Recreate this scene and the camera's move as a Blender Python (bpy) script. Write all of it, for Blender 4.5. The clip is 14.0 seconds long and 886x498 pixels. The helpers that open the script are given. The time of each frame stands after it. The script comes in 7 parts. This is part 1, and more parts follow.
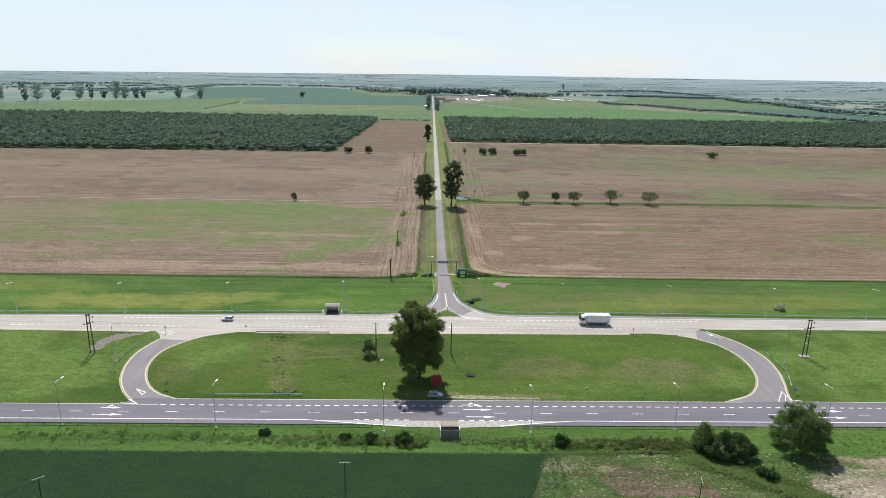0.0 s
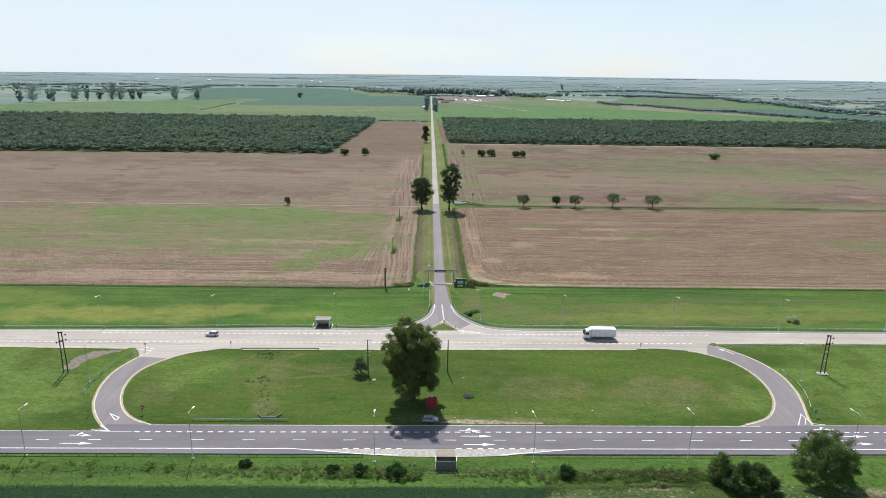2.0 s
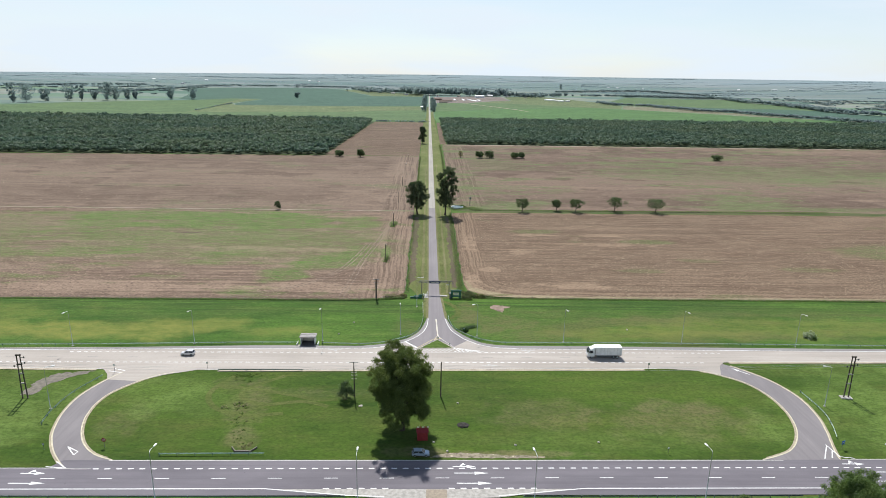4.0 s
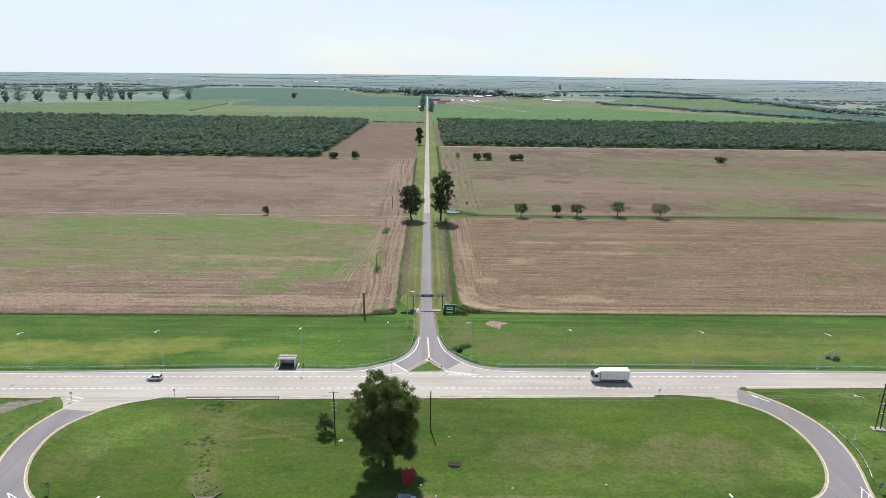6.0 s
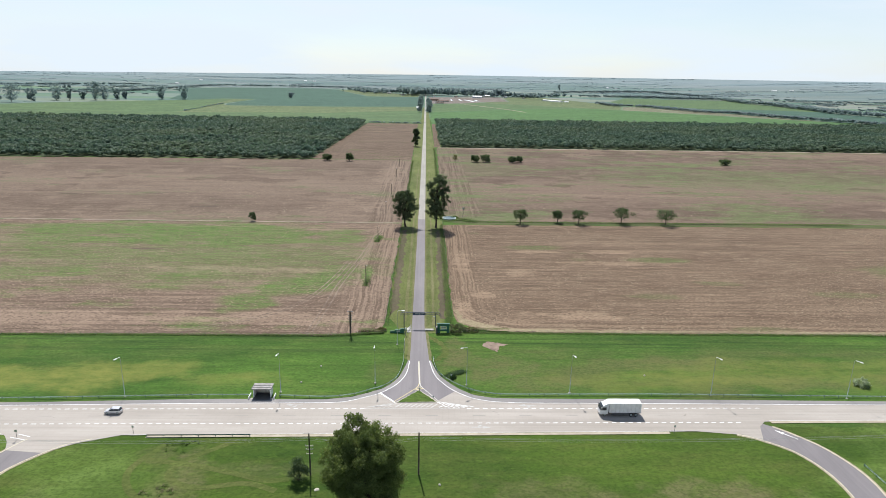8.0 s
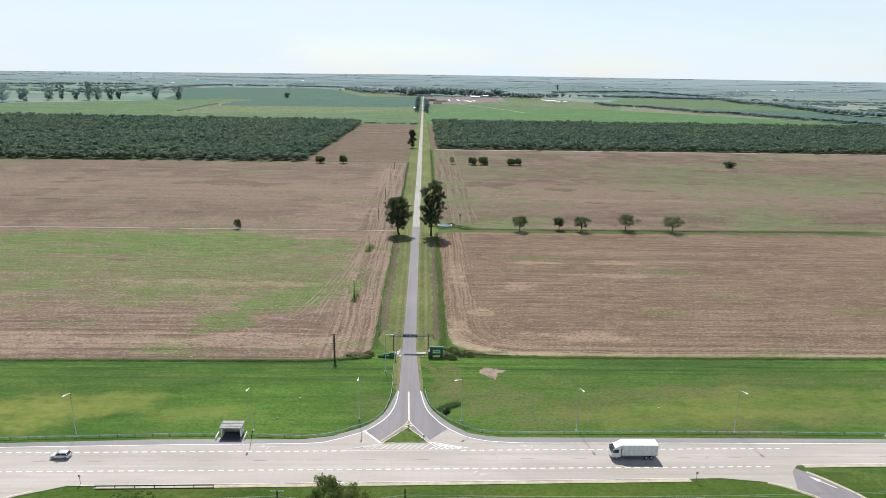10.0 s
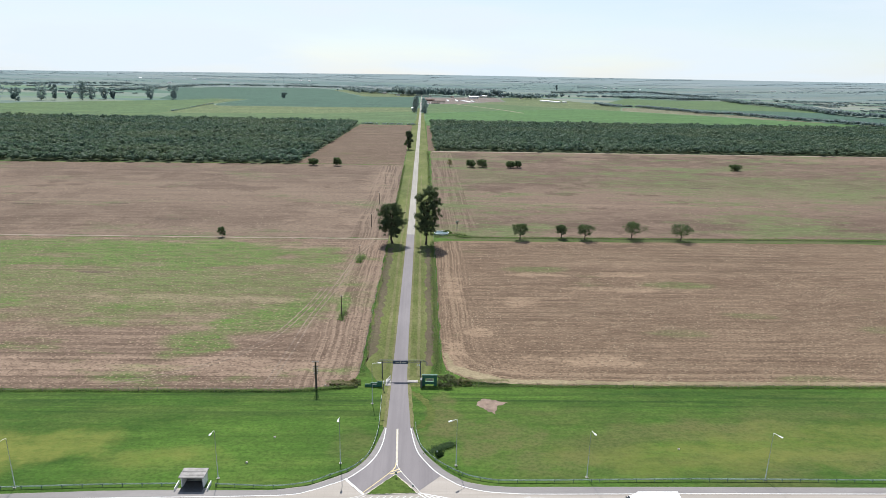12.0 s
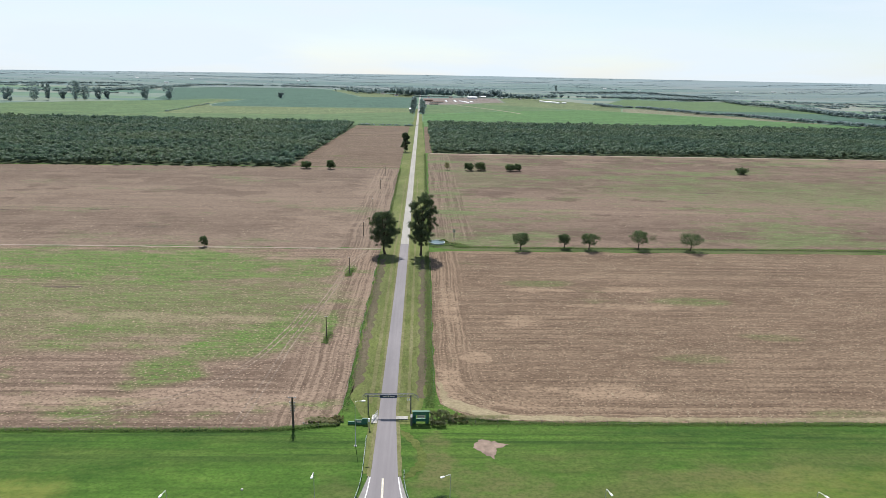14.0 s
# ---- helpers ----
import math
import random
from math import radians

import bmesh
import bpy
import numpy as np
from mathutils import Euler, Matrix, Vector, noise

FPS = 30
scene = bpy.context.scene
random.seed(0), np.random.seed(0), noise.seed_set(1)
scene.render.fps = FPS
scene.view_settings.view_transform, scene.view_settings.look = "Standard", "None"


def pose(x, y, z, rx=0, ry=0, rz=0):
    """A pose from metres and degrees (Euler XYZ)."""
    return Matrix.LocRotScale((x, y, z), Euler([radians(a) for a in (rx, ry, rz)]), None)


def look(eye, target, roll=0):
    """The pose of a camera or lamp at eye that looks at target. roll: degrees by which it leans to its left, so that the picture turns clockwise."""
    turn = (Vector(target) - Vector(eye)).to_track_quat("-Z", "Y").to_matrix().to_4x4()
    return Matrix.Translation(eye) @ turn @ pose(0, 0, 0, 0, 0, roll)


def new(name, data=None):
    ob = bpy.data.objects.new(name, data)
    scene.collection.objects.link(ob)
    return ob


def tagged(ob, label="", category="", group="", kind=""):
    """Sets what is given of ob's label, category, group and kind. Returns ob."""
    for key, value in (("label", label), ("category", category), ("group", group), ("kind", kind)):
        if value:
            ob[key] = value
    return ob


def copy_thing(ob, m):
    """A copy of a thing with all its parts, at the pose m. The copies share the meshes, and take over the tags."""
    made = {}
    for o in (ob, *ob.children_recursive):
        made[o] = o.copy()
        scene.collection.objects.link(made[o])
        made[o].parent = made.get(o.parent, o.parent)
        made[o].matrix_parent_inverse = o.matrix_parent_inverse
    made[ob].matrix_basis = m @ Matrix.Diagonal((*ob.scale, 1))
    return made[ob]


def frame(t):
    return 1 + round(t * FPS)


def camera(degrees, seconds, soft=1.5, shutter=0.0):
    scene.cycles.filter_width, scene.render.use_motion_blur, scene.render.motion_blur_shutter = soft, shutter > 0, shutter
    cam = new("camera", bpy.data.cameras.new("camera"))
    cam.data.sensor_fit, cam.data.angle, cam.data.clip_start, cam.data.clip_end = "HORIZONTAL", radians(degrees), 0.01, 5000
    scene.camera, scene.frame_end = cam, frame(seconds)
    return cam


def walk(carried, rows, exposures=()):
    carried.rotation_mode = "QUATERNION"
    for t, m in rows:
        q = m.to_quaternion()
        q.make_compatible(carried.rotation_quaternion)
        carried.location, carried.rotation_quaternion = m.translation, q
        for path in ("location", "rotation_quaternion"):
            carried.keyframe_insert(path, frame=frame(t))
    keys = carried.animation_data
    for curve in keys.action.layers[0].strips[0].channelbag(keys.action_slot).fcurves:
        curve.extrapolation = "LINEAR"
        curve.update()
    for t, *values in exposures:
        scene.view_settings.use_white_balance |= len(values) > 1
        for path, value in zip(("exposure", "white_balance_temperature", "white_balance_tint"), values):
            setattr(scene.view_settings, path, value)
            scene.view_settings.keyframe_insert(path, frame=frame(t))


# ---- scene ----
cam = camera(70.3, 14.0, soft=0.65)
PATH = [
    (0, look((-6.845, 3.948, 84.543), (-6.800, 5.875, 84.004), 1.20)),
    (0.5, look((-6.590, 6.711, 84.571), (-6.544, 8.637, 84.032), 1.20)),
    (1, look((-6.322, 9.580, 84.594), (-6.275, 11.505, 84.056), 1.10)),
    (1.5, look((-6.031, 12.659, 84.654), (-5.984, 14.585, 84.116), 1.10)),
    (2, look((-5.725, 15.976, 84.743), (-5.677, 17.903, 84.205), 1.10)),
    (2.5, look((-5.365, 19.449, 84.796), (-5.315, 21.375, 84.258), 1.10)),
    (3, look((-4.941, 23.075, 84.799), (-4.890, 25.001, 84.261), 1.10)),
    (5.5, look((-1.754, 43.445, 84.176), (-1.700, 45.370, 83.639), 1.10)),
    (6, look((-1.128, 47.795, 84.121), (-1.073, 49.721, 83.584), 1.10)),
    (6.5, look((-0.562, 52.219, 84.075), (-0.506, 54.144, 83.538), 1.10)),
    (7, look((-0.034, 56.776, 84.022), (0.023, 58.701, 83.485), 1.10)),
    (7.5, look((0.534, 61.393, 84.010), (0.592, 63.319, 83.473), 1.20)),
    (8, look((1.145, 66.084, 84.057), (1.204, 68.009, 83.520), 1.20)),
    (8.5, look((1.725, 70.716, 84.070), (1.785, 72.642, 83.533), 1.10)),
    (9, look((2.253, 75.462, 84.078), (2.315, 77.388, 83.541), 1.20)),
    (11.5, look((4.590, 99.530, 83.750), (4.658, 101.455, 83.212), 1.20)),
    (12, look((5.082, 104.282, 83.679), (5.151, 106.207, 83.142), 1.30)),
    (12.5, look((5.558, 108.994, 83.606), (5.628, 110.920, 83.068), 1.30)),
    (13, look((6.054, 113.845, 83.598), (6.125, 115.770, 83.061), 1.30)),
    (13.5, look((6.573, 118.739, 83.580), (6.644, 120.664, 83.043), 1.30)),
    (14, look((7.072, 123.745, 83.592), (7.145, 125.670, 83.056), 1.40)),
]
walk(cam, PATH, exposures=((0.0, 0.40, 6200, 10), (7.0, 0.43, 6200, 10), (14.0, 0.46, 6200, 10)))

# ---- light ----
SUN_AZ, SUN_EL = radians(-10), radians(54.7)
sun_dir = Vector((math.sin(SUN_AZ) * math.cos(SUN_EL), math.cos(SUN_AZ) * math.cos(SUN_EL), math.sin(SUN_EL)))
sun = new("sun", bpy.data.lights.new("sun", "SUN"))
sun.data.energy, sun.data.angle, sun.data.color = 4.7, radians(0.6), (1.0, 0.95, 0.88)
sun.matrix_world = look(sun_dir * 300, (0, 0, 0))

world = bpy.data.worlds.new("sky")
scene.world = world
world.use_nodes = True
wn, wl = world.node_tree.nodes, world.node_tree.links
wn.clear()
sky = wn.new("ShaderNodeTexSky")
sky.sky_type, sky.sun_disc = "NISHITA", False
sky.sun_elevation, sky.sun_rotation = SUN_EL, SUN_AZ
sky.air_density, sky.dust_density, sky.ozone_density = 1.0, 0.35, 1.5
w_co = wn.new("ShaderNodeTexCoord")
w_map = wn.new("ShaderNodeMapping")
w_map.inputs["Scale"].default_value = (1.3, 1.3, 8.0)
w_noise = wn.new("ShaderNodeTexNoise")
w_noise.inputs["Scale"].default_value, w_noise.inputs["Detail"].default_value = 2.2, 6
w_ramp = wn.new("ShaderNodeValToRGB")
w_ramp.color_ramp.elements[0].position, w_ramp.color_ramp.elements[0].color = 0.40, (0.60, 0.60, 0.60, 1)
w_ramp.color_ramp.elements[1].position, w_ramp.color_ramp.elements[1].color = 0.60, (1.0, 1.0, 1.0, 1)
w_mix = wn.new("ShaderNodeMix")
w_mix.data_type = "RGBA"
w_mix.inputs[7].default_value = (7.25, 7.9, 8.3, 1)
w_bg, w_out = wn.new("ShaderNodeBackground"), wn.new("ShaderNodeOutputWorld")
w_bg.inputs["Strength"].default_value = 0.085
wl.new(w_co.outputs["Generated"], w_map.inputs["Vector"])
wl.new(w_map.outputs["Vector"], w_noise.inputs["Vector"])
wl.new(w_noise.outputs["Fac"], w_ramp.inputs["Fac"])
w_up = wn.new("ShaderNodeSeparateXYZ")
w_haze = wn.new("ShaderNodeMapRange")
w_haze.interpolation_type = "SMOOTHSTEP"
for name, v in (("From Min", 0.14), ("From Max", 0.60), ("To Min", 1.0), ("To Max", 0.16)):
    w_haze.inputs[name].default_value = v
w_veil = wn.new("ShaderNodeMath")
w_veil.operation = "MULTIPLY"
wl.new(w_co.outputs["Generated"], w_up.inputs[0])
wl.new(w_up.outputs[2], w_haze.inputs["Value"])
wl.new(w_ramp.outputs["Color"], w_veil.inputs[0])
wl.new(w_haze.outputs[0], w_veil.inputs[1])
wl.new(w_veil.outputs[0], w_mix.inputs[0])
wl.new(sky.outputs["Color"], w_mix.inputs[6])
wl.new(w_mix.outputs[2], w_bg.inputs["Color"])
wl.new(w_bg.outputs["Background"], w_out.inputs["Surface"])

# ---- materials ----
class Mat:
    """A node material under construction; each method returns a socket."""

    def __init__(self, name, rough=0.8, metal=0.0, coords="Object"):
        self.m = bpy.data.materials.new(name)
        self.m.use_nodes = True
        self.n, self.l = self.m.node_tree.nodes, self.m.node_tree.links
        self.p = self.n["Principled BSDF"]
        self.p.inputs["Roughness"].default_value, self.p.inputs["Metallic"].default_value = rough, metal
        self.p.inputs["Specular IOR Level"].default_value = 0.5 if rough < 0.7 else 0.12
        self.co = self.n.new("ShaderNodeTexCoord").outputs[coords]

    def mapped(self, scale=(1, 1, 1), turn=0.0, shift=(0, 0, 0)):
        k = self.n.new("ShaderNodeMapping")
        k.inputs["Scale"].default_value, k.inputs["Rotation"].default_value[2], k.inputs["Location"].default_value = scale, turn, shift
        self.l.new(self.co, k.inputs["Vector"])
        return k.outputs["Vector"]

    def noise(self, scale, detail=4, stretch=(1, 1, 1), rough=0.55, shift=(0, 0, 0), twist=0.0):
        k = self.n.new("ShaderNodeTexNoise")
        k.inputs["Scale"].default_value, k.inputs["Detail"].default_value, k.inputs["Roughness"].default_value = scale, detail, rough
        k.inputs["Distortion"].default_value = twist
        self.l.new(self.mapped(stretch, 0.0, shift), k.inputs["Vector"])
        return k.outputs["Fac"]

    def wave(self, scale, axis="X", twist=0.0, shift=(0, 0, 0)):
        k = self.n.new("ShaderNodeTexWave")
        k.bands_direction = axis
        k.inputs["Scale"].default_value, k.inputs["Distortion"].default_value = scale, twist
        k.inputs["Detail"].default_value, k.inputs["Detail Scale"].default_value = 3, 0.6
        self.l.new(self.mapped(shift=shift), k.inputs["Vector"])
        return k.outputs["Fac"]

    def cells(self, scale, stretch=(1, 1, 1), out="Color"):
        k = self.n.new("ShaderNodeTexVoronoi")
        k.inputs["Scale"].default_value = scale
        self.l.new(self.mapped(stretch), k.inputs["Vector"])
        return k.outputs[out]

    def ramp(self, fac, *stops):
        k = self.n.new("ShaderNodeValToRGB")
        e = k.color_ramp.elements
        while len(e) < len(stops):
            e.new(0.5)
        for i, (at, c) in enumerate(stops):
            e[i].position, e[i].color = at, (*c, 1) if isinstance(c, tuple) else (c, c, c, 1)
        self.l.new(fac, k.inputs["Fac"])
        return k.outputs["Color"]

    def mix(self, fac, a, b, how="MIX"):
        k = self.n.new("ShaderNodeMix")
        k.data_type, k.blend_type = "RGBA", how
        for i, v in ((0, fac), (6, a), (7, b)):
            if isinstance(v, (int, float)):
                k.inputs[i].default_value = v if i == 0 else (v, v, v, 1)
            elif isinstance(v, tuple):
                k.inputs[i].default_value = (*v, 1)
            else:
                self.l.new(v, k.inputs[i])
        return k.outputs[2]

    def math(self, how, a, b=0.0, clamp=False):
        k = self.n.new("ShaderNodeMath")
        k.operation, k.use_clamp = how, clamp
        for i, v in ((0, a), (1, b)):
            if isinstance(v, (int, float)):
                k.inputs[i].default_value = v
            else:
                self.l.new(v, k.inputs[i])
        return k.outputs[0]

    def axis(self, which):
        k = self.n.new("ShaderNodeSeparateXYZ")
        self.l.new(self.co, k.inputs[0])
        return k.outputs[which]

    def step(self, value, a, b):
        """0 below a, 1 above b."""
        k = self.n.new("ShaderNodeMapRange")
        k.interpolation_type = "SMOOTHSTEP"
        k.inputs["From Min"].default_value, k.inputs["From Max"].default_value = a, b
        self.l.new(value, k.inputs["Value"])
        return k.outputs[0]

    def spot(self, x, y, rx, ry, ragged=0.6, scale=0.08, stretch=(1, 1, 1)):
        """An oval stain round (x, y) with a ragged edge: 1 inside, 0 outside."""
        dx = self.math("DIVIDE", self.math("SUBTRACT", self.axis(0), x), rx)
        dy = self.math("DIVIDE", self.math("SUBTRACT", self.axis(1), y), ry)
        r = self.math("SQRT", self.math("ADD", self.math("MULTIPLY", dx, dx), self.math("MULTIPLY", dy, dy)))
        r = self.math("ADD", r, self.math("MULTIPLY", self.math("SUBTRACT", self.noise(scale, 5, stretch), 0.5), ragged * 4))
        k = self.n.new("ShaderNodeMapRange")
        k.interpolation_type = "SMOOTHSTEP"
        k.inputs["From Min"].default_value, k.inputs["From Max"].default_value = 1.25, 0.55
        self.l.new(r, k.inputs["Value"])
        return self.math("MULTIPLY", k.outputs[0], self.ramp(self.noise(0.33, 9, (0.5, 1, 1), 0.8, (17, 5, 0)), (0.36, 0.25), (0.58, 1.0)))

    def island(self):
        return self.n.new("ShaderNodeNewGeometry").outputs["Random Per Island"]

    def each(self):
        return self.n.new("ShaderNodeObjectInfo").outputs["Random"]

    def bump(self, height, strength=0.4, distance=0.1):
        k = self.n.new("ShaderNodeBump")
        k.inputs["Strength"].default_value, k.inputs["Distance"].default_value = strength, distance
        self.l.new(height, k.inputs["Height"])
        self.l.new(k.outputs["Normal"], self.p.inputs["Normal"])

    def done(self, colour, rough=None):
        if isinstance(colour, tuple):
            self.p.inputs["Base Color"].default_value = (*colour, 1)
        else:
            self.l.new(colour, self.p.inputs["Base Color"])
        if rough is not None:
            self.l.new(rough, self.p.inputs["Roughness"])
        return self.m


def plain(name, colour, rough=0.6, metal=0.0, wear=0.25, scale=3.0):
    """Paint, metal or plastic with dirt and wear at two scales."""
    k = Mat(name, rough, metal)
    dark = tuple(c * (1 - wear) for c in colour)
    c = k.mix(k.ramp(k.noise(scale, 5), (0.35, 0.0), (0.7, 1.0)), dark, colour)
    c = k.mix(k.math("MULTIPLY", k.ramp(k.noise(scale * 9, 3), (0.5, 0.0), (0.8, 1.0)), wear * 0.6), c, tuple(v * 0.6 + 0.03 for v in colour))
    k.bump(k.noise(scale * 12, 3), 0.08, 0.02)
    return k.done(c)


def asphalt_mat(name, dark, light, seams=False, way="x"):
    """Road surface worn along its way."""
    k = Mat(name, 0.75)
    worn = (0.012, 1, 1) if way == "x" else (1, 0.012, 1)
    c = k.mix(k.ramp(k.noise(0.12, 6, (0.25, 1, 1) if way == "x" else (1, 0.25, 1), 0.65), (0.35, 0.0), (0.65, 1.0)), dark, light)
    c = k.mix(k.math("MULTIPLY", k.ramp(k.noise(9, 3), (0.4, 0.0), (0.75, 1.0)), 0.35), c, tuple(v * 0.7 for v in dark))
    tracks = k.math("MULTIPLY", k.ramp(k.noise(0.9, 4, worn), (0.45, 0.0), (0.7, 1.0)), 0.4)
    c = k.mix(tracks, c, tuple(v * 0.74 for v in dark))
    if seams:
        joint = k.ramp(k.wave(0.2, "X"), (0.0, 1.0), (0.012, 0.0))
        c = k.mix(k.math("MULTIPLY", joint, 0.14), c, tuple(v * 0.5 for v in dark))
    c = k.mix(k.ramp(k.noise(0.5, 6, twist=1.0), (0.70, 0.0), (0.74, 0.6)), c, tuple(v * 0.6 for v in dark))
    k.bump(k.noise(30, 3), 0.3, 0.01)
    return k.done(c)


def field_mat(name, soil, straw, green, much, rows=1.0, head=(), spots=(), bare=(), crop=False, size=1.0, busy=1.0):
    """Stubble or crop: mottled soil, straight rows along x, headland rows round the corner at (x, y) of head, green growth in streaks and ragged spots."""
    k = Mat(name, 0.95)
    broad = k.noise(0.030, 8, (0.35, 1, 1), 0.66)
    mottle = k.noise(0.11, 9, (0.40, 1, 1), 0.74, (23, 51, 0))
    fine = k.noise(0.40 / size, 5, (0.35, 1, 1), 0.62)
    grit = k.noise(1.15 / size, 4, (0.8, 1, 1), 0.62)
    c = k.mix(k.ramp(broad, (0.36, 0.0), (0.62, 1.0)), soil, straw)
    c = k.mix(k.math("MULTIPLY", k.ramp(mottle, (0.46, 0.0), (0.66, 1.0)), 0.5), c, tuple(v * 0.70 for v in soil))
    c = k.mix(k.math("MULTIPLY", k.ramp(k.noise(0.085, 9, (0.30, 1, 1), 0.72, (71, 13, 0)), (0.50, 0.0), (0.68, 1.0)), 0.5), c, tuple(v * 1.35 for v in straw))
    c = k.mix(k.math("MULTIPLY", k.ramp(fine, (0.48, 0.0), (0.62, 1.0)), 0.6 * busy), c, tuple(v * 1.30 for v in straw))
    # drill rows and wheelings: long straight lines, fading in and out
    faded = k.ramp(k.noise(0.02, 6, (0.4, 1, 1), 0.6, (9, 63, 0)), (0.38, 0.2), (0.60, 1.0))
    drill = k.noise(0.62 * rows / size, 4, (0.008, 1, 1), 0.66, (3, 77, 0))
    c = k.mix(k.math("MULTIPLY", k.math("MULTIPLY", k.ramp(drill, (0.50, 0.0), (0.60, 1.0)), faded), 0.70), c, tuple(v * 0.58 for v in soil))
    c = k.mix(k.math("MULTIPLY", k.math("MULTIPLY", k.ramp(k.noise(0.34 * rows / size, 4, (0.012, 1, 1), 0.66, (41, 7, 0)), (0.52, 0.0), (0.62, 1.0)), faded), 0.45), c, tuple(v * 1.45 for v in straw))
    for x, y, way, wide in head:
        # distance from a rounded corner, so that the rows turn with it
        round_off = 26.0 if way > 0 else 22.0
        dx = k.math("MAXIMUM", k.math("MULTIPLY", k.math("SUBTRACT", x + way * round_off, k.axis(0)), way), 0.0)
        dy = k.math("MAXIMUM", k.math("SUBTRACT", y + round_off, k.axis(1)), 0.0)
        r = k.math("SQRT", k.math("ADD", k.math("MULTIPLY", dx, dx), k.math("MULTIPLY", dy, dy)))
        r = k.math("ADD", r, k.math("MULTIPLY", k.math("SUBTRACT", k.noise(0.02, 4), 0.5), 5.0))
        at = k.n.new("ShaderNodeCombineXYZ")
        k.l.new(r, at.inputs[0])
        k.l.new(k.math("MULTIPLY", k.axis(1), 0.012), at.inputs[1])
        lines = k.n.new("ShaderNodeTexNoise")
        lines.inputs["Scale"].default_value, lines.inputs["Detail"].default_value, lines.inputs["Roughness"].default_value = 0.85, 3, 0.65
        k.l.new(at.outputs[0], lines.inputs["Vector"])
        rowed = k.mix(k.ramp(lines.outputs["Fac"], (0.42, 0.0), (0.58, 1.0)), tuple(v * 1.22 for v in straw), tuple(v * 0.84 for v in soil))
        rowed = k.mix(k.math("MULTIPLY", k.ramp(mottle, (0.44, 0.0), (0.62, 1.0)), 0.5), rowed, tuple(v * 1.45 for v in straw))
        c = k.mix(k.math("MULTIPLY", k.step(r, round_off - wide - 5, round_off - wide + 4), 0.85), c, rowed)
    g = k.math("ADD", k.math("MULTIPLY", k.noise(0.026, 6, (0.4, 1, 1), 0.62, (5, 90, 0)), 0.6), k.math("MULTIPLY", k.noise(0.16, 8, (0.30, 1, 1), 0.74), 0.5))
    growth = k.ramp(g, (0.66 - much, 0.0), (0.76 - much, 1.0))
    lush = k.mix(k.ramp(k.noise(0.5, 7, (0.15, 1, 1), 0.7), (0.38, 0.0), (0.62, 1.0)), tuple(v * 0.7 for v in green), tuple(v * 1.2 for v in green))
    c = k.mix(k.math("MULTIPLY", growth, 0.85), c, lush)
    broken = k.ramp(k.noise(0.26, 9, (0.22, 1, 1), 0.78, (70, 2, 0)), (0.36, 0.4), (0.56, 1.0))
    for x, y, rx, ry, a in spots:
        c = k.mix(k.math("MULTIPLY", k.math("MULTIPLY", k.spot(x, y, rx, ry, 0.5, 0.11, (0.35, 1, 1)), a * 1.25), broken, True), c, lush)
    pale = tuple(min(0.6, v * 1.75) for v in straw)
    for x, y, rx, ry, a in bare:
        c = k.mix(k.math("MULTIPLY", k.math("MULTIPLY", k.spot(x, y, rx, ry, 0.9, 0.16, (0.4, 1, 1)), a * 1.5), broken, True), c, pale)
    c = k.mix(k.math("MULTIPLY", k.ramp(grit, (0.50, 0.0), (0.62, 1.0)), 0.62 * busy), c, tuple(v * 0.46 for v in soil))
    if not crop:
        c = k.mix(k.ramp(k.noise(1.5 / size, 2, (0.7, 1, 1), 0.6, (6, 2, 0)), (0.61, 0.0), (0.66, 0.9 * busy)), c, pale)
    k.bump(k.math("ADD", grit, k.math("MULTIPLY", drill, 0.6)), 0.4, 0.15)
    return k.done(c)


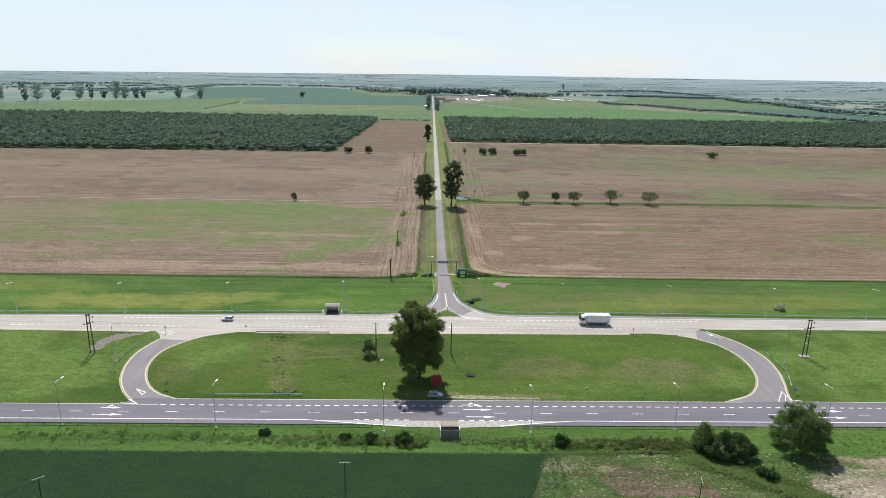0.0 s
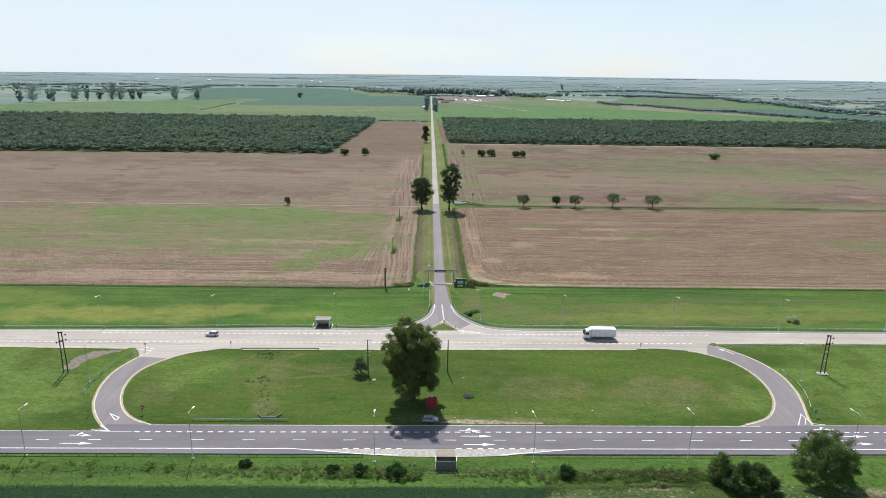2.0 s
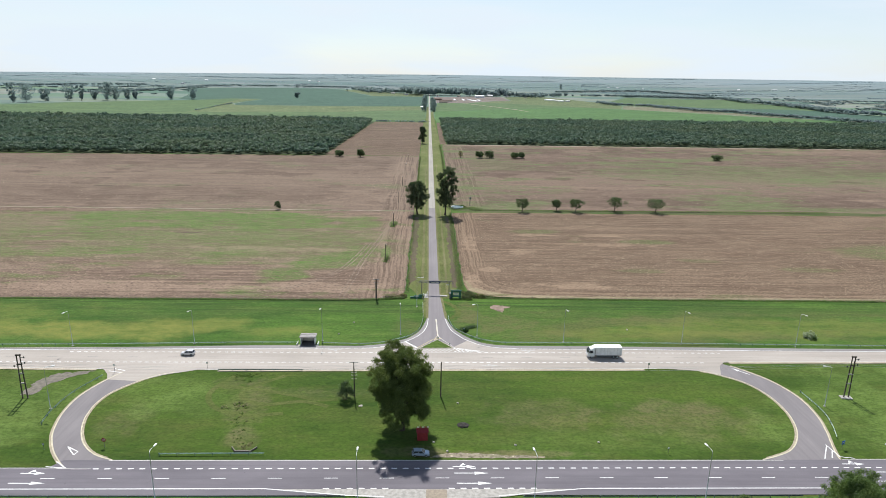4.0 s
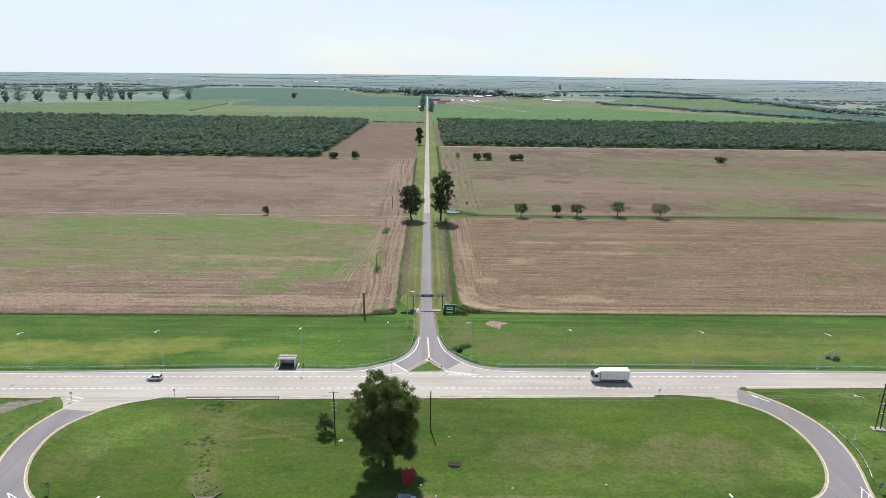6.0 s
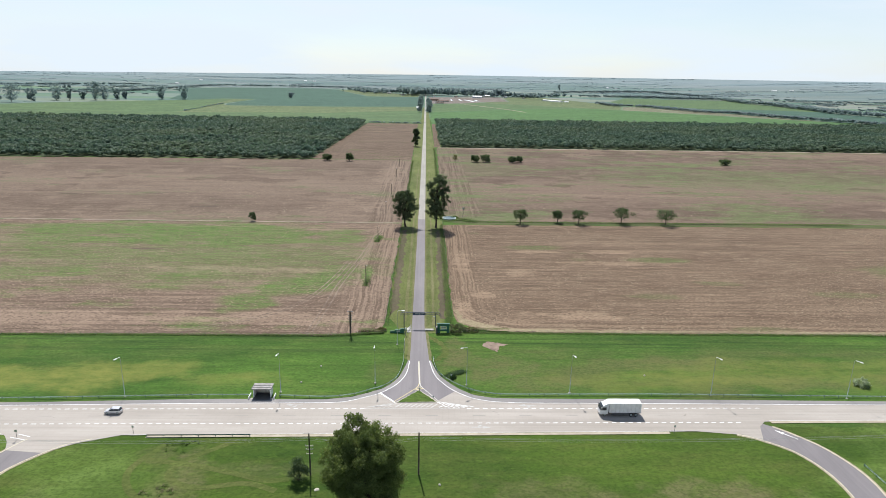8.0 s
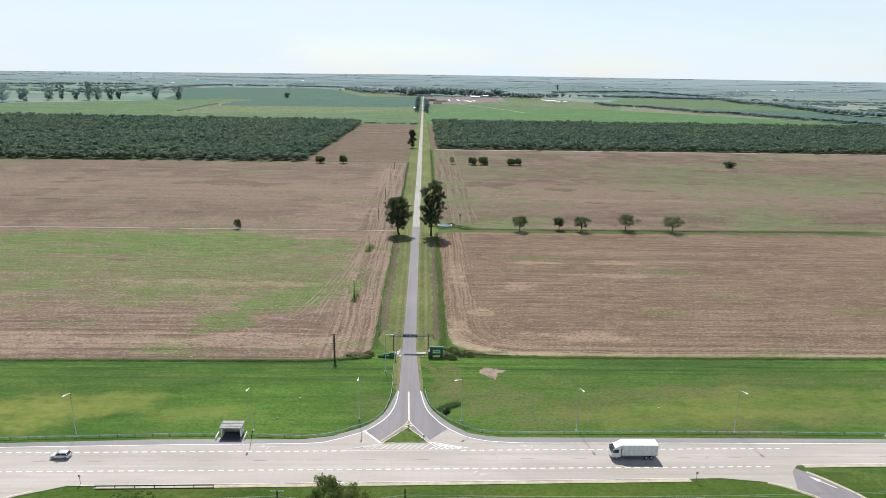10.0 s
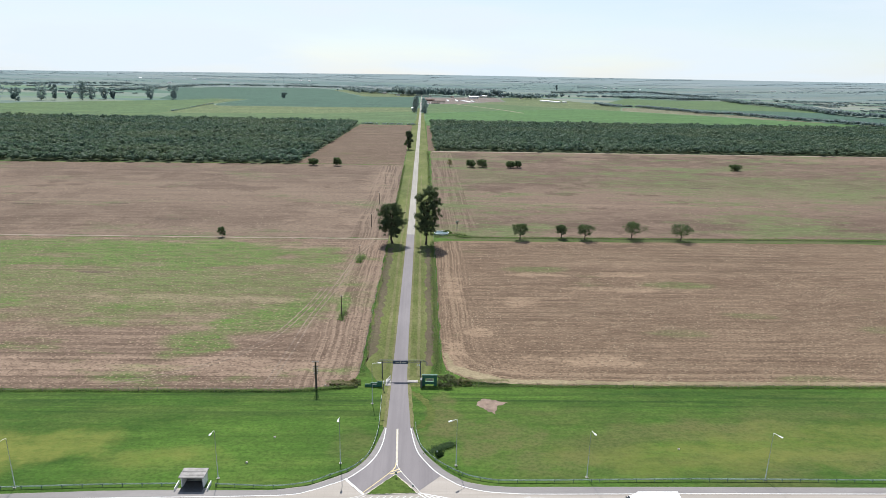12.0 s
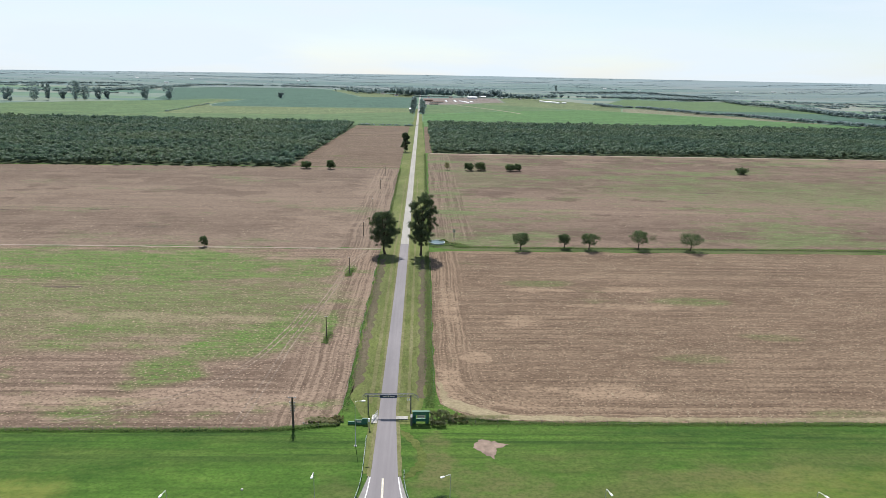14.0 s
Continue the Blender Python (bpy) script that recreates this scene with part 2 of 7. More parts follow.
def grass_mat(name, dark, mid, dry, dryness=0.0, spots=(), mown=0.5, fresh_lit=(), way="x"):
    """Turf: broad patches, mowing streaks along x, tussocks and dry stains."""
    k = Mat(name, 0.95)
    run = lambda v: (v, 1, 1) if way == "x" else (1, v, 1)
    broad = k.noise(0.03, 7, run(0.5), 0.62)
    patch = k.noise(0.13, 8, run(0.35), 0.68, (12, 40, 0))
    streak = k.noise(0.38, 9, run(0.22), 0.74, (5, 3, 0))
    tuft = k.noise(1.3, 5, run(0.8), 0.66)
    c = k.mix(k.ramp(broad, (0.38, 0.0), (0.62, 1.0)), tuple(v * 0.92 for v in dark), tuple(v * 1.06 for v in mid))
    c = k.mix(k.ramp(patch, (0.48 - dryness, 0.0), (0.76 - dryness, 0.7)), c, dry)
    c = k.mix(k.math("MULTIPLY", k.ramp(streak, (0.46, 0.0), (0.64, 1.0)), mown * 0.35), c, tuple(v * 0.55 for v in dark))
    c = k.mix(k.math("MULTIPLY", k.ramp(k.noise(0.30, 9, run(0.25), 0.74, (55, 31, 0)), (0.50, 0.0), (0.66, 1.0)), mown * 0.7), c, tuple(v * 1.2 for v in mid))
    c = k.mix(k.math("MULTIPLY", k.ramp(k.noise(0.20, 7, run(0.07), 0.66, (8, 61, 0)), (0.46, 0.0), (0.66, 1.0)), mown * 0.55), c, tuple(v * 0.72 for v in dark))
    c = k.mix(k.math("MULTIPLY", k.ramp(k.noise(0.07, 6, run(0.35), 0.6, (81, 7, 0)), (0.48, 0.0), (0.70, 1.0)), mown * 0.6), c, tuple(v * 1.12 for v in dry))
    for x, y, rx, ry, a in spots:
        c = k.mix(k.math("MULTIPLY", k.spot(x, y, rx, ry, 0.6, 0.15), a), c, (0.17, 0.14, 0.075))
    for x, y, rx, ry, a in fresh_lit:
        c = k.mix(k.math("MULTIPLY", k.spot(x, y, rx, ry, 0.7, 0.05), a), c, (0.118, 0.176, 0.040))
    c = k.mix(k.math("MULTIPLY", k.ramp(k.noise(0.55, 8, run(0.55), 0.72, (19, 27, 0), 0.6), (0.44, 0.0), (0.60, 1.0)), 0.25), c, tuple(v * 0.6 for v in dark))
    c = k.mix(k.math("MULTIPLY", k.ramp(k.noise(0.75, 8, run(0.6), 0.74, (91, 3, 0), 0.6), (0.52, 0.0), (0.66, 1.0)), 0.45), c, tuple(v * 1.35 for v in mid))
    c = k.mix(k.math("MULTIPLY", k.ramp(tuft, (0.46, 0.0), (0.62, 1.0)), 0.42), c, tuple(v * 0.50 for v in dark))
    k.bump(k.math("ADD", tuft, k.noise(0.45, 4)), 0.5, 0.25)
    return k.done(c)


def leaf_mat(name, dark, light, odd=None, thin=0.35, tint=(1.25, 1.35, 0.75), drift=None):
    """Leaves that let some of the sun through."""
    k = Mat(name, 0.75)
    c = k.mix(k.island(), dark, light)
    c = k.mix(k.ramp(k.noise(0.16, 4), (0.38, 0.0), (0.62, 0.8)), c, odd or tuple(v * 0.8 for v in dark))
    if drift:
        c = k.mix(k.ramp(k.noise(0.011, 5, (0.5, 1, 1), 0.65), (0.40, 0.0), (0.62, 0.75)), c, drift)
    k.p.inputs["Specular IOR Level"].default_value = 0.12
    t, m = k.n.new("ShaderNodeBsdfTranslucent"), k.n.new("ShaderNodeMixShader")
    m.inputs[0].default_value = thin
    k.l.new(k.mix(1.0, c, tint, "MULTIPLY"), t.inputs["Color"])
    k.l.new(k.p.outputs[0], m.inputs[1])
    k.l.new(t.outputs[0], m.inputs[2])
    k.l.new(m.outputs[0], k.n["Material Output"].inputs["Surface"])
    return k.done(c)


ASPHALT = asphalt_mat("asphalt", (0.128, 0.118, 0.130), (0.172, 0.158, 0.172))
ASPHALT_LANE = asphalt_mat("asphalt lane", (0.180, 0.165, 0.168), (0.228, 0.209, 0.210), way="y")
ASPHALT_LOOP = asphalt_mat("bleached asphalt", (0.176, 0.162, 0.164), (0.232, 0.214, 0.212), way="y")
SHOULDER = asphalt_mat("worn shoulder", (0.200, 0.188, 0.182), (0.275, 0.258, 0.245))
LANE_PALE = asphalt_mat("pale lane", (0.27, 0.255, 0.225), (0.34, 0.32, 0.28), way="y")
CONCRETE_ROAD = asphalt_mat("road concrete", (0.334, 0.300, 0.260), (0.415, 0.376, 0.332), seams=True)
CONCRETE = plain("concrete", (0.42, 0.40, 0.36), 0.85, wear=0.35, scale=1.2)
SANDY = plain("sandy shoulder", (0.42, 0.37, 0.26), 0.95, wear=0.4, scale=0.8)
SAND_PALE = plain("pale blown sand", (0.46, 0.40, 0.30), 0.95, wear=0.3, scale=0.5)
PAINT_WHITE = plain("road paint white", (0.80, 0.80, 0.78), 0.6, wear=0.22, scale=1.5)
PAINT_WORN = plain("road paint worn", (0.62, 0.60, 0.56), 0.7, wear=0.35, scale=2.0)
PAINT_CREAM = plain("cream road edge", (0.60, 0.54, 0.40), 0.75, wear=0.3, scale=1.5)
PAINT_FAINT = plain("rubbed road paint", (0.50, 0.485, 0.455), 0.7, wear=0.3, scale=2.0)
PAINT_GREY = plain("faded road paint", (0.30, 0.285, 0.265), 0.75, wear=0.3, scale=2.0)
PAINT_YELLOW = plain("road paint yellow", (0.62, 0.50, 0.24), 0.6, wear=0.3, scale=2.0)
GALV = plain("galvanised steel", (0.50, 0.56, 0.54), 0.45, 0.6, wear=0.3)
RAIL_PALE = plain("painted rail", (0.62, 0.74, 0.68), 0.5, 0.1, wear=0.2)
RAIL_DARK = plain("weathered rail", (0.22, 0.30, 0.26), 0.6, 0.2, wear=0.35)
LAMP_WHITE = plain("lamp enamel", (0.80, 0.81, 0.80), 0.4, wear=0.12)
WOOD_POLE = plain("creosoted timber", (0.10, 0.085, 0.07), 0.85, wear=0.4, scale=2.0)
STEEL_DARK = plain("dark steel", (0.13, 0.135, 0.14), 0.55, 0.4, wear=0.3)
PORCELAIN = plain("porcelain", (0.62, 0.60, 0.56), 0.3, wear=0.2)
WHITE = plain("white paint", (0.78, 0.78, 0.76), 0.5, wear=0.18, scale=1.0)
CREAM = plain("cream plaster", (0.62, 0.57, 0.48), 0.8, wear=0.25, scale=1.0)
GREY_ROOF = plain("roof sheet", (0.36, 0.34, 0.32), 0.7, wear=0.35, scale=1.0)
BLACK = plain("black rubber", (0.025, 0.025, 0.027), 0.8, wear=0.3)
GLASS_DARK = plain("tinted glass", (0.02, 0.025, 0.03), 0.08, wear=0.1)
GREEN_WALL = plain("green painted steel", (0.035, 0.14, 0.095), 0.5, wear=0.3, scale=1.0)
NAVY = plain("navy sign face", (0.035, 0.055, 0.10), 0.45, wear=0.2)
RED = plain("red paint", (0.26, 0.022, 0.026), 0.6, wear=0.3, scale=1.5)
BLUE = plain("blue sign face", (0.03, 0.14, 0.45), 0.4, wear=0.15)
SILVER = plain("silver car paint", (0.36, 0.44, 0.52), 0.3, 0.4, wear=0.08)
TAN = plain("clay paving", (0.33, 0.28, 0.215), 0.85, wear=0.3, scale=1.5)
WATER_TANK = plain("tank water", (0.045, 0.095, 0.105), 0.35, wear=0.15)
BARK = plain("bark", (0.088, 0.072, 0.056), 0.95, wear=0.5, scale=1.5)
EARTH = plain("bare earth", (0.36, 0.285, 0.23), 0.95, wear=0.3, scale=0.6)
RUBBLE = plain("gravel", (0.21, 0.19, 0.155), 0.95, wear=0.4, scale=0.9)
ASH = plain("ash heap", (0.06, 0.055, 0.05), 0.95, wear=0.5, scale=2.0)
EARTH_PATCH = plain("worn pinkish earth", (0.30, 0.225, 0.175), 0.95, wear=0.45, scale=0.5)
REDBRICK = plain("clay tile", (0.17, 0.115, 0.09), 0.85, wear=0.3)

GRASS = grass_mat("verge grass", (0.044, 0.086, 0.014), (0.082, 0.134, 0.024), (0.135, 0.142, 0.048), 0.0)
GRASS_MEDIAN = grass_mat("median grass", (0.036, 0.073, 0.010), (0.067, 0.112, 0.015), (0.106, 0.112, 0.030), 0.02,
                         spots=((62, 173, 22, 8, 0.45), (27, 176, 16, 8, 0.35), (-50, 180, 5, 12, 0.55), (-47, 165, 4, 6, 0.5), (-30, 186, 14, 3, 0.3), (-58, 192, 4, 5, 0.4), (62, 180, 14, 4, 0.4), (-78, 172, 6, 7, 0.35), (16, 158.0, 18, 1.6, 0.9), (-5, 159, 8, 2.2, 0.6)),
                         # the two wide outer spots also paint in sunlit brightening at the sides
                         fresh_lit=((-155, 178, 66, 30, 1.0), (150, 180, 60, 30, 0.9), (-75, 185, 12, 12, 0.4), (-60, 180, 10, 8, 0.35), (40, 163, 40, 6, 0.35)))
GRASS_BANK = grass_mat("bank grass", (0.044, 0.096, 0.017), (0.082, 0.148, 0.028), (0.122, 0.162, 0.042), 0.0, mown=0.4)
GRASS_WORN = grass_mat("worn grass", (0.066, 0.094, 0.020), (0.098, 0.124, 0.030), (0.132, 0.128, 0.048), 0.05)
VERGE_DRY = grass_mat("roadside grass", (0.084, 0.112, 0.028), (0.128, 0.152, 0.042), (0.186, 0.172, 0.086), 0.07, way="y")
VERGE_PALE = grass_mat("dry verge grass", (0.118, 0.122, 0.046), (0.164, 0.162, 0.070), (0.205, 0.186, 0.104), 0.03, way="y")
DITCH = grass_mat("brown ditch bank", (0.096, 0.078, 0.050), (0.136, 0.108, 0.072), (0.080, 0.096, 0.034), 0.02, way="y")
STRAW_BAND = grass_mat("straw litter", (0.215, 0.172, 0.105), (0.315, 0.262, 0.165), (0.185, 0.160, 0.080), 0.02, mown=0.3)
SOY = grass_mat("soya crop", (0.020, 0.050, 0.018), (0.032, 0.070, 0.024), (0.046, 0.082, 0.024), -0.06, mown=0.3)
WEEDY = field_mat("weedy ground", (0.082, 0.064, 0.042), (0.130, 0.106, 0.070), (0.046, 0.092, 0.018), 0.21,
                  spots=((70, 128, 12, 6, 0.8), (30, 119, 10, 4, 0.7), (20, 122, 5, 12, 0.9), (84, 131, 20, 4, 0.9)), bare=((38, 123, 9, 3.0, 0.75), (22, 126, 4, 1.6, 0.5), (104, 124, 20, 7, 1.0), (120, 114, 22, 9, 0.9), (44, 131, 8, 0.9, 0.5)))
BARE_PLOT = field_mat("dry trodden plot", (0.185, 0.155, 0.110), (0.265, 0.230, 0.168), (0.085, 0.125, 0.040), 0.06)
RED_PLOT = field_mat("weedy red soil", (0.085, 0.060, 0.042), (0.135, 0.100, 0.072), (0.045, 0.080, 0.020), 0.10)
MARGIN = grass_mat("weedy field margin", (0.050, 0.078, 0.022), (0.084, 0.106, 0.036), (0.150, 0.132, 0.075), 0.08)
TRACK = plain("dusty track", (0.31, 0.25, 0.20), 0.95, wear=0.4, scale=0.15)
DARK_SOIL = field_mat("dark turned soil", (0.060, 0.046, 0.036), (0.095, 0.072, 0.054), (0.06, 0.09, 0.03), 0.05)

# ---- helpers of this scene ----
def mesh_of(name, bm, material):
    me = bpy.data.meshes.new(name)
    bm.to_mesh(me)
    bm.free()
    for m in material if isinstance(material, (list, tuple)) else [material]:
        me.materials.append(m)
    return me


def part(name, bm, material, parent, label=""):
    ob = new(name, mesh_of(name, bm, material))
    ob.parent = parent
    return tagged(ob, label)


def share(name, me, parent, m):
    """Another piece on a mesh that exists already."""
    ob = new(name, me)
    ob.parent, ob.matrix_local = parent, m
    return ob


def thing(name, label, category, at=(0, 0, 0), turn=0.0, group=""):
    ob = new(name)
    ob.matrix_world = pose(*at, 0, 0, turn)
    return tagged(ob, label, category, group)


def structure(name, bm, material, label, category):
    return tagged(new(name, mesh_of(name, bm, material)), label, category, kind="structure")


def cube(bm, x0, x1, y0, y1, z0, z1, bevel=0.0, m=None):
    got = bmesh.ops.create_cube(bm, size=1.0)["verts"]
    for v in got:
        v.co = Vector((x0 + (v.co.x + 0.5) * (x1 - x0), y0 + (v.co.y + 0.5) * (y1 - y0), z0 + (v.co.z + 0.5) * (z1 - z0)))
        if m is not None:
            v.co = m @ v.co
    if bevel:
        edges = list({e for v in got for e in v.link_edges})
        bmesh.ops.bevel(bm, geom=edges, offset=bevel, segments=2, affect="EDGES", profile=0.6)
    return got


def tube(bm, points, radii, sides=8, caps=True):
    """A tapering tube through the points."""
    pts = [Vector(p) for p in points]
    if isinstance(radii, (int, float)):
        radii = [radii] * len(pts)
    rings = []
    for i, p in enumerate(pts):
        d = (pts[min(i + 1, len(pts) - 1)] - pts[max(i - 1, 0)]).normalized()
        u = d.cross(Vector((0, 0, 1)) if abs(d.z) < 0.9 else Vector((1, 0, 0))).normalized()
        w = d.cross(u)
        rings.append([bm.verts.new(p + (u * math.cos(a) + w * math.sin(a)) * radii[i]) for a in (2 * math.pi * k / sides for k in range(sides))])
    for a, b in zip(rings, rings[1:]):
        for k in range(sides):
            bm.faces.new((a[k], a[(k + 1) % sides], b[(k + 1) % sides], b[k])).smooth = True
    if caps:
        bm.faces.new(rings[0]), bm.faces.new(rings[-1][::-1])


def curve_through(points, steps=8):
    """Catmull-Rom through the points."""
    p = [Vector(q) for q in points]
    p = [2 * p[0] - p[1], *p, 2 * p[-1] - p[-2]]
    out = []
    for i in range(1, len(p) - 2):
        for s in range(steps):
            t = s / steps
            out.append(0.5 * (2 * p[i] + (p[i + 1] - p[i - 1]) * t + (2 * p[i - 1] - 5 * p[i] + 4 * p[i + 1] - p[i + 2]) * t * t
                              + (3 * p[i] - p[i - 1] - 3 * p[i + 1] + p[i + 2]) * t ** 3))
    return [*out, p[-2]]


def offset(line, d):
    """The line moved sideways by d, to the left of its way."""
    out = []
    for i, p in enumerate(line):
        w = (line[min(i + 1, len(line) - 1)] - line[max(i - 1, 0)]).normalized()
        out.append(Vector((p.x - w.y * d, p.y + w.x * d)))
    return out


def strip(bm, left, right, z, deep=0.0):
    """A band between two lines with as many points each; deep: its thickness."""
    a = [bm.verts.new((p[0], p[1], z)) for p in left]
    b = [bm.verts.new((p[0], p[1], z)) for p in right]
    for i in range(len(a) - 1):
        f = bm.faces.new((a[i], b[i], b[i + 1], a[i + 1]))
        f.normal_update()
        if f.normal.z < 0:
            f.normal_flip()
    if deep:
        for line, s in ((a, 1), (b, -1)):
            low = [bm.verts.new((v.co.x, v.co.y, z - deep)) for v in line]
            for i in range(len(line) - 1):
                bm.faces.new((line[i], line[i + 1], low[i + 1], low[i]))


def line_band(bm, line, width, z, deep=0.0):
    strip(bm, offset(line, width / 2), offset(line, -width / 2), z, deep)


def area(bm, points, z, ragged=0.0, step=6.0, seed=0):
    """A flat polygon; ragged: how far its edge wanders."""
    rnd = random.Random(seed)
    ring = []
    for i, p in enumerate(points):
        a, b = Vector(p), Vector(points[(i + 1) % len(points)])
        n = max(1, min(160, int((b - a).length / step))) if ragged else 1
        side = Vector((-(b - a).y, (b - a).x)).normalized()
        for k in range(n):
            q = a.lerp(b, k / n)
            if ragged and k:
                q = q + side * rnd.uniform(-ragged, ragged)
            ring.append(bm.verts.new((q.x, q.y, z)))
    f = bm.faces.new(ring)
    f.normal_update()
    if f.normal.z < 0:
        f.normal_flip()
    bmesh.ops.triangulate(bm, faces=[f])


def flat_piece(name, points, z, material, label, category, ragged=0.0, step=6.0, seed=0):
    bm = bmesh.new()
    area(bm, points, z, ragged, step, seed)
    return structure(name, bm, material, label, category)

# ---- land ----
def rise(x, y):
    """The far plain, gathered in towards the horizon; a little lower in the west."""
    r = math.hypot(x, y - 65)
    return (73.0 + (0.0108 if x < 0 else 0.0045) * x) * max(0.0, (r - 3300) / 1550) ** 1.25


def far_ground():
    k = Mat("ground cover", 0.95)
    near = k.mix(k.ramp(k.noise(0.03, 7, (0.5, 1, 1), 0.62), (0.38, 0.0), (0.62, 1.0)), (0.040, 0.092, 0.014), (0.082, 0.156, 0.024))
    near = k.mix(k.ramp(k.noise(0.13, 8, (0.3, 1, 1), 0.68, (12, 40, 0)), (0.48, 0.0), (0.76, 0.7)), near, (0.132, 0.138, 0.042))
    near = k.mix(k.math("MULTIPLY", k.ramp(k.noise(0.38, 9, (0.20, 1, 1), 0.74, (5, 3, 0)), (0.46, 0.0), (0.64, 1.0)), 0.35), near, (0.019, 0.048, 0.006))
    near = k.mix(k.math("MULTIPLY", k.ramp(k.noise(0.30, 9, (0.22, 1, 1), 0.74, (55, 31, 0)), (0.50, 0.0), (0.66, 1.0)), 0.4), near, (0.085, 0.160, 0.026))
    near = k.mix(k.math("MULTIPLY", k.ramp(k.noise(0.22, 7, (0.10, 1, 1), 0.66, (8, 61, 0)), (0.47, 0.0), (0.64, 1.0)), 0.45), near, (0.026, 0.062, 0.010))
    near = k.mix(k.math("MULTIPLY", k.ramp(k.noise(0.16, 7, (0.14, 1, 1), 0.66, (70, 23, 0)), (0.50, 0.0), (0.66, 1.0)), 0.45), near, (0.105, 0.150, 0.034))
    rough = k.math("MULTIPLY", k.step(k.axis(1), 243, 250), k.math("SUBTRACT", 1.0, k.step(k.axis(1), 258, 262)))
    near = k.mix(k.math("MULTIPLY", rough, k.ramp(k.noise(0.42, 8, (0.03, 1, 1), 0.7, (2, 44, 0)), (0.47, 0.0), (0.60, 0.75))), near, (0.024, 0.050, 0.012))
    brownish = k.math("MULTIPLY", k.step(k.axis(0), 12, 40), k.ramp(k.noise(0.07, 7, (0.35, 1, 1), 0.66, (33, 12, 0)), (0.44, 0.0), (0.62, 0.75)))
    near = k.mix(k.math("MULTIPLY", brownish, k.math("SUBTRACT", 1.0, k.step(k.axis(1), 246, 256))), near, (0.098, 0.104, 0.036))
    near = k.mix(k.math("MULTIPLY", k.ramp(k.noise(0.55, 8, (0.55, 1, 1), 0.72, (19, 27, 0), 0.6), (0.44, 0.0), (0.60, 1.0)), 0.28), near, (0.028, 0.060, 0.010))
    near = k.mix(k.math("MULTIPLY", k.ramp(k.noise(0.75, 8, (0.6, 1, 1), 0.74, (91, 3, 0), 0.6), (0.52, 0.0), (0.66, 1.0)), 0.28), near, (0.130, 0.185, 0.042))
    for x, y, rx, ry, a in ((20, 237, 15, 8, 0.7), (11, 246, 4, 10, 0.8), (33, 228, 16, 5, 0.6), (80, 240, 26, 5, 0.5), (-9, 232, 6, 9, 0.4), (104, 228, 26, 5, 0.5)):
        near = k.mix(k.math("MULTIPLY", k.spot(x, y, rx, ry, 0.7, 0.12), a), near, (0.118, 0.112, 0.046))
    tuft = k.noise(1.3, 5, (0.8, 1, 1), 0.66)
    near = k.mix(k.math("MULTIPLY", k.ramp(tuft, (0.46, 0.0), (0.62, 1.0)), 0.40), near, (0.018, 0.042, 0.007))
    for x, y, rx, ry, a in ((-120, 228, 45, 8, 0.9), (-84, 233, 24, 7, 0.7), (125, 236, 50, 10, 0.4), (60, 228, 26, 6, 0.4), (-170, 245, 50, 9, 0.4), (-55, 228, 18, 5, 0.5)):
        near = k.mix(k.math("MULTIPLY", k.spot(x, y, rx, ry, 0.7, 0.05), a), near, (0.168, 0.176, 0.042))
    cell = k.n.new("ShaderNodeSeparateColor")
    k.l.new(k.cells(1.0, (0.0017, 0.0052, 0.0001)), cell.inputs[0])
    # far crop colours are paled and blued to stand in for haze
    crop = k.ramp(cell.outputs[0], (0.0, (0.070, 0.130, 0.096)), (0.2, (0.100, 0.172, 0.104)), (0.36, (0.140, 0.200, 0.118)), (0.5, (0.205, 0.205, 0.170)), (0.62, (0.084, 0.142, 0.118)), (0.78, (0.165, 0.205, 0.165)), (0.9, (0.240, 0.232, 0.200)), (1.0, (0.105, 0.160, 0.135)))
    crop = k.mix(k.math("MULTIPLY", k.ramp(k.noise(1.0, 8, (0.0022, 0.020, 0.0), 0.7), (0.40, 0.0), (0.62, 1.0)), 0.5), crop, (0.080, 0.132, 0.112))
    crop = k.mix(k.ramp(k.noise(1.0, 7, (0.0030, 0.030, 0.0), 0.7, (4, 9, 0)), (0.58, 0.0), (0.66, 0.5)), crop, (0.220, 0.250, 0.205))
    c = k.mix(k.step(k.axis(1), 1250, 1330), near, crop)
    k.bump(k.math("ADD", tuft, k.noise(0.45, 4)), 0.6, 0.25)
    return k.done(c)


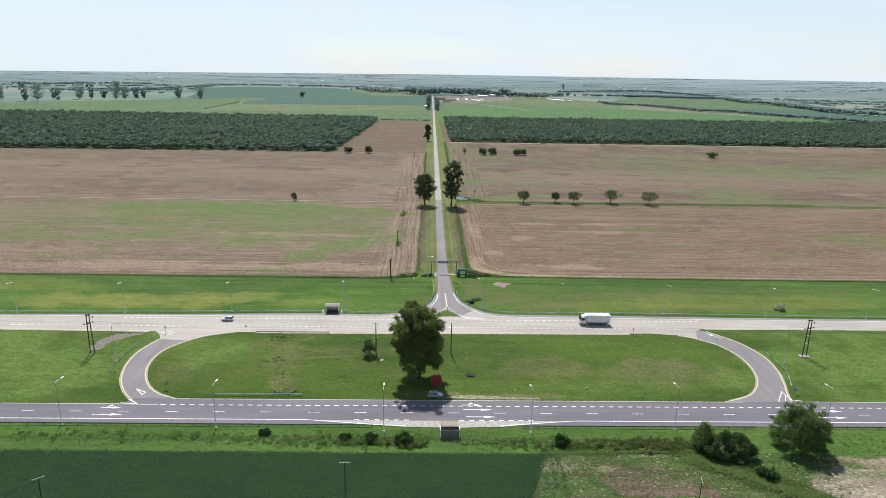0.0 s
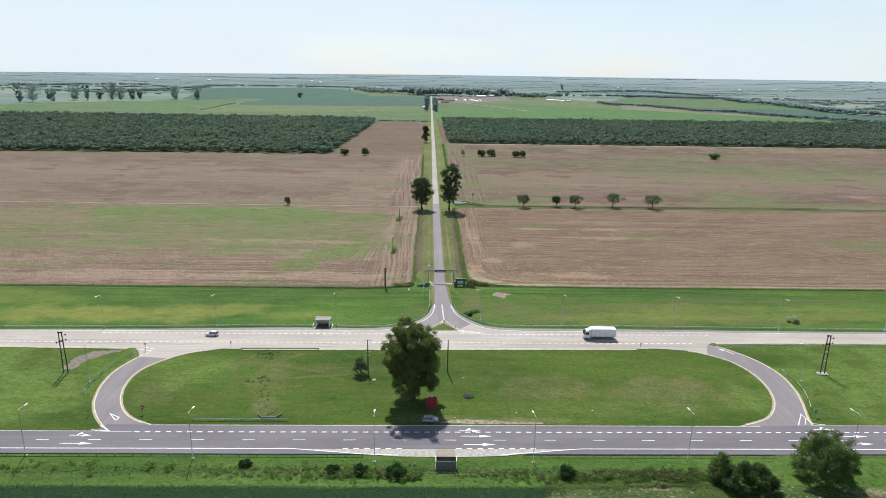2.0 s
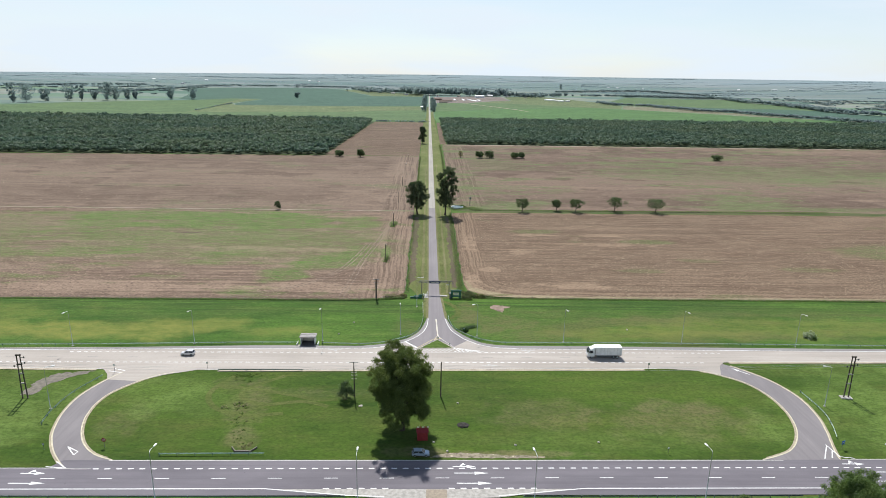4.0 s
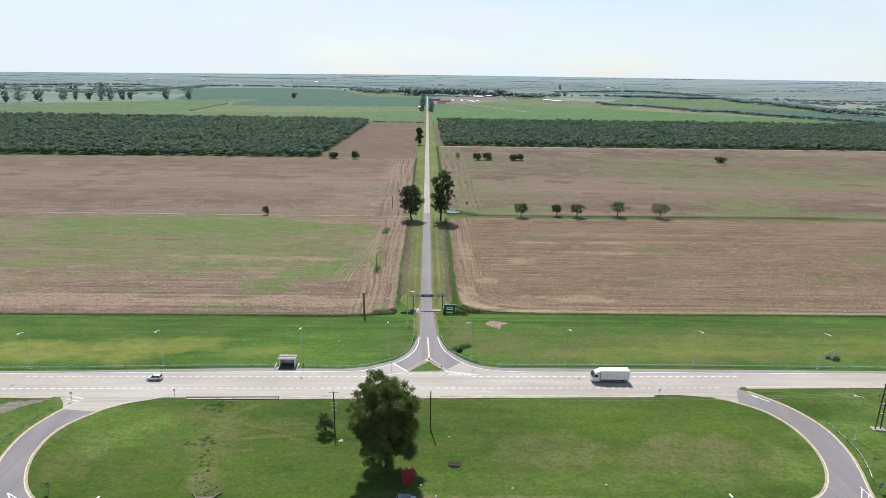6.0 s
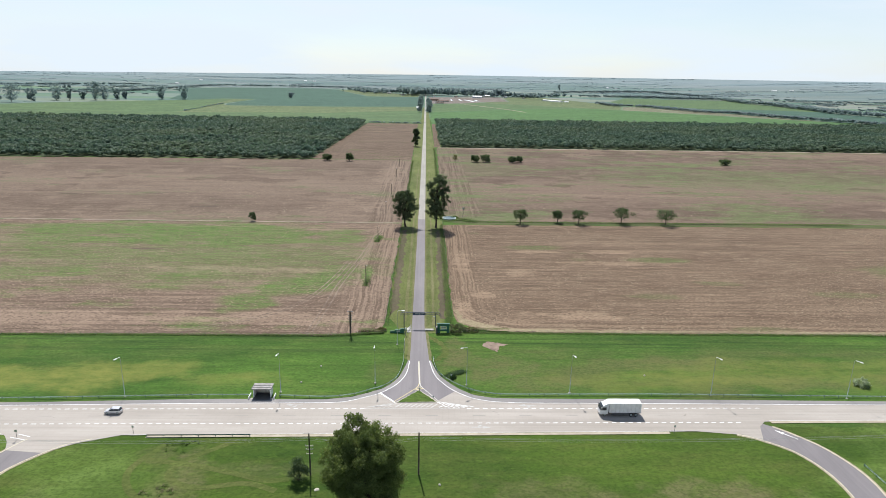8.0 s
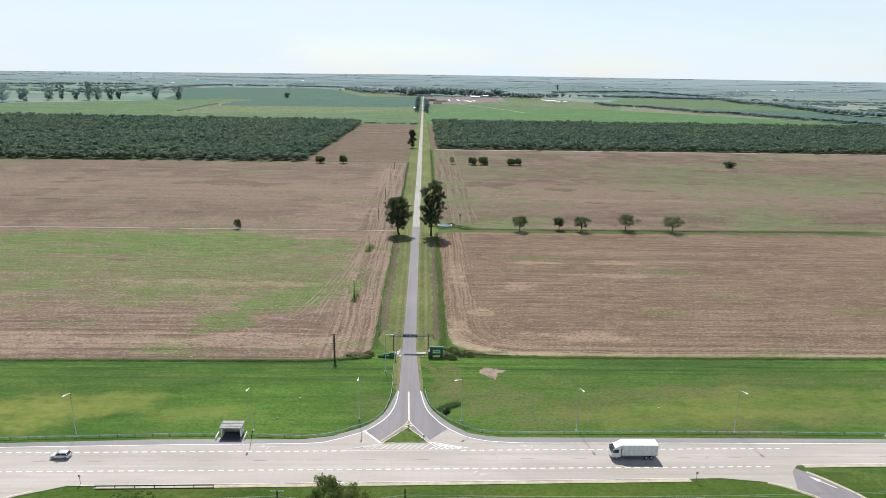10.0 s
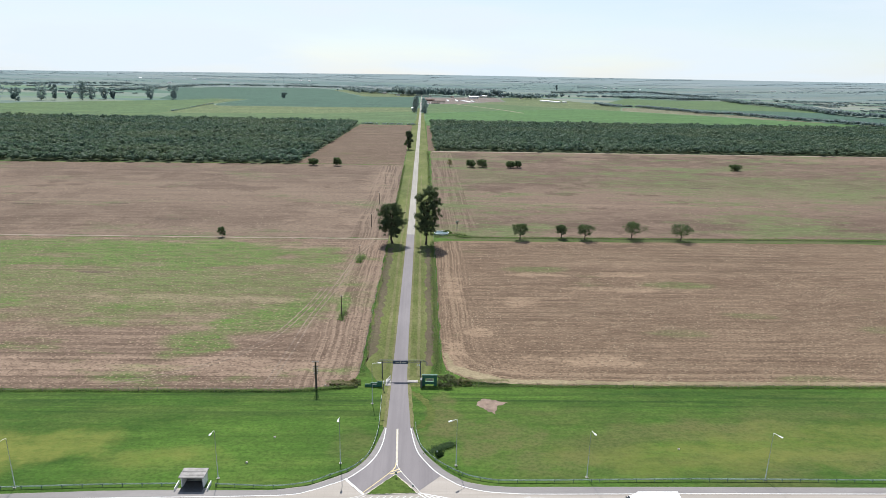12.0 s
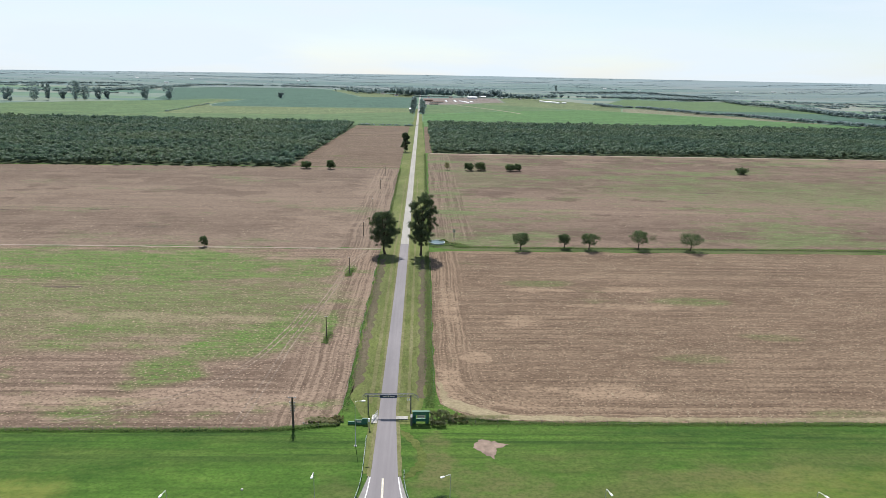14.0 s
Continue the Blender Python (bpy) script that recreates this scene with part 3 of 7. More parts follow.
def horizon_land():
    k = Mat("horizon plain with haze tint", 0.95)
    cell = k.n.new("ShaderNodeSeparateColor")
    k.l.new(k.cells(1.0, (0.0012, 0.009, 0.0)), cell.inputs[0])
    # field colours already carry a painted blue-grey haze
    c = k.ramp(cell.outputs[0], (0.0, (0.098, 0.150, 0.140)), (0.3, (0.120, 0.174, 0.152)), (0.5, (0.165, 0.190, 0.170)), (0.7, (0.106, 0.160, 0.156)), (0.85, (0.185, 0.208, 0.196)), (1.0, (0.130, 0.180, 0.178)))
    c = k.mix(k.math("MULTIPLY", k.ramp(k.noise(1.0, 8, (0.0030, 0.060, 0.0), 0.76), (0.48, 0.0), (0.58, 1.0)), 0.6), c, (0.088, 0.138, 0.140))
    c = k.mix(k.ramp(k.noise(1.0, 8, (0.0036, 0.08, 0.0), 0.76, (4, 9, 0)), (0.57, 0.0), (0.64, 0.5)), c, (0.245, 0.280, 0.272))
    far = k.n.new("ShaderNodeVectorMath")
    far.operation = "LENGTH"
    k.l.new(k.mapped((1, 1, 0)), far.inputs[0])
    # more haze painted in: pale blue mixed into the colour with distance
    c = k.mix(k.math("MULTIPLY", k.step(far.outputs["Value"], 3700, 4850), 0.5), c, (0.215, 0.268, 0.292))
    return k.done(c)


bm = bmesh.new()
rings = []
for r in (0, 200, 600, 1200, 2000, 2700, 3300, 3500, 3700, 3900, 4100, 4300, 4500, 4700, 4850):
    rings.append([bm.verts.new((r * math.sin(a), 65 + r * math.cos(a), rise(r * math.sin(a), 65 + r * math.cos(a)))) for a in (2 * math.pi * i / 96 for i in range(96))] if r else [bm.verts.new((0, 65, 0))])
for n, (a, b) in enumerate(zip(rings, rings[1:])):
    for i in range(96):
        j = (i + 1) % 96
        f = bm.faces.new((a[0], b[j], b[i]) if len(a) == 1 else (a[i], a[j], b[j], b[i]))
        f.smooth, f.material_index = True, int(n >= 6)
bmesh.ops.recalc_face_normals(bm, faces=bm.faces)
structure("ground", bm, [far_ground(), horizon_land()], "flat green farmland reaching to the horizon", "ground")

BROWN_L = field_mat("stubble with regrowth", (0.124, 0.086, 0.061), (0.184, 0.134, 0.097), (0.084, 0.144, 0.031), 0.055, head=((-11, 235, -1, 18),),
                    spots=((-120, 345, 100, 40, 0.45), (-260, 372, 110, 34, 0.42), (-240, 320, 80, 20, 0.3), (-70, 350, 50, 44, 0.35), (-113, 391, 64, 26, 1.0), (-150, 402, 90, 14, 0.9), (-43, 390, 13, 18, 0.8), (-187, 384, 24, 22, 0.7), (-51, 309, 15, 14, 1.0), (-66, 289, 11, 11, 0.9), (-36, 330, 9, 14, 0.8),
                           (-146, 325, 14, 9, 0.8), (-97, 315, 18, 12, 0.6), (-23.6, 325, 2.4, 14, 0.9), (-23.6, 389, 3, 9, 0.8), (-215, 320, 50, 10, 0.5), (-150, 350, 90, 12, 0.4)),
                    bare=((-130, 272, 60, 8, 0.35), (-48, 274, 25, 6, 0.4), (-80, 330, 40, 5, 0.3)))
BROWN_L2 = field_mat("grazed stubble", (0.104, 0.073, 0.052), (0.155, 0.115, 0.084), (0.112, 0.132, 0.058), 0.06, busy=0.5, size=1.9, head=((-11, 380, -1, 22),),
                     bare=((-50, 470, 22, 30, 0.3), (-30, 600, 12, 60, 0.3)))
BROWN_L3 = field_mat("fallow plot", (0.100, 0.070, 0.047), (0.134, 0.096, 0.067), (0.091, 0.103, 0.035), 0.05, size=2.2, bare=((-65, 1010, 18, 10, 0.35),))
BROWN_R = field_mat("maize stubble", (0.108, 0.073, 0.048), (0.170, 0.122, 0.082), (0.087, 0.126, 0.038), 0.02, head=((10.5, 262, 1, 13),),
                    spots=((112, 352, 16, 5, 0.8), (235, 335, 30, 16, 0.7), (55, 372, 16, 5, 0.7), (125, 318, 10, 4, 0.5), (92, 300, 12, 3.5, 0.5), (175, 305, 14, 4, 0.5), (120, 268, 14, 2.5, 0.5)),
                    bare=((18, 345, 4, 14, 0.55), (42, 330, 9, 5, 0.5), (56, 364, 12, 3, 0.6), (95, 365, 12, 3, 0.6), (25, 300, 4, 5, 0.5), (60, 279, 18, 4, 0.6), (38, 272, 8, 3, 0.5), (90, 345, 20, 3, 0.5), (140, 262, 140, 2.0, 0.8), (15, 280, 3.5, 16, 0.55)))
BROWN_R2 = field_mat("far stubble", (0.094, 0.064, 0.046), (0.138, 0.100, 0.073), (0.106, 0.138, 0.052), 0.11, busy=0.5, size=1.9, head=((10.5, 390, 1, 28),),
                     spots=((330, 600, 190, 60, 0.55), (60, 640, 30, 30, 0.4), (250, 700, 60, 10, 0.5), (260, 445, 110, 8, 0.6)),
                     bare=((300, 432, 60, 3.0, 0.6), (330, 480, 40, 3.0, 0.4), (480, 780, 80, 30, 0.35), (150, 520, 90, 4, 0.3)))
STUBBLE_WORN = field_mat("flattened stubble", (0.150, 0.112, 0.084), (0.226, 0.176, 0.134), (0.10, 0.12, 0.05), 0.02)
LUSH = field_mat("young maize crop", (0.074, 0.122, 0.056), (0.090, 0.140, 0.060), (0.112, 0.160, 0.062), 0.1, crop=True, size=8.0)
FRESH = field_mat("bright new pasture", (0.064, 0.130, 0.048), (0.080, 0.152, 0.052), (0.090, 0.165, 0.050), 0.1, crop=True, size=8.0)
YARD = field_mat("trodden yard", (0.135, 0.110, 0.095), (0.185, 0.155, 0.135), (0.110, 0.125, 0.070), 0.05, size=8.0)
TEAL = field_mat("dense soya", (0.050, 0.096, 0.070), (0.060, 0.112, 0.080), (0.066, 0.125, 0.078), 0.05, crop=True, size=8.0)
OLIVE = field_mat("mown pasture", (0.092, 0.122, 0.058), (0.124, 0.148, 0.070), (0.080, 0.130, 0.045), 0.08, size=8.0)
DRY_STRIP = field_mat("dry pasture", (0.140, 0.140, 0.088), (0.175, 0.168, 0.110), (0.10, 0.13, 0.06), 0.05, size=8.0)
FOREST_FLOOR = grass_mat("forest floor", (0.034, 0.052, 0.024), (0.05, 0.07, 0.03), (0.07, 0.08, 0.04), 0.0)

flat_piece("field_1", [(-900, 258), (-30, 259.5), (-14, 262), (-12.4, 270), (-12, 421), (-900, 413)], 0.03, BROWN_L, "brown maize stubble with green regrowth in streaks", "field", 0.7, 5, 1)
flat_piece("field_2", [(-900, 415.5), (-12, 424), (-12.5, 694), (-112, 694), (-900, 640)], 0.03, BROWN_L2, "pinkish brown grazed stubble field", "field", 0.8, 6, 2)
flat_piece("field_3", [(-112, 697), (-12.5, 696), (-12, 1166), (-98, 1180)], 0.03, BROWN_L3, "dark brown fallow plot beside the wood", "field", 0.8, 8, 3)
flat_piece("field_4", [(11.8, 285), (13, 272), (20, 265.5), (40, 263.2), (900, 265), (900, 436), (28, 420.5), (11.6, 418)], 0.03, BROWN_R, "brown maize stubble with straw along its edges", "field", 0.6, 5, 4)
flat_piece("field_5", [(12, 436), (30, 429), (900, 446), (900, 850), (592, 832), (14, 808)], 0.03, BROWN_R2, "reddish brown stubble field greening in places", "field", 0.8, 6, 5)
flat_piece("field_6", [(11, 813), (19, 813), (17, 1166), (11, 1166)], 0.03, BROWN_L3, "narrow brown strip beside the wood", "field", 0.4, 8, 6)
flat_piece("field_7", [(-1700, 1100), (-500, 1150), (-9, 1168), (-9, 1738), (-218, 1667), (-353, 1647), (-485, 1629), (-508, 1706), (-500, 1990), (-600, 1990), (-660, 1849), (-750, 1774), (-842, 1668), (-914, 1581), (-934, 1493), (-1700, 1250)], 0.05, LUSH, "bright green young crop behind the wood", "field", 2, 12, 7)
flat_piece("field_8", [(-9, 1742), (-218, 1671), (-353, 1651), (-481, 1635), (-503, 1710), (-496, 1996), (-600, 1996), (-664, 1853), (-720, 1900), (-858, 2394), (-1040, 2750), (-960, 3150), (-780, 3260), (-509, 3320), (-410, 3100), (-213, 2381), (-31, 2419), (-9, 2400)], 0.05, TEAL, "dark blue-green soya field", "field", 2, 14, 8)
flat_piece("field_9", [(10, 1168), (1500, 1200), (1000, 1320), (800, 1470), (680, 1603), (515, 1745), (440, 1810), (215, 1680), (10, 1500)], 0.05, FRESH, "bright green crop beyond the eastern wood", "field", 2, 12, 9)
flat_piece("field_10", [(647, 1938), (690, 1804), (716, 1684), (788, 1676), (831, 1504), (918, 1329), (1050, 1250), (2200, 1250), (1500, 1450), (1140, 1638), (1107, 1720), (1127, 1850), (1000, 1900)], 0.05, TEAL, "blue-green soya between two tree belts", "field", 2, 14, 10)
flat_piece("field_11", [(-497, 1350), (-200, 1420), (-9, 1560), (-9, 1700), (-218, 1655), (-353, 1640), (-470, 1622), (-520, 1700), (-510, 1960), (-560, 1960), (-530, 1690), (-490, 1480)], 0.09, OLIVE, "yellowish mown strip beside the crop", "field", 2, 12, 11)
flat_piece("field_12", [(8, 1906), (126, 1986), (209, 2136), (267, 2165), (274, 2500), (8, 2420)], 0.05, YARD, "grey-brown yard with white storage bags", "field", 1, 10, 12)
flat_piece("field_13", [(164, 2036), (400, 1846), (515, 1750), (573, 1941), (554, 2192), (443, 2640), (290, 2540), (271, 2160), (212, 2130)], 0.05, OLIVE, "olive pasture beside the village", "field", 2, 12, 13)
flat_piece("field_14", [(-361, 3134), (-253, 3109), (-130, 2756), (-24, 2743), (-21, 2425), (-203, 2390), (-405, 3080)], 0.09, OLIVE, "yellow pasture before the village", "field", 2, 14, 14)
flat_piece("field_15", [(519, 1752), (684, 1608), (804, 1475), (1000, 1326), (1040, 1340), (880, 1420), (780, 1660), (640, 1925), (577, 1941)], 0.09, DRY_STRIP, "pale dry strip behind the crop", "field", 2, 14, 15)
flat_piece("field_16", [(600, 2000), (651, 1942), (1000, 1905), (1123, 1857), (1150, 2010), (1180, 2228), (1166, 2387), (1230, 2670), (1033, 2640), (824, 2720), (640, 2300)], 0.05, LUSH, "green pasture inside a ring of trees", "field", 2, 14, 30)
flat_piece("field_17", [(10, 1504), (215, 1684), (440, 1814), (390, 1850), (164, 2030), (128, 1982), (10, 1902)], 0.05, LUSH, "grazed green paddock before the yard", "field", 2, 14, 31)
bm = bmesh.new()
line_band(bm, curve_through([(100, 1955), (118, 1900), (160, 1799), (206, 1673), (235, 1570)]), 6.0, 0.12)
structure("farm_track_3", bm, EARTH, "pale earth track across the paddock", "track")
flat_piece("roadside_bank", [(-400, 131.0), (20, 130.2), (60, 131.6), (112, 131.2), (400, 133), (400, 144.2), (-400, 140.4)], 0.025, GRASS_BANK, "lush bright grass on the roadside bank", "grass", 0.4, 4, 39)
flat_piece("crop_field", [(-600, 40), (14, 40), (15.5, 116), (20.5, 130.6), (-600, 131.5)], 0.045, SOY, "dense dark green soya crop", "crop", 0.5, 3, 16)
flat_piece("weed_ground", [(10, 40), (600, 40), (600, 132.5), (110, 131.5), (60, 132), (12, 130.0)], 0.03, WEEDY, "patchy weeds and dry straw on bare soil", "ground", 0.5, 3, 17)
flat_piece("bare_plot", [(78, 122), (86, 127), (98, 124.5), (114, 126), (150, 124), (150, 90), (76, 90), (72, 114)], 0.06, BARE_PLOT, "dry beige trodden ground", "soil", 0.9, 2.0, 32)
flat_piece("bare_plot", [(34, 124.5), (38.5, 126.2), (49, 125.8), (55, 122.5), (55.5, 116), (34.5, 116), (31, 120.5)], 0.06, RED_PLOT, "weedy patch of reddish soil", "soil", 0.8, 1.5, 33)
flat_piece("median", [(-900, 156), (-86, 152.3), (900, 158), (900, 208), (-900, 200)], 0.02, GRASS_MEDIAN, "mown green grass between the carriageways", "grass")
for n, (x, y, w, d) in enumerate(((226, 593, 20, 2.4), (-187, 502, 14, 2.4), (-243, 497, 16, 2.2), (-139, 460, 21, 2.6), (-132, 361, 17, 1.8))):
    flat_piece("soil_strip", [(x - w / 2, y), (x - w / 3, y + d / 2), (x + w / 3, y + d / 2), (x + w / 2, y + 0.2), (x + w / 3, y - d / 2), (x - w / 3, y - d / 2)], 0.05, DARK_SOIL, "short strip of dark turned soil", "soil", 0.3, 1.5, 40 + n)
for n, line in enumerate(([(-37, 262), (-35, 285), (-33.5, 310), (-30, 338), (-27, 365), (-24, 395), (-18, 419)], [(-80, 262), (-58, 274), (-44, 292), (-37, 318), (-33, 345)])):
    for side in (-0.9, 0.9):
        bm = bmesh.new()
        line_band(bm, offset(curve_through(line), side), 0.5, 0.045 + 0.003 * n)
        structure("wheeling", bm, STUBBLE_WORN, "pale wheel rut curving through the stubble", "track")
flat_piece("farm_track_1", [(-900, 413.4), (-12, 421.6), (-12, 423.4), (-900, 415.2)], 0.06, TRACK, "narrow pale earth farm track", "track", 0.25, 4, 18)
flat_piece("farm_track_2", [(16, 806), (592, 829), (900, 846), (900, 851), (592, 834), (16, 811)], 0.06, EARTH, "pale earth track along the wood", "track", 0.5, 5, 19)
flat_piece("field_margin_1", [(12, 427), (22, 423), (40, 421.8), (900, 437), (900, 444.5), (40, 428.4), (24, 434), (12, 437)], 0.06, MARGIN, "green weedy margin between two fields", "grass", 0.7, 3, 20)
flat_piece("verge_1", [(-4.8, 242), (-5.2, 262), (-11.4, 276), (-11.8, 340), (-11.8, 1160), (-8, 1170), (-8, 1700), (-2.7, 1700), (-2.7, 242)], 0.04, VERGE_DRY, "dry yellowing grass verge beside the lane", "grass", 0.35, 3, 21)
flat_piece("verge_2", [(1.2, 262), (5.6, 262), (10.6, 280), (11.4, 340), (11.4, 800), (8, 1170), (8, 1500), (1.2, 1500)], 0.04, VERGE_DRY, "dry grass verge beside the lane", "grass", 0.35, 3, 22)
flat_piece("ditch_bank", [(6.9, 275), (9.2, 275), (9.5, 405), (7.2, 405)], 0.07, DITCH, "brown bank of a roadside ditch", "ditch", 0.8, 2.2, 23)
flat_piece("ditch_bank", [(-11.2, 276), (-8.3, 284), (-8.5, 405), (-11.4, 405)], 0.07, DITCH, "brown bank of a roadside ditch", "ditch", 0.8, 2.2, 24)
flat_piece("straw_band", [(24, 264.4), (60, 263.6), (260, 264.6), (260, 266.4), (60, 265.6), (30, 266.8), (15.5, 275), (13.6, 284), (12.2, 284), (14, 271)], 0.06, STRAW_BAND, "pale straw litter along the field edge", "straw", 0.5, 1.5, 28)
flat_piece("bare_patch", [(20.0, 252.0), (21.6, 255.2), (24.0, 255.0), (28.6, 253.2), (25.4, 251.6), (24.6, 247.4), (22.6, 249.4)], 0.05, EARTH_PATCH, "bare pinkish earth patch in the grass", "soil", 0.35, 0.7, 25)
flat_piece("bare_patch", [(2.6, 259.4), (5.2, 258.2), (7.8, 253.6), (9.2, 248.2), (8.8, 244.6), (6.8, 241.8), (4.2, 239.6), (5.6, 243.6), (7.2, 246.4), (7.0, 249.6), (5.6, 254.0), (3.2, 257.6)], 0.05, GRASS_WORN, "worn dry ground beside the lane", "soil", 0.4, 0.8, 26)
flat_piece("wheel_track_1", [(-5.9, 272), (-5.8, 330), (-5.9, 400), (-5.5, 640), (-4.7, 640), (-4.8, 400), (-4.6, 330), (-4.9, 272)], 0.10, VERGE_PALE, "pale wheel track worn in the verge grass", "track", 0.2, 6.0, 37)
flat_piece("wheel_track_2", [(4.2, 268), (4.1, 330), (4.2, 400), (4.0, 640), (4.7, 640), (5.1, 400), (5.2, 330), (5.2, 268)], 0.10, VERGE_PALE, "pale wheel track worn in the verge grass", "track", 0.2, 6.0, 38)
flat_piece("dry_edge_1", [(-3.7, 241), (-3.5, 262), (-3.6, 420), (-3.5, 800), (-2.6, 800), (-2.7, 420), (-2.7, 262), (-2.8, 241)], 0.10, VERGE_PALE, "yellow dry grass edge of the lane", "grass", 0.15, 2.0, 35)
flat_piece("dry_edge_2", [(3.0, 241), (2.3, 254), (1.3, 268), (1.3, 800), (2.0, 800), (2.1, 420), (2.2, 268), (3.2, 254), (3.9, 241)], 0.10, VERGE_PALE, "yellow dry grass edge of the lane", "grass", 0.15, 2.0, 36)
flat_piece("bare_patch", [(-2.5, 156.4), (-1, 157.4), (3, 158.3), (9, 158.2), (15, 157.5), (24, 157.1), (24, 156.3)], 0.05, BARE_PLOT, "dry worn earth beside the highway", "soil", 0.25, 0.8, 34)
for n, line in enumerate(([(-60, 190), (-48, 187.5), (-38, 184.5), (-32, 182.5), (-27, 183)], [(-44, 196), (-51, 190), (-53, 184), (-46, 180), (-36, 181.5), (-29, 179)], [(-58, 196.5), (-62, 186), (-58, 178), (-49, 174.5), (-40, 175.5)])):
    bm = bmesh.new()
    line_band(bm, curve_through(line), 1.6, 0.045 + 0.004 * n)
    structure("grass_track", bm, GRASS_WORN, "faint pale track swept through the grass", "track")
flat_piece("gravel_patch", [(-111.5, 184), (-112, 192), (-108.5, 197), (-99, 198.2), (-104, 194.5), (-107.5, 190), (-108.5, 184.5)], 0.05, RUBBLE, "grey gravel spread on the grass", "gravel", 0.6, 0.9, 27)

# ---- roads ----
def x_line(y0, slope, xa, xb):
    return [Vector((xa, y0 + slope * xa)), Vector((xb, y0 + slope * xb))]


bm = bmesh.new()
area(bm, [(-900, 138.2), (900, 148.0), (900, 160.8), (-84, 155.0), (-86, 151.9), (-900, 148.6)], 0.10)
near_road = structure("road_1", bm, ASPHALT, "grey asphalt highway with turning lane", "road")
bm = bmesh.new()
north = [(-900, 207.5), (-260, 211.6), (-156, 213.0), (-98, 214.8), (-59, 216.8), (-24.8, 217.0), (-17.8, 218.4), (-13.2, 221.0), (-9.7, 223.3), (-7.3, 226.4), (-6.2, 228.8), (-4.0, 231), (4.0, 231), (6.7, 229.2), (7.4, 228.4), (11.0, 223.4), (15.0, 219.8), (19.4, 218.5), (24.3, 218.0), (64, 218.0), (126, 217.6), (160, 217.6), (900, 226)]
south = [(900, 217.7), (150, 208.0), (88.6, 206.9), (84, 202.5), (62, 202.1), (-70, 199.5), (-84, 194.0), (-93, 194.4), (-97, 199.4), (-150, 200.0), (-900, 194.0)]
area(bm, north + south, 0.10)
far_road = structure("road_2", bm, CONCRETE_ROAD, "pale concrete highway with worn markings", "road")

LOOPS = (([(-72, 199.2), (-76, 197.9), (-81.5, 194.9), (-87.6, 187.3), (-89.4, 181.0), (-88.9, 174.2), (-87.4, 169.2), (-85.3, 164.8), (-82.3, 160.6), (-77.9, 156.9), (-72, 154.6)],
          [(-88, 199.2), (-90.2, 198.3), (-92.4, 194.6), (-94.8, 188.0), (-95.8, 181.8), (-95.3, 175.2), (-94.0, 169.8), (-92.1, 164.7), (-88.8, 159.2), (-85.2, 154.9), (-82, 151.8)], 2.2),
         ([(69.3, 202.2), (78.5, 200.9), (83.6, 198.3), (88.9, 193.4), (91.7, 186.1), (92.0, 178.1), (90.4, 170.7), (87.4, 164.7), (83.3, 160.0), (78.4, 157.4), (73, 155.6)],
          [(84.5, 207.2), (88.2, 205.3), (92.4, 201.2), (96.9, 194.6), (99.5, 185.5), (98.9, 175.8), (96.8, 168.3), (95.0, 163.6), (93.8, 160.4), (93.0, 157.8), (92.6, 155.6)], 1.0))
for n, (inner, outer, start) in enumerate(LOOPS):
    a, b = curve_through(inner), curve_through(outer)
    bm = bmesh.new()
    strip(bm, a, b, 0.085)
    loop = structure("turn_lane_%d" % (n + 1), bm, ASPHALT_LOOP, "curved grey asphalt turning lane with cream edges", "road")
    i0 = 16
    side = 1 if n == 0 else -1
    for line, out, first in ((a, 1, 8), (b, -1, 10)):
        bm = bmesh.new()
        line_band(bm, line[first:-2], 0.30, 0.108)
        part("edge_line", bm, PAINT_CREAM, loop, "worn cream edge line")
        bm = bmesh.new()
        strip(bm, offset(line[first:-4], 0.15 * out * side), offset(line[first:-4], 0.6 * out * side), 0.06)
        part("shoulder", bm, SANDY, loop, "sandy shoulder")
bm = bmesh.new()
area(bm, [(-93, 193.2), (-84.2, 192.2), (-76, 197.9), (-70, 200.5), (-99, 200.6), (-95.5, 198.2)], 0.095)
part("concrete_apron", bm, CONCRETE_ROAD, far_road)
bm = bmesh.new()
area(bm, [(62, 203.5), (69.3, 202.2), (78.5, 200.9), (83.8, 198.3), (86.6, 205.6), (84, 208)], 0.095)
part("concrete_apron", bm, CONCRETE_ROAD, far_road)

# side lane
left = curve_through([(-10.4, 220.5), (-8.3, 222.7), (-6.0, 225.9), (-4.3, 229.8), (-3.3, 234.6), (-2.9, 240.6), (-2.8, 252), (-2.8, 268)], 6)
right = curve_through([(9.9, 221.7), (8.4, 224.0), (6.5, 227.1), (4.9, 230.5), (3.9, 235.0), (3.1, 240.6), (2.4, 252), (1.5, 268)], 6)
left += [Vector((-2.75, y)) for y in (300, 360, 420, 440)]
right += [Vector((1.35, y)) for y in (300, 360, 420, 440)]
bm = bmesh.new()
strip(bm, left, right, 0.13)
area(bm, [(-10.4, 220.5), (0.2, 222.3), (-6.2, 215.6)], 0.125)
area(bm, [(9.9, 221.7), (0.2, 222.3), (5.2, 216.6)], 0.125)
lane = structure("lane", bm, ASPHALT_LANE, "straight narrow grey asphalt lane to the village", "road")

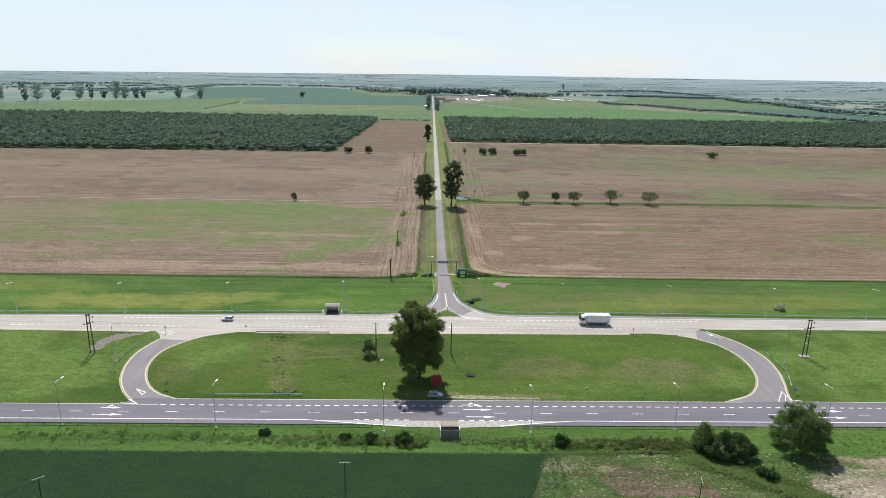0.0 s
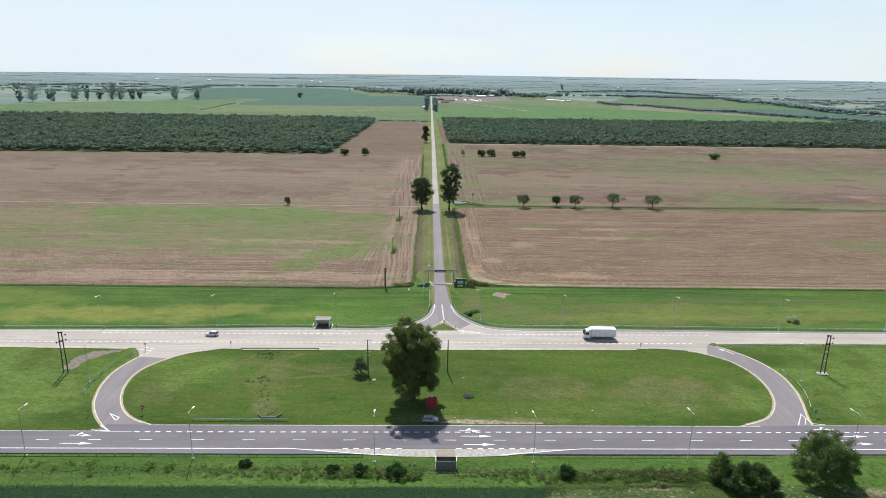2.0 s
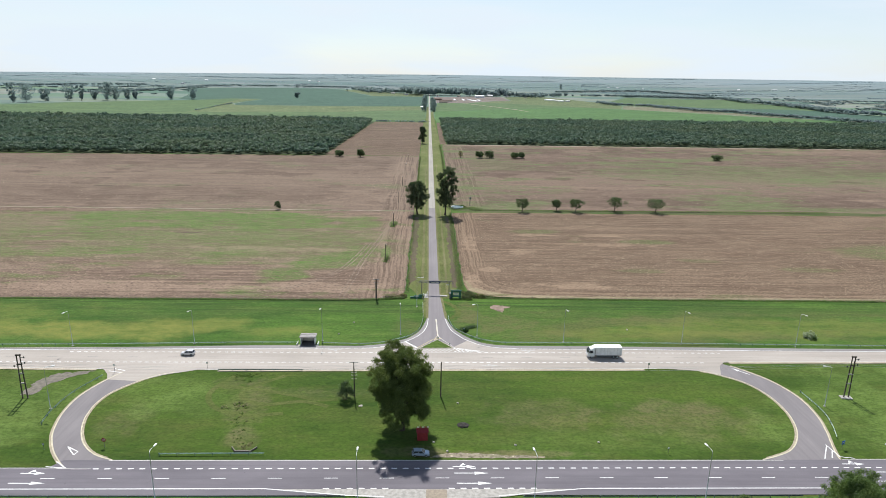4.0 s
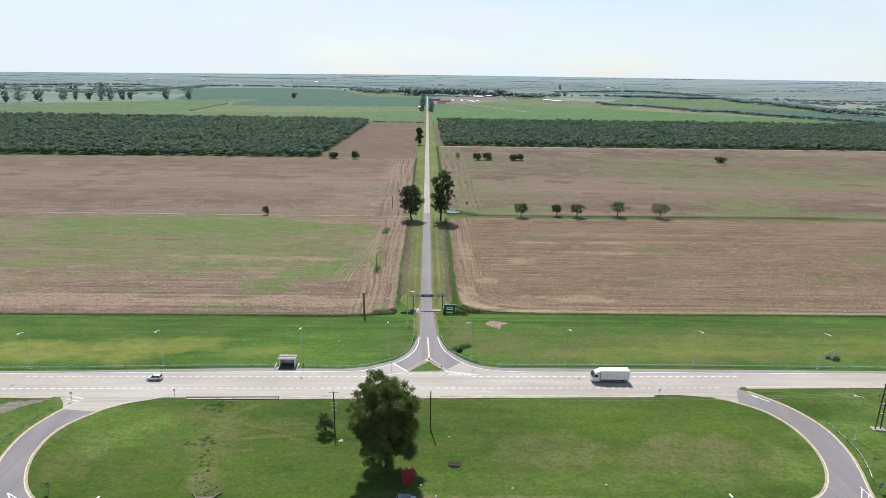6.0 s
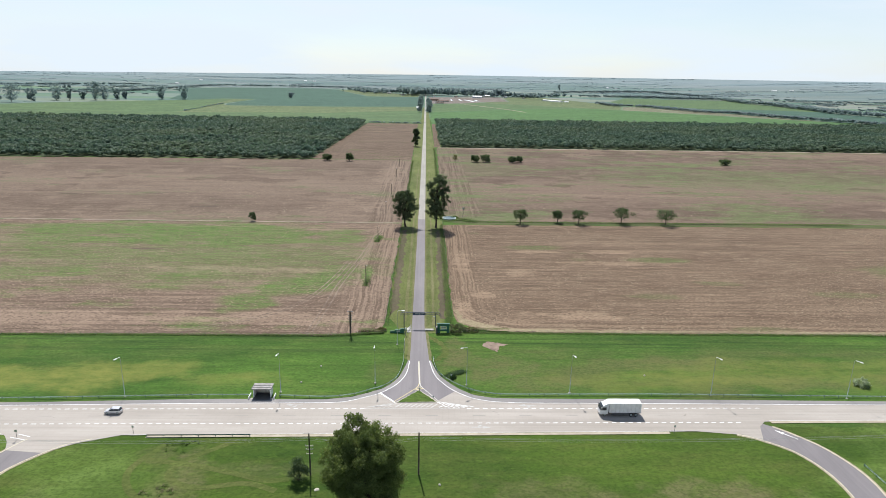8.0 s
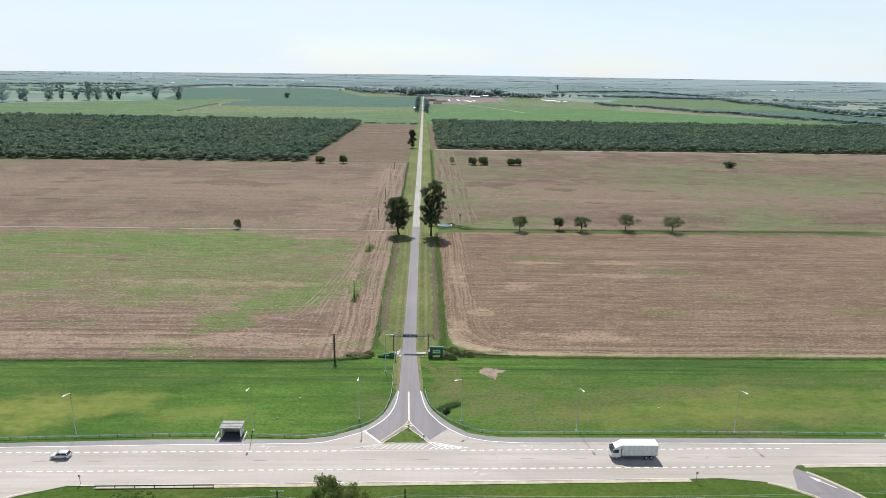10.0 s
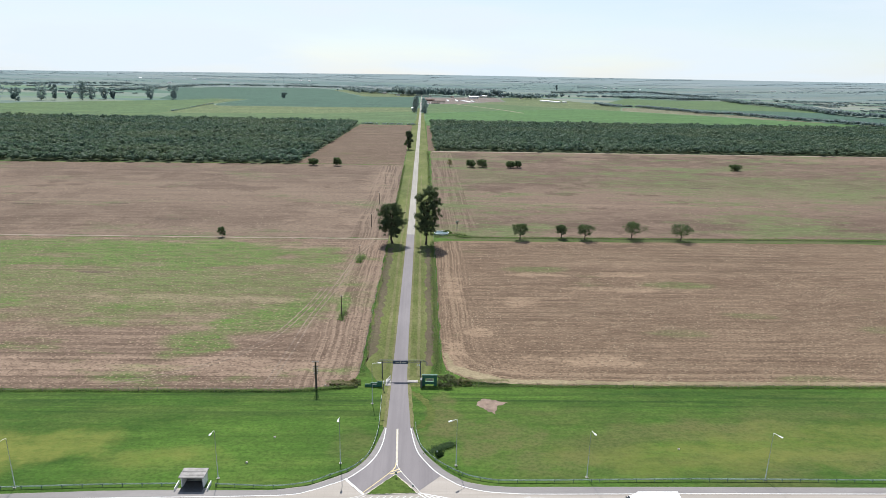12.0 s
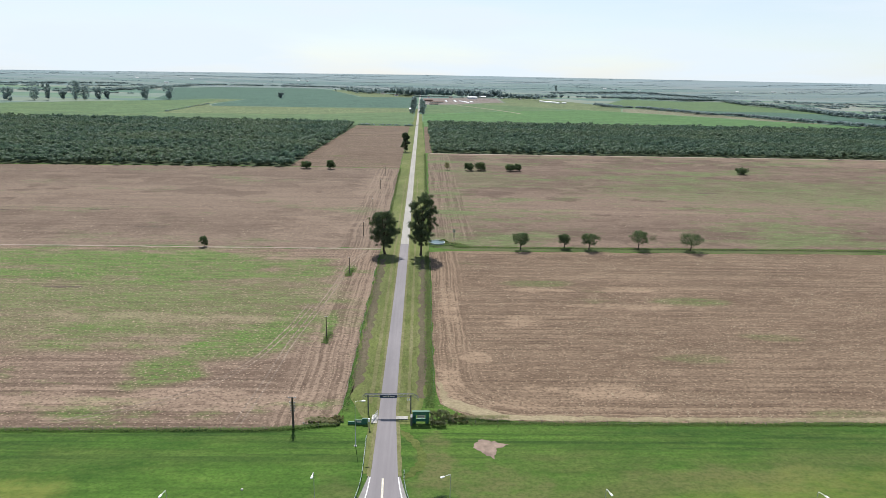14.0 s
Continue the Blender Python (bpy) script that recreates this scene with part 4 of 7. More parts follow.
# grey asphalt shoulders between the white line and the rail
EDGE_L = curve_through([(-260, 209.6), (-156, 211.6), (-98, 213.2), (-59, 214.4), (-36, 214.9), (-21.8, 215.4), (-17.3, 216.7), (-14, 218.4), (-10.7, 220.3), (-8.3, 222.7), (-6.0, 225.9), (-4.3, 229.8), (-3.3, 234.6), (-2.9, 240.6)])
OUT_L = curve_through([(-260, 211.5), (-156, 212.9), (-98, 214.7), (-59, 216.7), (-36, 216.9), (-24.8, 217.0), (-17.8, 218.4), (-14.6, 220.0), (-11.4, 222.0), (-9.2, 224.0), (-7.0, 227.2), (-5.4, 231.2), (-4.3, 236.0), (-3.3, 241.2)])
EDGE_R = curve_through([(3.1, 240.6), (3.9, 235.0), (4.9, 230.5), (6.5, 227.1), (8.8, 223.3), (11.9, 220.1), (14.5, 218.1), (19, 216.5), (23.8, 215.9), (31, 215.6), (64, 215.7), (126, 215.6), (200, 216.2), (300, 217.4)])
OUT_R = curve_through([(3.5, 241.0), (4.8, 235.2), (6.0, 231.2), (7.8, 227.9), (10.4, 224.2), (13.2, 221.3), (15.6, 219.6), (19.6, 218.4), (24.3, 218.0), (31, 217.95), (64, 217.95), (126, 217.55), (200, 217.9), (300, 219.0)])
for a, b in ((EDGE_L, OUT_L), (EDGE_R, OUT_R)):
    bm = bmesh.new()
    strip(bm, a, b, 0.138)
    part("shoulder", bm, SHOULDER, far_road, "grey asphalt shoulder")

bm = bmesh.new()
strip(bm, [Vector((-2.75, y)) for y in (432, 600, 900, 1400, 2200, 3200)], [Vector((1.35, y)) for y in (432, 600, 900, 1400, 2200, 3200)], 0.134)
structure("lane_far", bm, LANE_PALE, "paler continuation of the lane to the village", "road")

# painted lines: long bands first, then dashes that share one mesh
def painted(parent, line, width=0.16, z=0.118, material=PAINT_WHITE, name="edge_line"):
    bm = bmesh.new()
    line_band(bm, line, width, z)
    part(name, bm, material, parent)


painted(near_road, x_line(145.25, 0.0054, -900, -37), 0.26)
painted(near_road, x_line(145.25, 0.0054, 31, 900), 0.26)
painted(near_road, [Vector(p) for p in ((-37, 145.05), (-28, 143.95), (-20, 143.0), (-12, 142.6))], 0.22, 0.119)
painted(near_road, [Vector(p) for p in ((12, 142.9), (18, 143.7), (25, 144.7), (31, 145.42))], 0.22, 0.119)
painted(near_road, x_line(155.28, 0.006, -74, 79), 0.22, material=PAINT_WORN)
painted(near_road, x_line(155.85, 0.004, 93, 900), 0.22, material=PAINT_WORN)
painted(near_road, x_line(152.45, 0.0054, -900, -84), 0.22, material=PAINT_WORN)
painted(near_road, [Vector(p) for p in ((-84, 151.9), (-80, 151.7), (-76.5, 151.75))], 0.2, 0.119, PAINT_WORN)
painted(far_road, x_line(200.95, 0.02, -68, 66), 0.22, material=PAINT_WORN)
painted(far_road, x_line(200.25, 0.02, -64, 62), 1.0, 0.114, SAND_PALE, "sandy_edge")
painted(far_road, [Vector((90, 206.6)), Vector((150, 207.7)), Vector((900, 217.4))], 1.0, 0.114, SAND_PALE, "sandy_edge")
painted(far_road, [Vector((-900, 193.9)), Vector((-150, 199.8)), Vector((-99, 199.2))], 1.0, 0.114, SAND_PALE, "sandy_edge")
painted(far_road, [Vector((-900, 194.5)), Vector((-150, 200.4)), Vector((-98, 199.8))], 0.22, material=PAINT_WORN)
painted(far_road, [Vector((90, 207.3)), Vector((150, 208.4)), Vector((900, 218.1))], 0.22, material=PAINT_WORN)
painted(far_road, EDGE_L, 0.20, 0.144, PAINT_WHITE)
painted(far_road, EDGE_R, 0.20, 0.144, PAINT_WHITE)
painted(lane, [Vector((-10.5, 220.7)), Vector((-6.1, 215.5))], 0.5, 0.143)
painted(lane, [Vector((0.3, 225.6)), Vector((-0.15, 240.3))], 0.48, 0.140, PAINT_WORN, "centre_line")
for d in (-0.17, 0.17):
    painted(lane, [Vector((0.3 + d, 225.6)), Vector((-0.15 + d, 240.3))], 0.13, 0.143, PAINT_CREAM, "centre_line")
painted(lane, curve_through([(-6.5, 215.8), (-3.7, 219.4), (-1.3, 222.6), (-0.1, 224.6), (0.15, 226.5)]), 0.20, 0.145, PAINT_YELLOW, "edge_line")
painted(lane, curve_through([(5.6, 216.0), (3.8, 219.1), (1.7, 222.6), (0.6, 224.8), (0.4, 226.5)]), 0.18, 0.145, PAINT_WORN, "edge_line")
for y in (222.7, 223.6):
    painted(lane, [Vector((-1.1 + 0.5 * (y - 222.7), y - 0.35)), Vector((1.5 - 0.5 * (y - 222.7), y + 0.65))], 0.30, 0.144, PAINT_YELLOW, "hatch_bar")
# nested chevrons beside the island
for i in range(5):
    x, top = -7.2 - 1.15 * i, 215.0 - 0.34 * i
    painted(far_road, [Vector((x + 1.6, top + 0.15)), Vector((x - 0.5, 0.4 * top + 0.6 * 213.0)), Vector((x + 0.9, 212.95))], 0.24, 0.119, PAINT_WORN, "hatch_bar")
painted(far_road, [Vector((-6.3, 215.25)), Vector((-13.4, 213.0))], 0.16, 0.1195, PAINT_WORN, "edge_line")
for i in range(6):
    x, top = 6.0 + 1.25 * i, 215.6 - 0.36 * i
    painted(far_road, [Vector((x - 0.9, top + 0.25)), Vector((x + 0.9, 0.4 * top + 0.6 * 213.2)), Vector((x - 0.6, 213.15))], 0.26, 0.119, PAINT_WHITE, "hatch_bar")
for i in range(8):
    x = -5.2 + 1.35 * i
    painted(far_road, [Vector((x - 0.8, 213.05)), Vector((x + 1.0, 214.95))], 0.28, 0.1192, PAINT_WORN, "hatch_bar")
painted(far_road, [Vector((5.4, 216.0)), Vector((14.6, 213.5))], 0.18, 0.1195, PAINT_WHITE, "edge_line")
painted(far_road, x_line(212.6, 0.0125, -14, 11), 0.2, 0.119, PAINT_WORN, "edge_line")


def dash_mesh(name, length, width, material, turn=0.0):
    bm = bmesh.new()
    line_band(bm, [Vector((0, 0)), Vector((length, length * turn))], width, 0)
    return mesh_of(name, bm, material)


dash = dash_mesh("lane_dash", 3.0, 0.17, PAINT_WHITE, 0.006)
x = -109.3 - 12 * 14
while x < 260:
    if not 0 < x < 9:
        share("lane_dash", dash, near_road, pose(x, 148.85 + 0.0066 * x, 0.118))
    x += 12
dash = dash_mesh("turn_dash", 1.25, 0.30, PAINT_WHITE, 0.007)
for i in range(96):
    x = -76.0 + 2.5 * i
    share("turn_dash", dash, near_road, pose(x, 152.32 + 0.0078 * x, 0.118))
for a, b in ((-25, -12), (1.5, 20)):
    x = a
    while x < b:
        share("turn_dash", dash, near_road, pose(x, 145.3 + 0.0054 * x, 0.118))
        x += 2.5
dash = dash_mesh("turn_dash", 1.15, 0.26, PAINT_WHITE, 0.0125)
for i in range(96):
    x = -113.0 + 2.13 * i
    if not -15 < x < 11:
        share("turn_dash", dash, far_road, pose(x, 212.45 + 0.0125 * x, 0.118))
for i in range(108):
    x = -147.0 + 2.13 * i
    share("turn_dash", dash, far_road, pose(x, 205.4 + 0.0125 * x, 0.118))
dash = dash_mesh("lane_dash", 3.2, 0.18, PAINT_GREY, 0.0125)
for i in range(36):
    x = -190.0 + 12 * i
    share("lane_dash", dash, far_road, pose(x, 209.0 + 0.0125 * x, 0.118))


def arrow_bm(length, kind="straight"):
    bm = bmesh.new()
    line_band(bm, [Vector((0, 0)), Vector((length * 0.62, 0))], 0.24, 0)
    area(bm, [(length * 0.6, 0.55), (length, 0), (length * 0.6, -0.55)], 0.002)
    if kind == "turn":
        line_band(bm, [Vector((length * 0.30, 0.1)), Vector((length * 0.42, 0.6))], 0.24, 0.004)
        area(bm, [(length * 0.32, 0.55), (length * 0.45, 1.35), (length * 0.58, 0.6)], 0.003)
    return bm


for kind, length, spots in (("straight", 7.6, ((2.8, 150.6), (3.3, 147.05), (-91.0, 146.7), (96.0, 151.4), (95.4, 148.1))),):
    me = mesh_of("lane_arrow", arrow_bm(length, kind), PAINT_WHITE)
    for x, y in spots:
        share("lane_arrow", me, near_road, pose(x, y, 0.119))
me = mesh_of("lane_arrow", arrow_bm(5.2, "turn"), PAINT_WHITE)
for x, y in ((2.6, 152.95), (92.0, 154.4), (-90.5, 150.1)):
    share("lane_arrow", me, near_road, pose(x, y, 0.1195))
me = mesh_of("lane_arrow", arrow_bm(4.6, "turn"), PAINT_FAINT)
share("lane_arrow", me, far_road, pose(13.5, 203.6, 0.119))
share("lane_arrow", me, far_road, pose(31, 214.4, 0.119, 0, 0, 180))
share("lane_arrow", me, far_road, pose(-30, 214.0, 0.119, 0, 0, 180))
me = mesh_of("lane_arrow", arrow_bm(5.5), PAINT_WHITE)
share("lane_arrow", me, far_road, pose(92.6, 198.8, 0.121, 0, 0, 132))
bm = bmesh.new()
for a, b in (((-86.0, 160.2), (-82.6, 158.2)), ((-82.6, 158.2), (-82.9, 156.9)), ((-82.9, 156.9), (-86.0, 160.2))):
    line_band(bm, [Vector(a), Vector(b)], 0.24, 0.112)
part("give_way_triangle", bm, PAINT_WHITE, near_road)
for a, b in (((89.2, 156.4), (92.8, 161.6)), ((91.2, 156.8), (92.9, 159.6)), ((92.9, 162.2), (93.3, 157.2)), ((93.3, 157.2), (96.4, 156.6)), ((-85.3, 154.4), (-82.0, 152.0)), ((-86.6, 152.5), (-82.0, 152.0)), ((-95, 198.4), (-91, 197.3)), ((-94, 199.8), (-90.6, 198.6))):
    painted(near_road if a[1] < 190 else far_road, [Vector(a), Vector(b)], 0.22, 0.1215, PAINT_WHITE, "hatch_bar")

# bus bay: pale concrete widening
bm = bmesh.new()
area(bm, [(-36, 144.9), (-20, 142.9), (-12, 142.1), (-3.4, 141.9), (1.4, 141.9), (12, 142.4), (18, 143.5), (30, 145.25), (14, 145.15), (-20, 144.95)], 0.112)
part("bus_bay", bm, CONCRETE, near_road, "pale concrete bus bay")
bm = bmesh.new()
cube(bm, -3.3, 1.1, 138.9, 144.9, -0.1, 0.13)
part("paving", bm, TAN, near_road, "tan paved waiting strip")
bm = bmesh.new()
cube(bm, -44.6, -38.2, 215.9, 217.6, -0.1, 0.115)
part("paving", bm, CONCRETE, far_road)

# kerbed grass island
bm = bmesh.new()
tri = [(-5.7, 215.4), (5.0, 215.8), (0.15, 222.3)]
c = Vector((-0.3, 217.9))
ring = lambda k, z: [bm.verts.new((*(c + (Vector(p) - c) * k), z)) for p in tri]
a, b, d = ring(1.0, 0.05), ring(1.0, 0.22), ring(0.95, 0.22)
for i in range(3):
    j = (i + 1) % 3
    bm.faces.new((a[i], a[j], b[j], b[i])), bm.faces.new((b[i], b[j], d[j], d[i]))
island = structure("traffic_island", bm, CREAM, "triangular grassed island with a cream kerb", "kerb")
bm = bmesh.new()
area(bm, [c + (Vector(p) - c) * 0.96 for p in tri], 0.235, 0.08, 0.5, 3)
part("turf", bm, GRASS, island, "rough green turf")

# ---- plants ----
LEAF_BIG = leaf_mat("broad tree leaves", (0.076, 0.108, 0.034), (0.225, 0.262, 0.098), (0.086, 0.116, 0.040), 0.42)
LEAF_EUCA = leaf_mat("eucalyptus leaves", (0.064, 0.090, 0.056), (0.140, 0.172, 0.102))
LEAF_SHRUB = leaf_mat("shrub leaves", (0.076, 0.124, 0.042), (0.180, 0.240, 0.086))
LEAF_DARK = leaf_mat("dense shrub leaves", (0.024, 0.052, 0.018), (0.060, 0.105, 0.034))
LEAF_THICKET = leaf_mat("thicket leaves", (0.044, 0.080, 0.032), (0.105, 0.155, 0.066), thin=0.4)
LEAF_THORN = leaf_mat("thorn tree leaves", (0.064, 0.094, 0.052), (0.132, 0.172, 0.092))
# Woodland green is lifted and blued in the colour to imitate haze.
LEAF_WOOD = leaf_mat("haze-lifted woodland leaves", (0.084, 0.130, 0.094), (0.136, 0.188, 0.130), (0.076, 0.122, 0.096), 0.40, (1.0, 1.12, 0.95), (0.140, 0.172, 0.106))
# The next two leaf colours are paled and blued: painted distance haze.
LEAF_FAR = leaf_mat("haze-tinted distant leaves", (0.225, 0.285, 0.298), (0.300, 0.360, 0.352), thin=0.6, tint=(1.05, 1.1, 1.0))
LEAF_HORIZON = leaf_mat("haze-tinted horizon leaves", (0.340, 0.410, 0.440), (0.420, 0.490, 0.505), thin=0.7, tint=(1.0, 1.05, 1.05))
LEAF_WEED = leaf_mat("weeds", (0.056, 0.098, 0.022), (0.122, 0.172, 0.044), (0.084, 0.108, 0.034))
LEAF_DRYWEED = leaf_mat("dry weeds", (0.16, 0.150, 0.078), (0.29, 0.255, 0.14), (0.125, 0.145, 0.062))
LEAF_GREY = leaf_mat("grey-green scrub leaves", (0.095, 0.110, 0.060), (0.185, 0.192, 0.112))
LEAF_PALE = leaf_mat("pale flowering shrub", (0.30, 0.33, 0.24), (0.55, 0.58, 0.48), (0.16, 0.22, 0.10))


def leaf_quads(rng, centres, radii, count, size, flat=1.0):
    """Leaf sprays as small bent quads on the skins of clumps; arrays of points and faces."""
    centres, radii = np.array(centres, float), np.array(radii, float)
    pick = rng.choice(len(radii), count, p=radii ** 2 / (radii ** 2).sum())
    d = rng.normal(size=(count, 3))
    d /= np.linalg.norm(d, axis=1)[:, None]
    at = centres[pick] + d * (radii[pick] * rng.uniform(0.0, 1.0, count) ** 0.45 * rng.uniform(0.75, 1.35, count))[:, None] * (1, 1, flat)
    n = d + rng.normal(size=(count, 3)) * 0.7
    n /= np.linalg.norm(n, axis=1)[:, None]
    u = np.cross(n, rng.normal(size=(count, 3)))
    u /= np.linalg.norm(u, axis=1)[:, None]
    w = np.cross(n, u)
    s = size * rng.uniform(0.55, 1.35, count)[:, None]
    k = rng.uniform(0.4, 0.9, (count, 1))
    pts = np.stack([at - u * s, at + w * s * k + n * s * 0.2, at + u * s, at - w * s * k * 0.8], 1).reshape(-1, 3)
    return pts, np.arange(count * 4).reshape(-1, 4)


def array_mesh(name, pts, quads, material, tris=None):
    me = bpy.data.meshes.new(name)
    pts = np.asarray(pts, np.float32)
    nt = 0 if tris is None else len(tris)
    loops = quads.ravel() if not nt else np.concatenate([quads.ravel(), tris.ravel()])
    starts = np.concatenate([np.arange(len(quads)) * 4, len(quads) * 4 + np.arange(nt) * 3])
    me.vertices.add(len(pts)), me.loops.add(len(loops)), me.polygons.add(len(quads) + nt)
    me.vertices.foreach_set("co", pts.ravel())
    me.loops.foreach_set("vertex_index", loops.astype(np.int32))
    me.polygons.foreach_set("loop_start", starts.astype(np.int32))
    me.materials.append(material)
    me.update(calc_edges=True)
    return me


def tree(name, label, at, height, width, base, girth, leaves, size, material, seed, lean=0.0, clumps=26, taper=0.55, category="tree", group="", limbs=9, shape=None, puff=1.0, ragged=0.25, lobes=0):
    """A trunk with limbs and a crown of ragged clumps. base: where the crown begins; taper: how narrow it gets at the top."""
    rng = np.random.default_rng(seed)
    top = thing(name, label, category, at, group=group)
    cs, rs = [], []
    masses = []
    for i in range(lobes):
        t = (i + rng.uniform(0.2, 0.8)) / lobes
        out = 0.5 * width * np.interp(t, np.linspace(0, 1, len(shape)), shape) * rng.uniform(0.45, 0.78)
        a = i * 2.4 + rng.uniform(-0.4, 0.4)
        masses.append((lean * t + out * math.cos(a), out * math.sin(a), base + (height - base) * (0.10 + 0.80 * t), width * rng.uniform(0.15, 0.23)))
    for i in range(clumps):
        if masses:
            x, y, z, big = masses[i % lobes]
            d = Vector(rng.normal(size=3)).normalized() * big * rng.uniform(0.35, 1.0)
            rs.append(width * rng.uniform(0.03, 0.065) * puff)
            cs.append((x + d.x, y + d.y, min(z + d.z * 0.8, height - rs[-1])))
            continue
        t = (i + rng.uniform(0, 1)) / clumps
        z = base + (height - base) * t
        wide = 0.5 * width * (math.sin(math.pi * (0.12 + 0.80 * t)) ** 0.6) * (1 - (1 - taper) * t)
        if shape:
            wide = 0.5 * width * np.interp(t, np.linspace(0, 1, len(shape)), shape) * rng.uniform(1 - 1.1 * ragged, 1 + 0.9 * ragged)
        a = i * 2.4 + rng.uniform(-0.5, 0.5)
        wide *= 1 + ragged * 0.5 * math.sin(2 * a + 5.0 * t + seed) + ragged * 0.35 * math.sin(3 * a - 9.0 * t)
        r = wide * rng.uniform(0.02, 1.0) ** 0.42 * 0.88
        rs.append(width * rng.uniform(0.07, 0.175) * max(0.42, min(1.3, math.sqrt(36 / clumps))) * puff)
        cs.append((lean * t + r * math.cos(a), r * math.sin(a), min(z, height - rs[-1] * 0.8)))
    bm = bmesh.new()
    bend = [(0, 0, -0.2), (0.03 * height * rng.uniform(-1, 1), 0.02 * height * rng.uniform(-1, 1), base * 0.6), (lean * 0.4, 0, base + (height - base) * 0.35), (lean * 0.9, 0, height * 0.86)]
    tube(bm, bend, [girth * 1.25, girth * 0.85, girth * 0.6, girth * 0.1], 9)
    part("trunk", bm, BARK, top)
    for i in rng.choice(clumps, min(limbs, clumps), replace=False):
        c = Vector(cs[i])
        root = Vector((lean * 0.3, 0, max(base * 0.55, c.z * 0.55)))
        bm = bmesh.new()
        tube(bm, [root, root.lerp(c, 0.5) + Vector((0, 0, 0.06 * height * rng.uniform(-0.5, 1))), c], [girth * 0.42, girth * 0.26, girth * 0.06], 6)
        part("limb", bm, BARK, top)
    pts, quads = leaf_quads(rng, cs, rs, leaves, size, 0.85)
    pts[:, 2] = np.maximum(pts[:, 2], 0.15)
    crown = new("crown", array_mesh("crown", pts, quads, material))
    crown.parent = top
    return top


def bush(name, label, at, height, width, leaves, size, material, seed, deep=None, category="shrub", group=""):
    """A shrub: stems and a low crown of clumps that reaches the ground."""
    rng = np.random.default_rng(seed)
    top = thing(name, label, category, at, group=group)
    deep = deep or width
    cs, rs = [], []
    n = 24 if leaves < 2500 else 70
    for i in range(n):
        a, r = i * 2.4, math.sqrt(rng.uniform(0, 1))
        rad = min(width, height) * rng.uniform(0.12, 0.26) * (1.0 if n < 30 else 0.72)
        z = (height - rad) * (1 - 0.62 * r * r) * rng.uniform(0.45, 1.0)
        cs.append((0.5 * (width - rad) * r * math.cos(a), 0.5 * (deep - rad) * r * math.sin(a), max(rad * 0.6, z)))
        rs.append(rad)
    for i in range(3):
        bm = bmesh.new()
        tube(bm, [(0.1 * i - 0.1, 0, -0.1), Vector(cs[i * 4]) * 0.6, cs[i * 4]], [0.05 * height ** 0.5, 0.03 * height ** 0.5, 0.012], 5)
        part("stem", bm, BARK, top)
    pts, quads = leaf_quads(rng, cs, rs, leaves, size)
    pts[:, 2] = np.maximum(pts[:, 2], 0.04)
    crown = new("crown", array_mesh("crown", pts, quads, material))
    crown.parent = top
    return top


def crown_kinds(seed, kinds=6, leaves=34, leaf=0.175, core_size=(0.46, 0.46, 0.36), clumps=6):
    """Small crowns of unit height for the woods: a lumpy core and leaf sprays."""
    out = []
    for s in range(kinds):
        rng = np.random.default_rng(seed + s)
        bm = bmesh.new()
        bmesh.ops.create_icosphere(bm, subdivisions=1, radius=1.0)
        core = np.array([v.co[:] for v in bm.verts])
        core *= rng.uniform(0.62, 1.0, (len(core), 1)) * np.array(core_size)
        core[:, 2] += 0.55
        tris = np.array([[v.index for v in f.verts] for f in bm.faces])
        bm.free()
        a = rng.uniform(0, 6.28, clumps)
        cs = np.stack([0.29 * np.cos(a), 0.29 * np.sin(a), rng.uniform(0.42, 0.78, clumps)], 1)
        pts, quads = leaf_quads(rng, cs, rng.uniform(0.14, 0.25, clumps), leaves, leaf)
        out.append((core, tris, pts, quads))
    return out


KINDS = crown_kinds(50)
SPRAYS = crown_kinds(70, 5, 90, 0.085, clumps=10)
WOODLAND = crown_kinds(90, 8, 50, 0.125, (0.40, 0.40, 0.33), 9)


def scatter(name, label, category, spots, heights, material, seed, widths=None, kinds=KINDS, core=True):
    """Many crowns in one mesh: woods, hedges and weeds that nobody could count. spots: rows of x, y, z."""
    rng = np.random.default_rng(seed)
    pts, quads, tris, n = [], [], [], 0
    widths = heights if widths is None else widths
    for (x, y, z), h, w in zip(spots, heights, widths):
        c, t, p, q = kinds[rng.integers(len(kinds))]
        a = rng.uniform(0, 6.28)
        m = np.array(((math.cos(a) * w, -math.sin(a) * w, 0), (math.sin(a) * w, math.cos(a) * w, 0), (0, 0, h))).T
        if core:
            pts.append(c @ m + (x, y, z))
            tris.append(t + n)
            n += len(c)
        pts.append(p @ m + (x, y, z))
        quads.append(q + n)
        n += len(p)
    ob = new(name, array_mesh(name, np.concatenate(pts), np.concatenate(quads), material, np.concatenate(tris) if core else None))
    return tagged(ob, label, category, kind="stuff")


def filled(rng, edge_y0, edge_y1, x0, x1, gap, keep=lambda x, y: True):
    """Uneven planting between two edges given as functions of x."""
    out = []
    x = x0
    while x < x1:
        y = edge_y0(x) + rng.uniform(0, gap)
        while y < edge_y1(x):
            q = (x + rng.uniform(-0.5, 0.5) * gap, y + rng.uniform(-0.4, 0.4) * gap)
            if keep(*q):
                out.append((*q, 0.0))
            y += gap * rng.uniform(0.8, 1.25)
        x += gap
    return np.array(out)


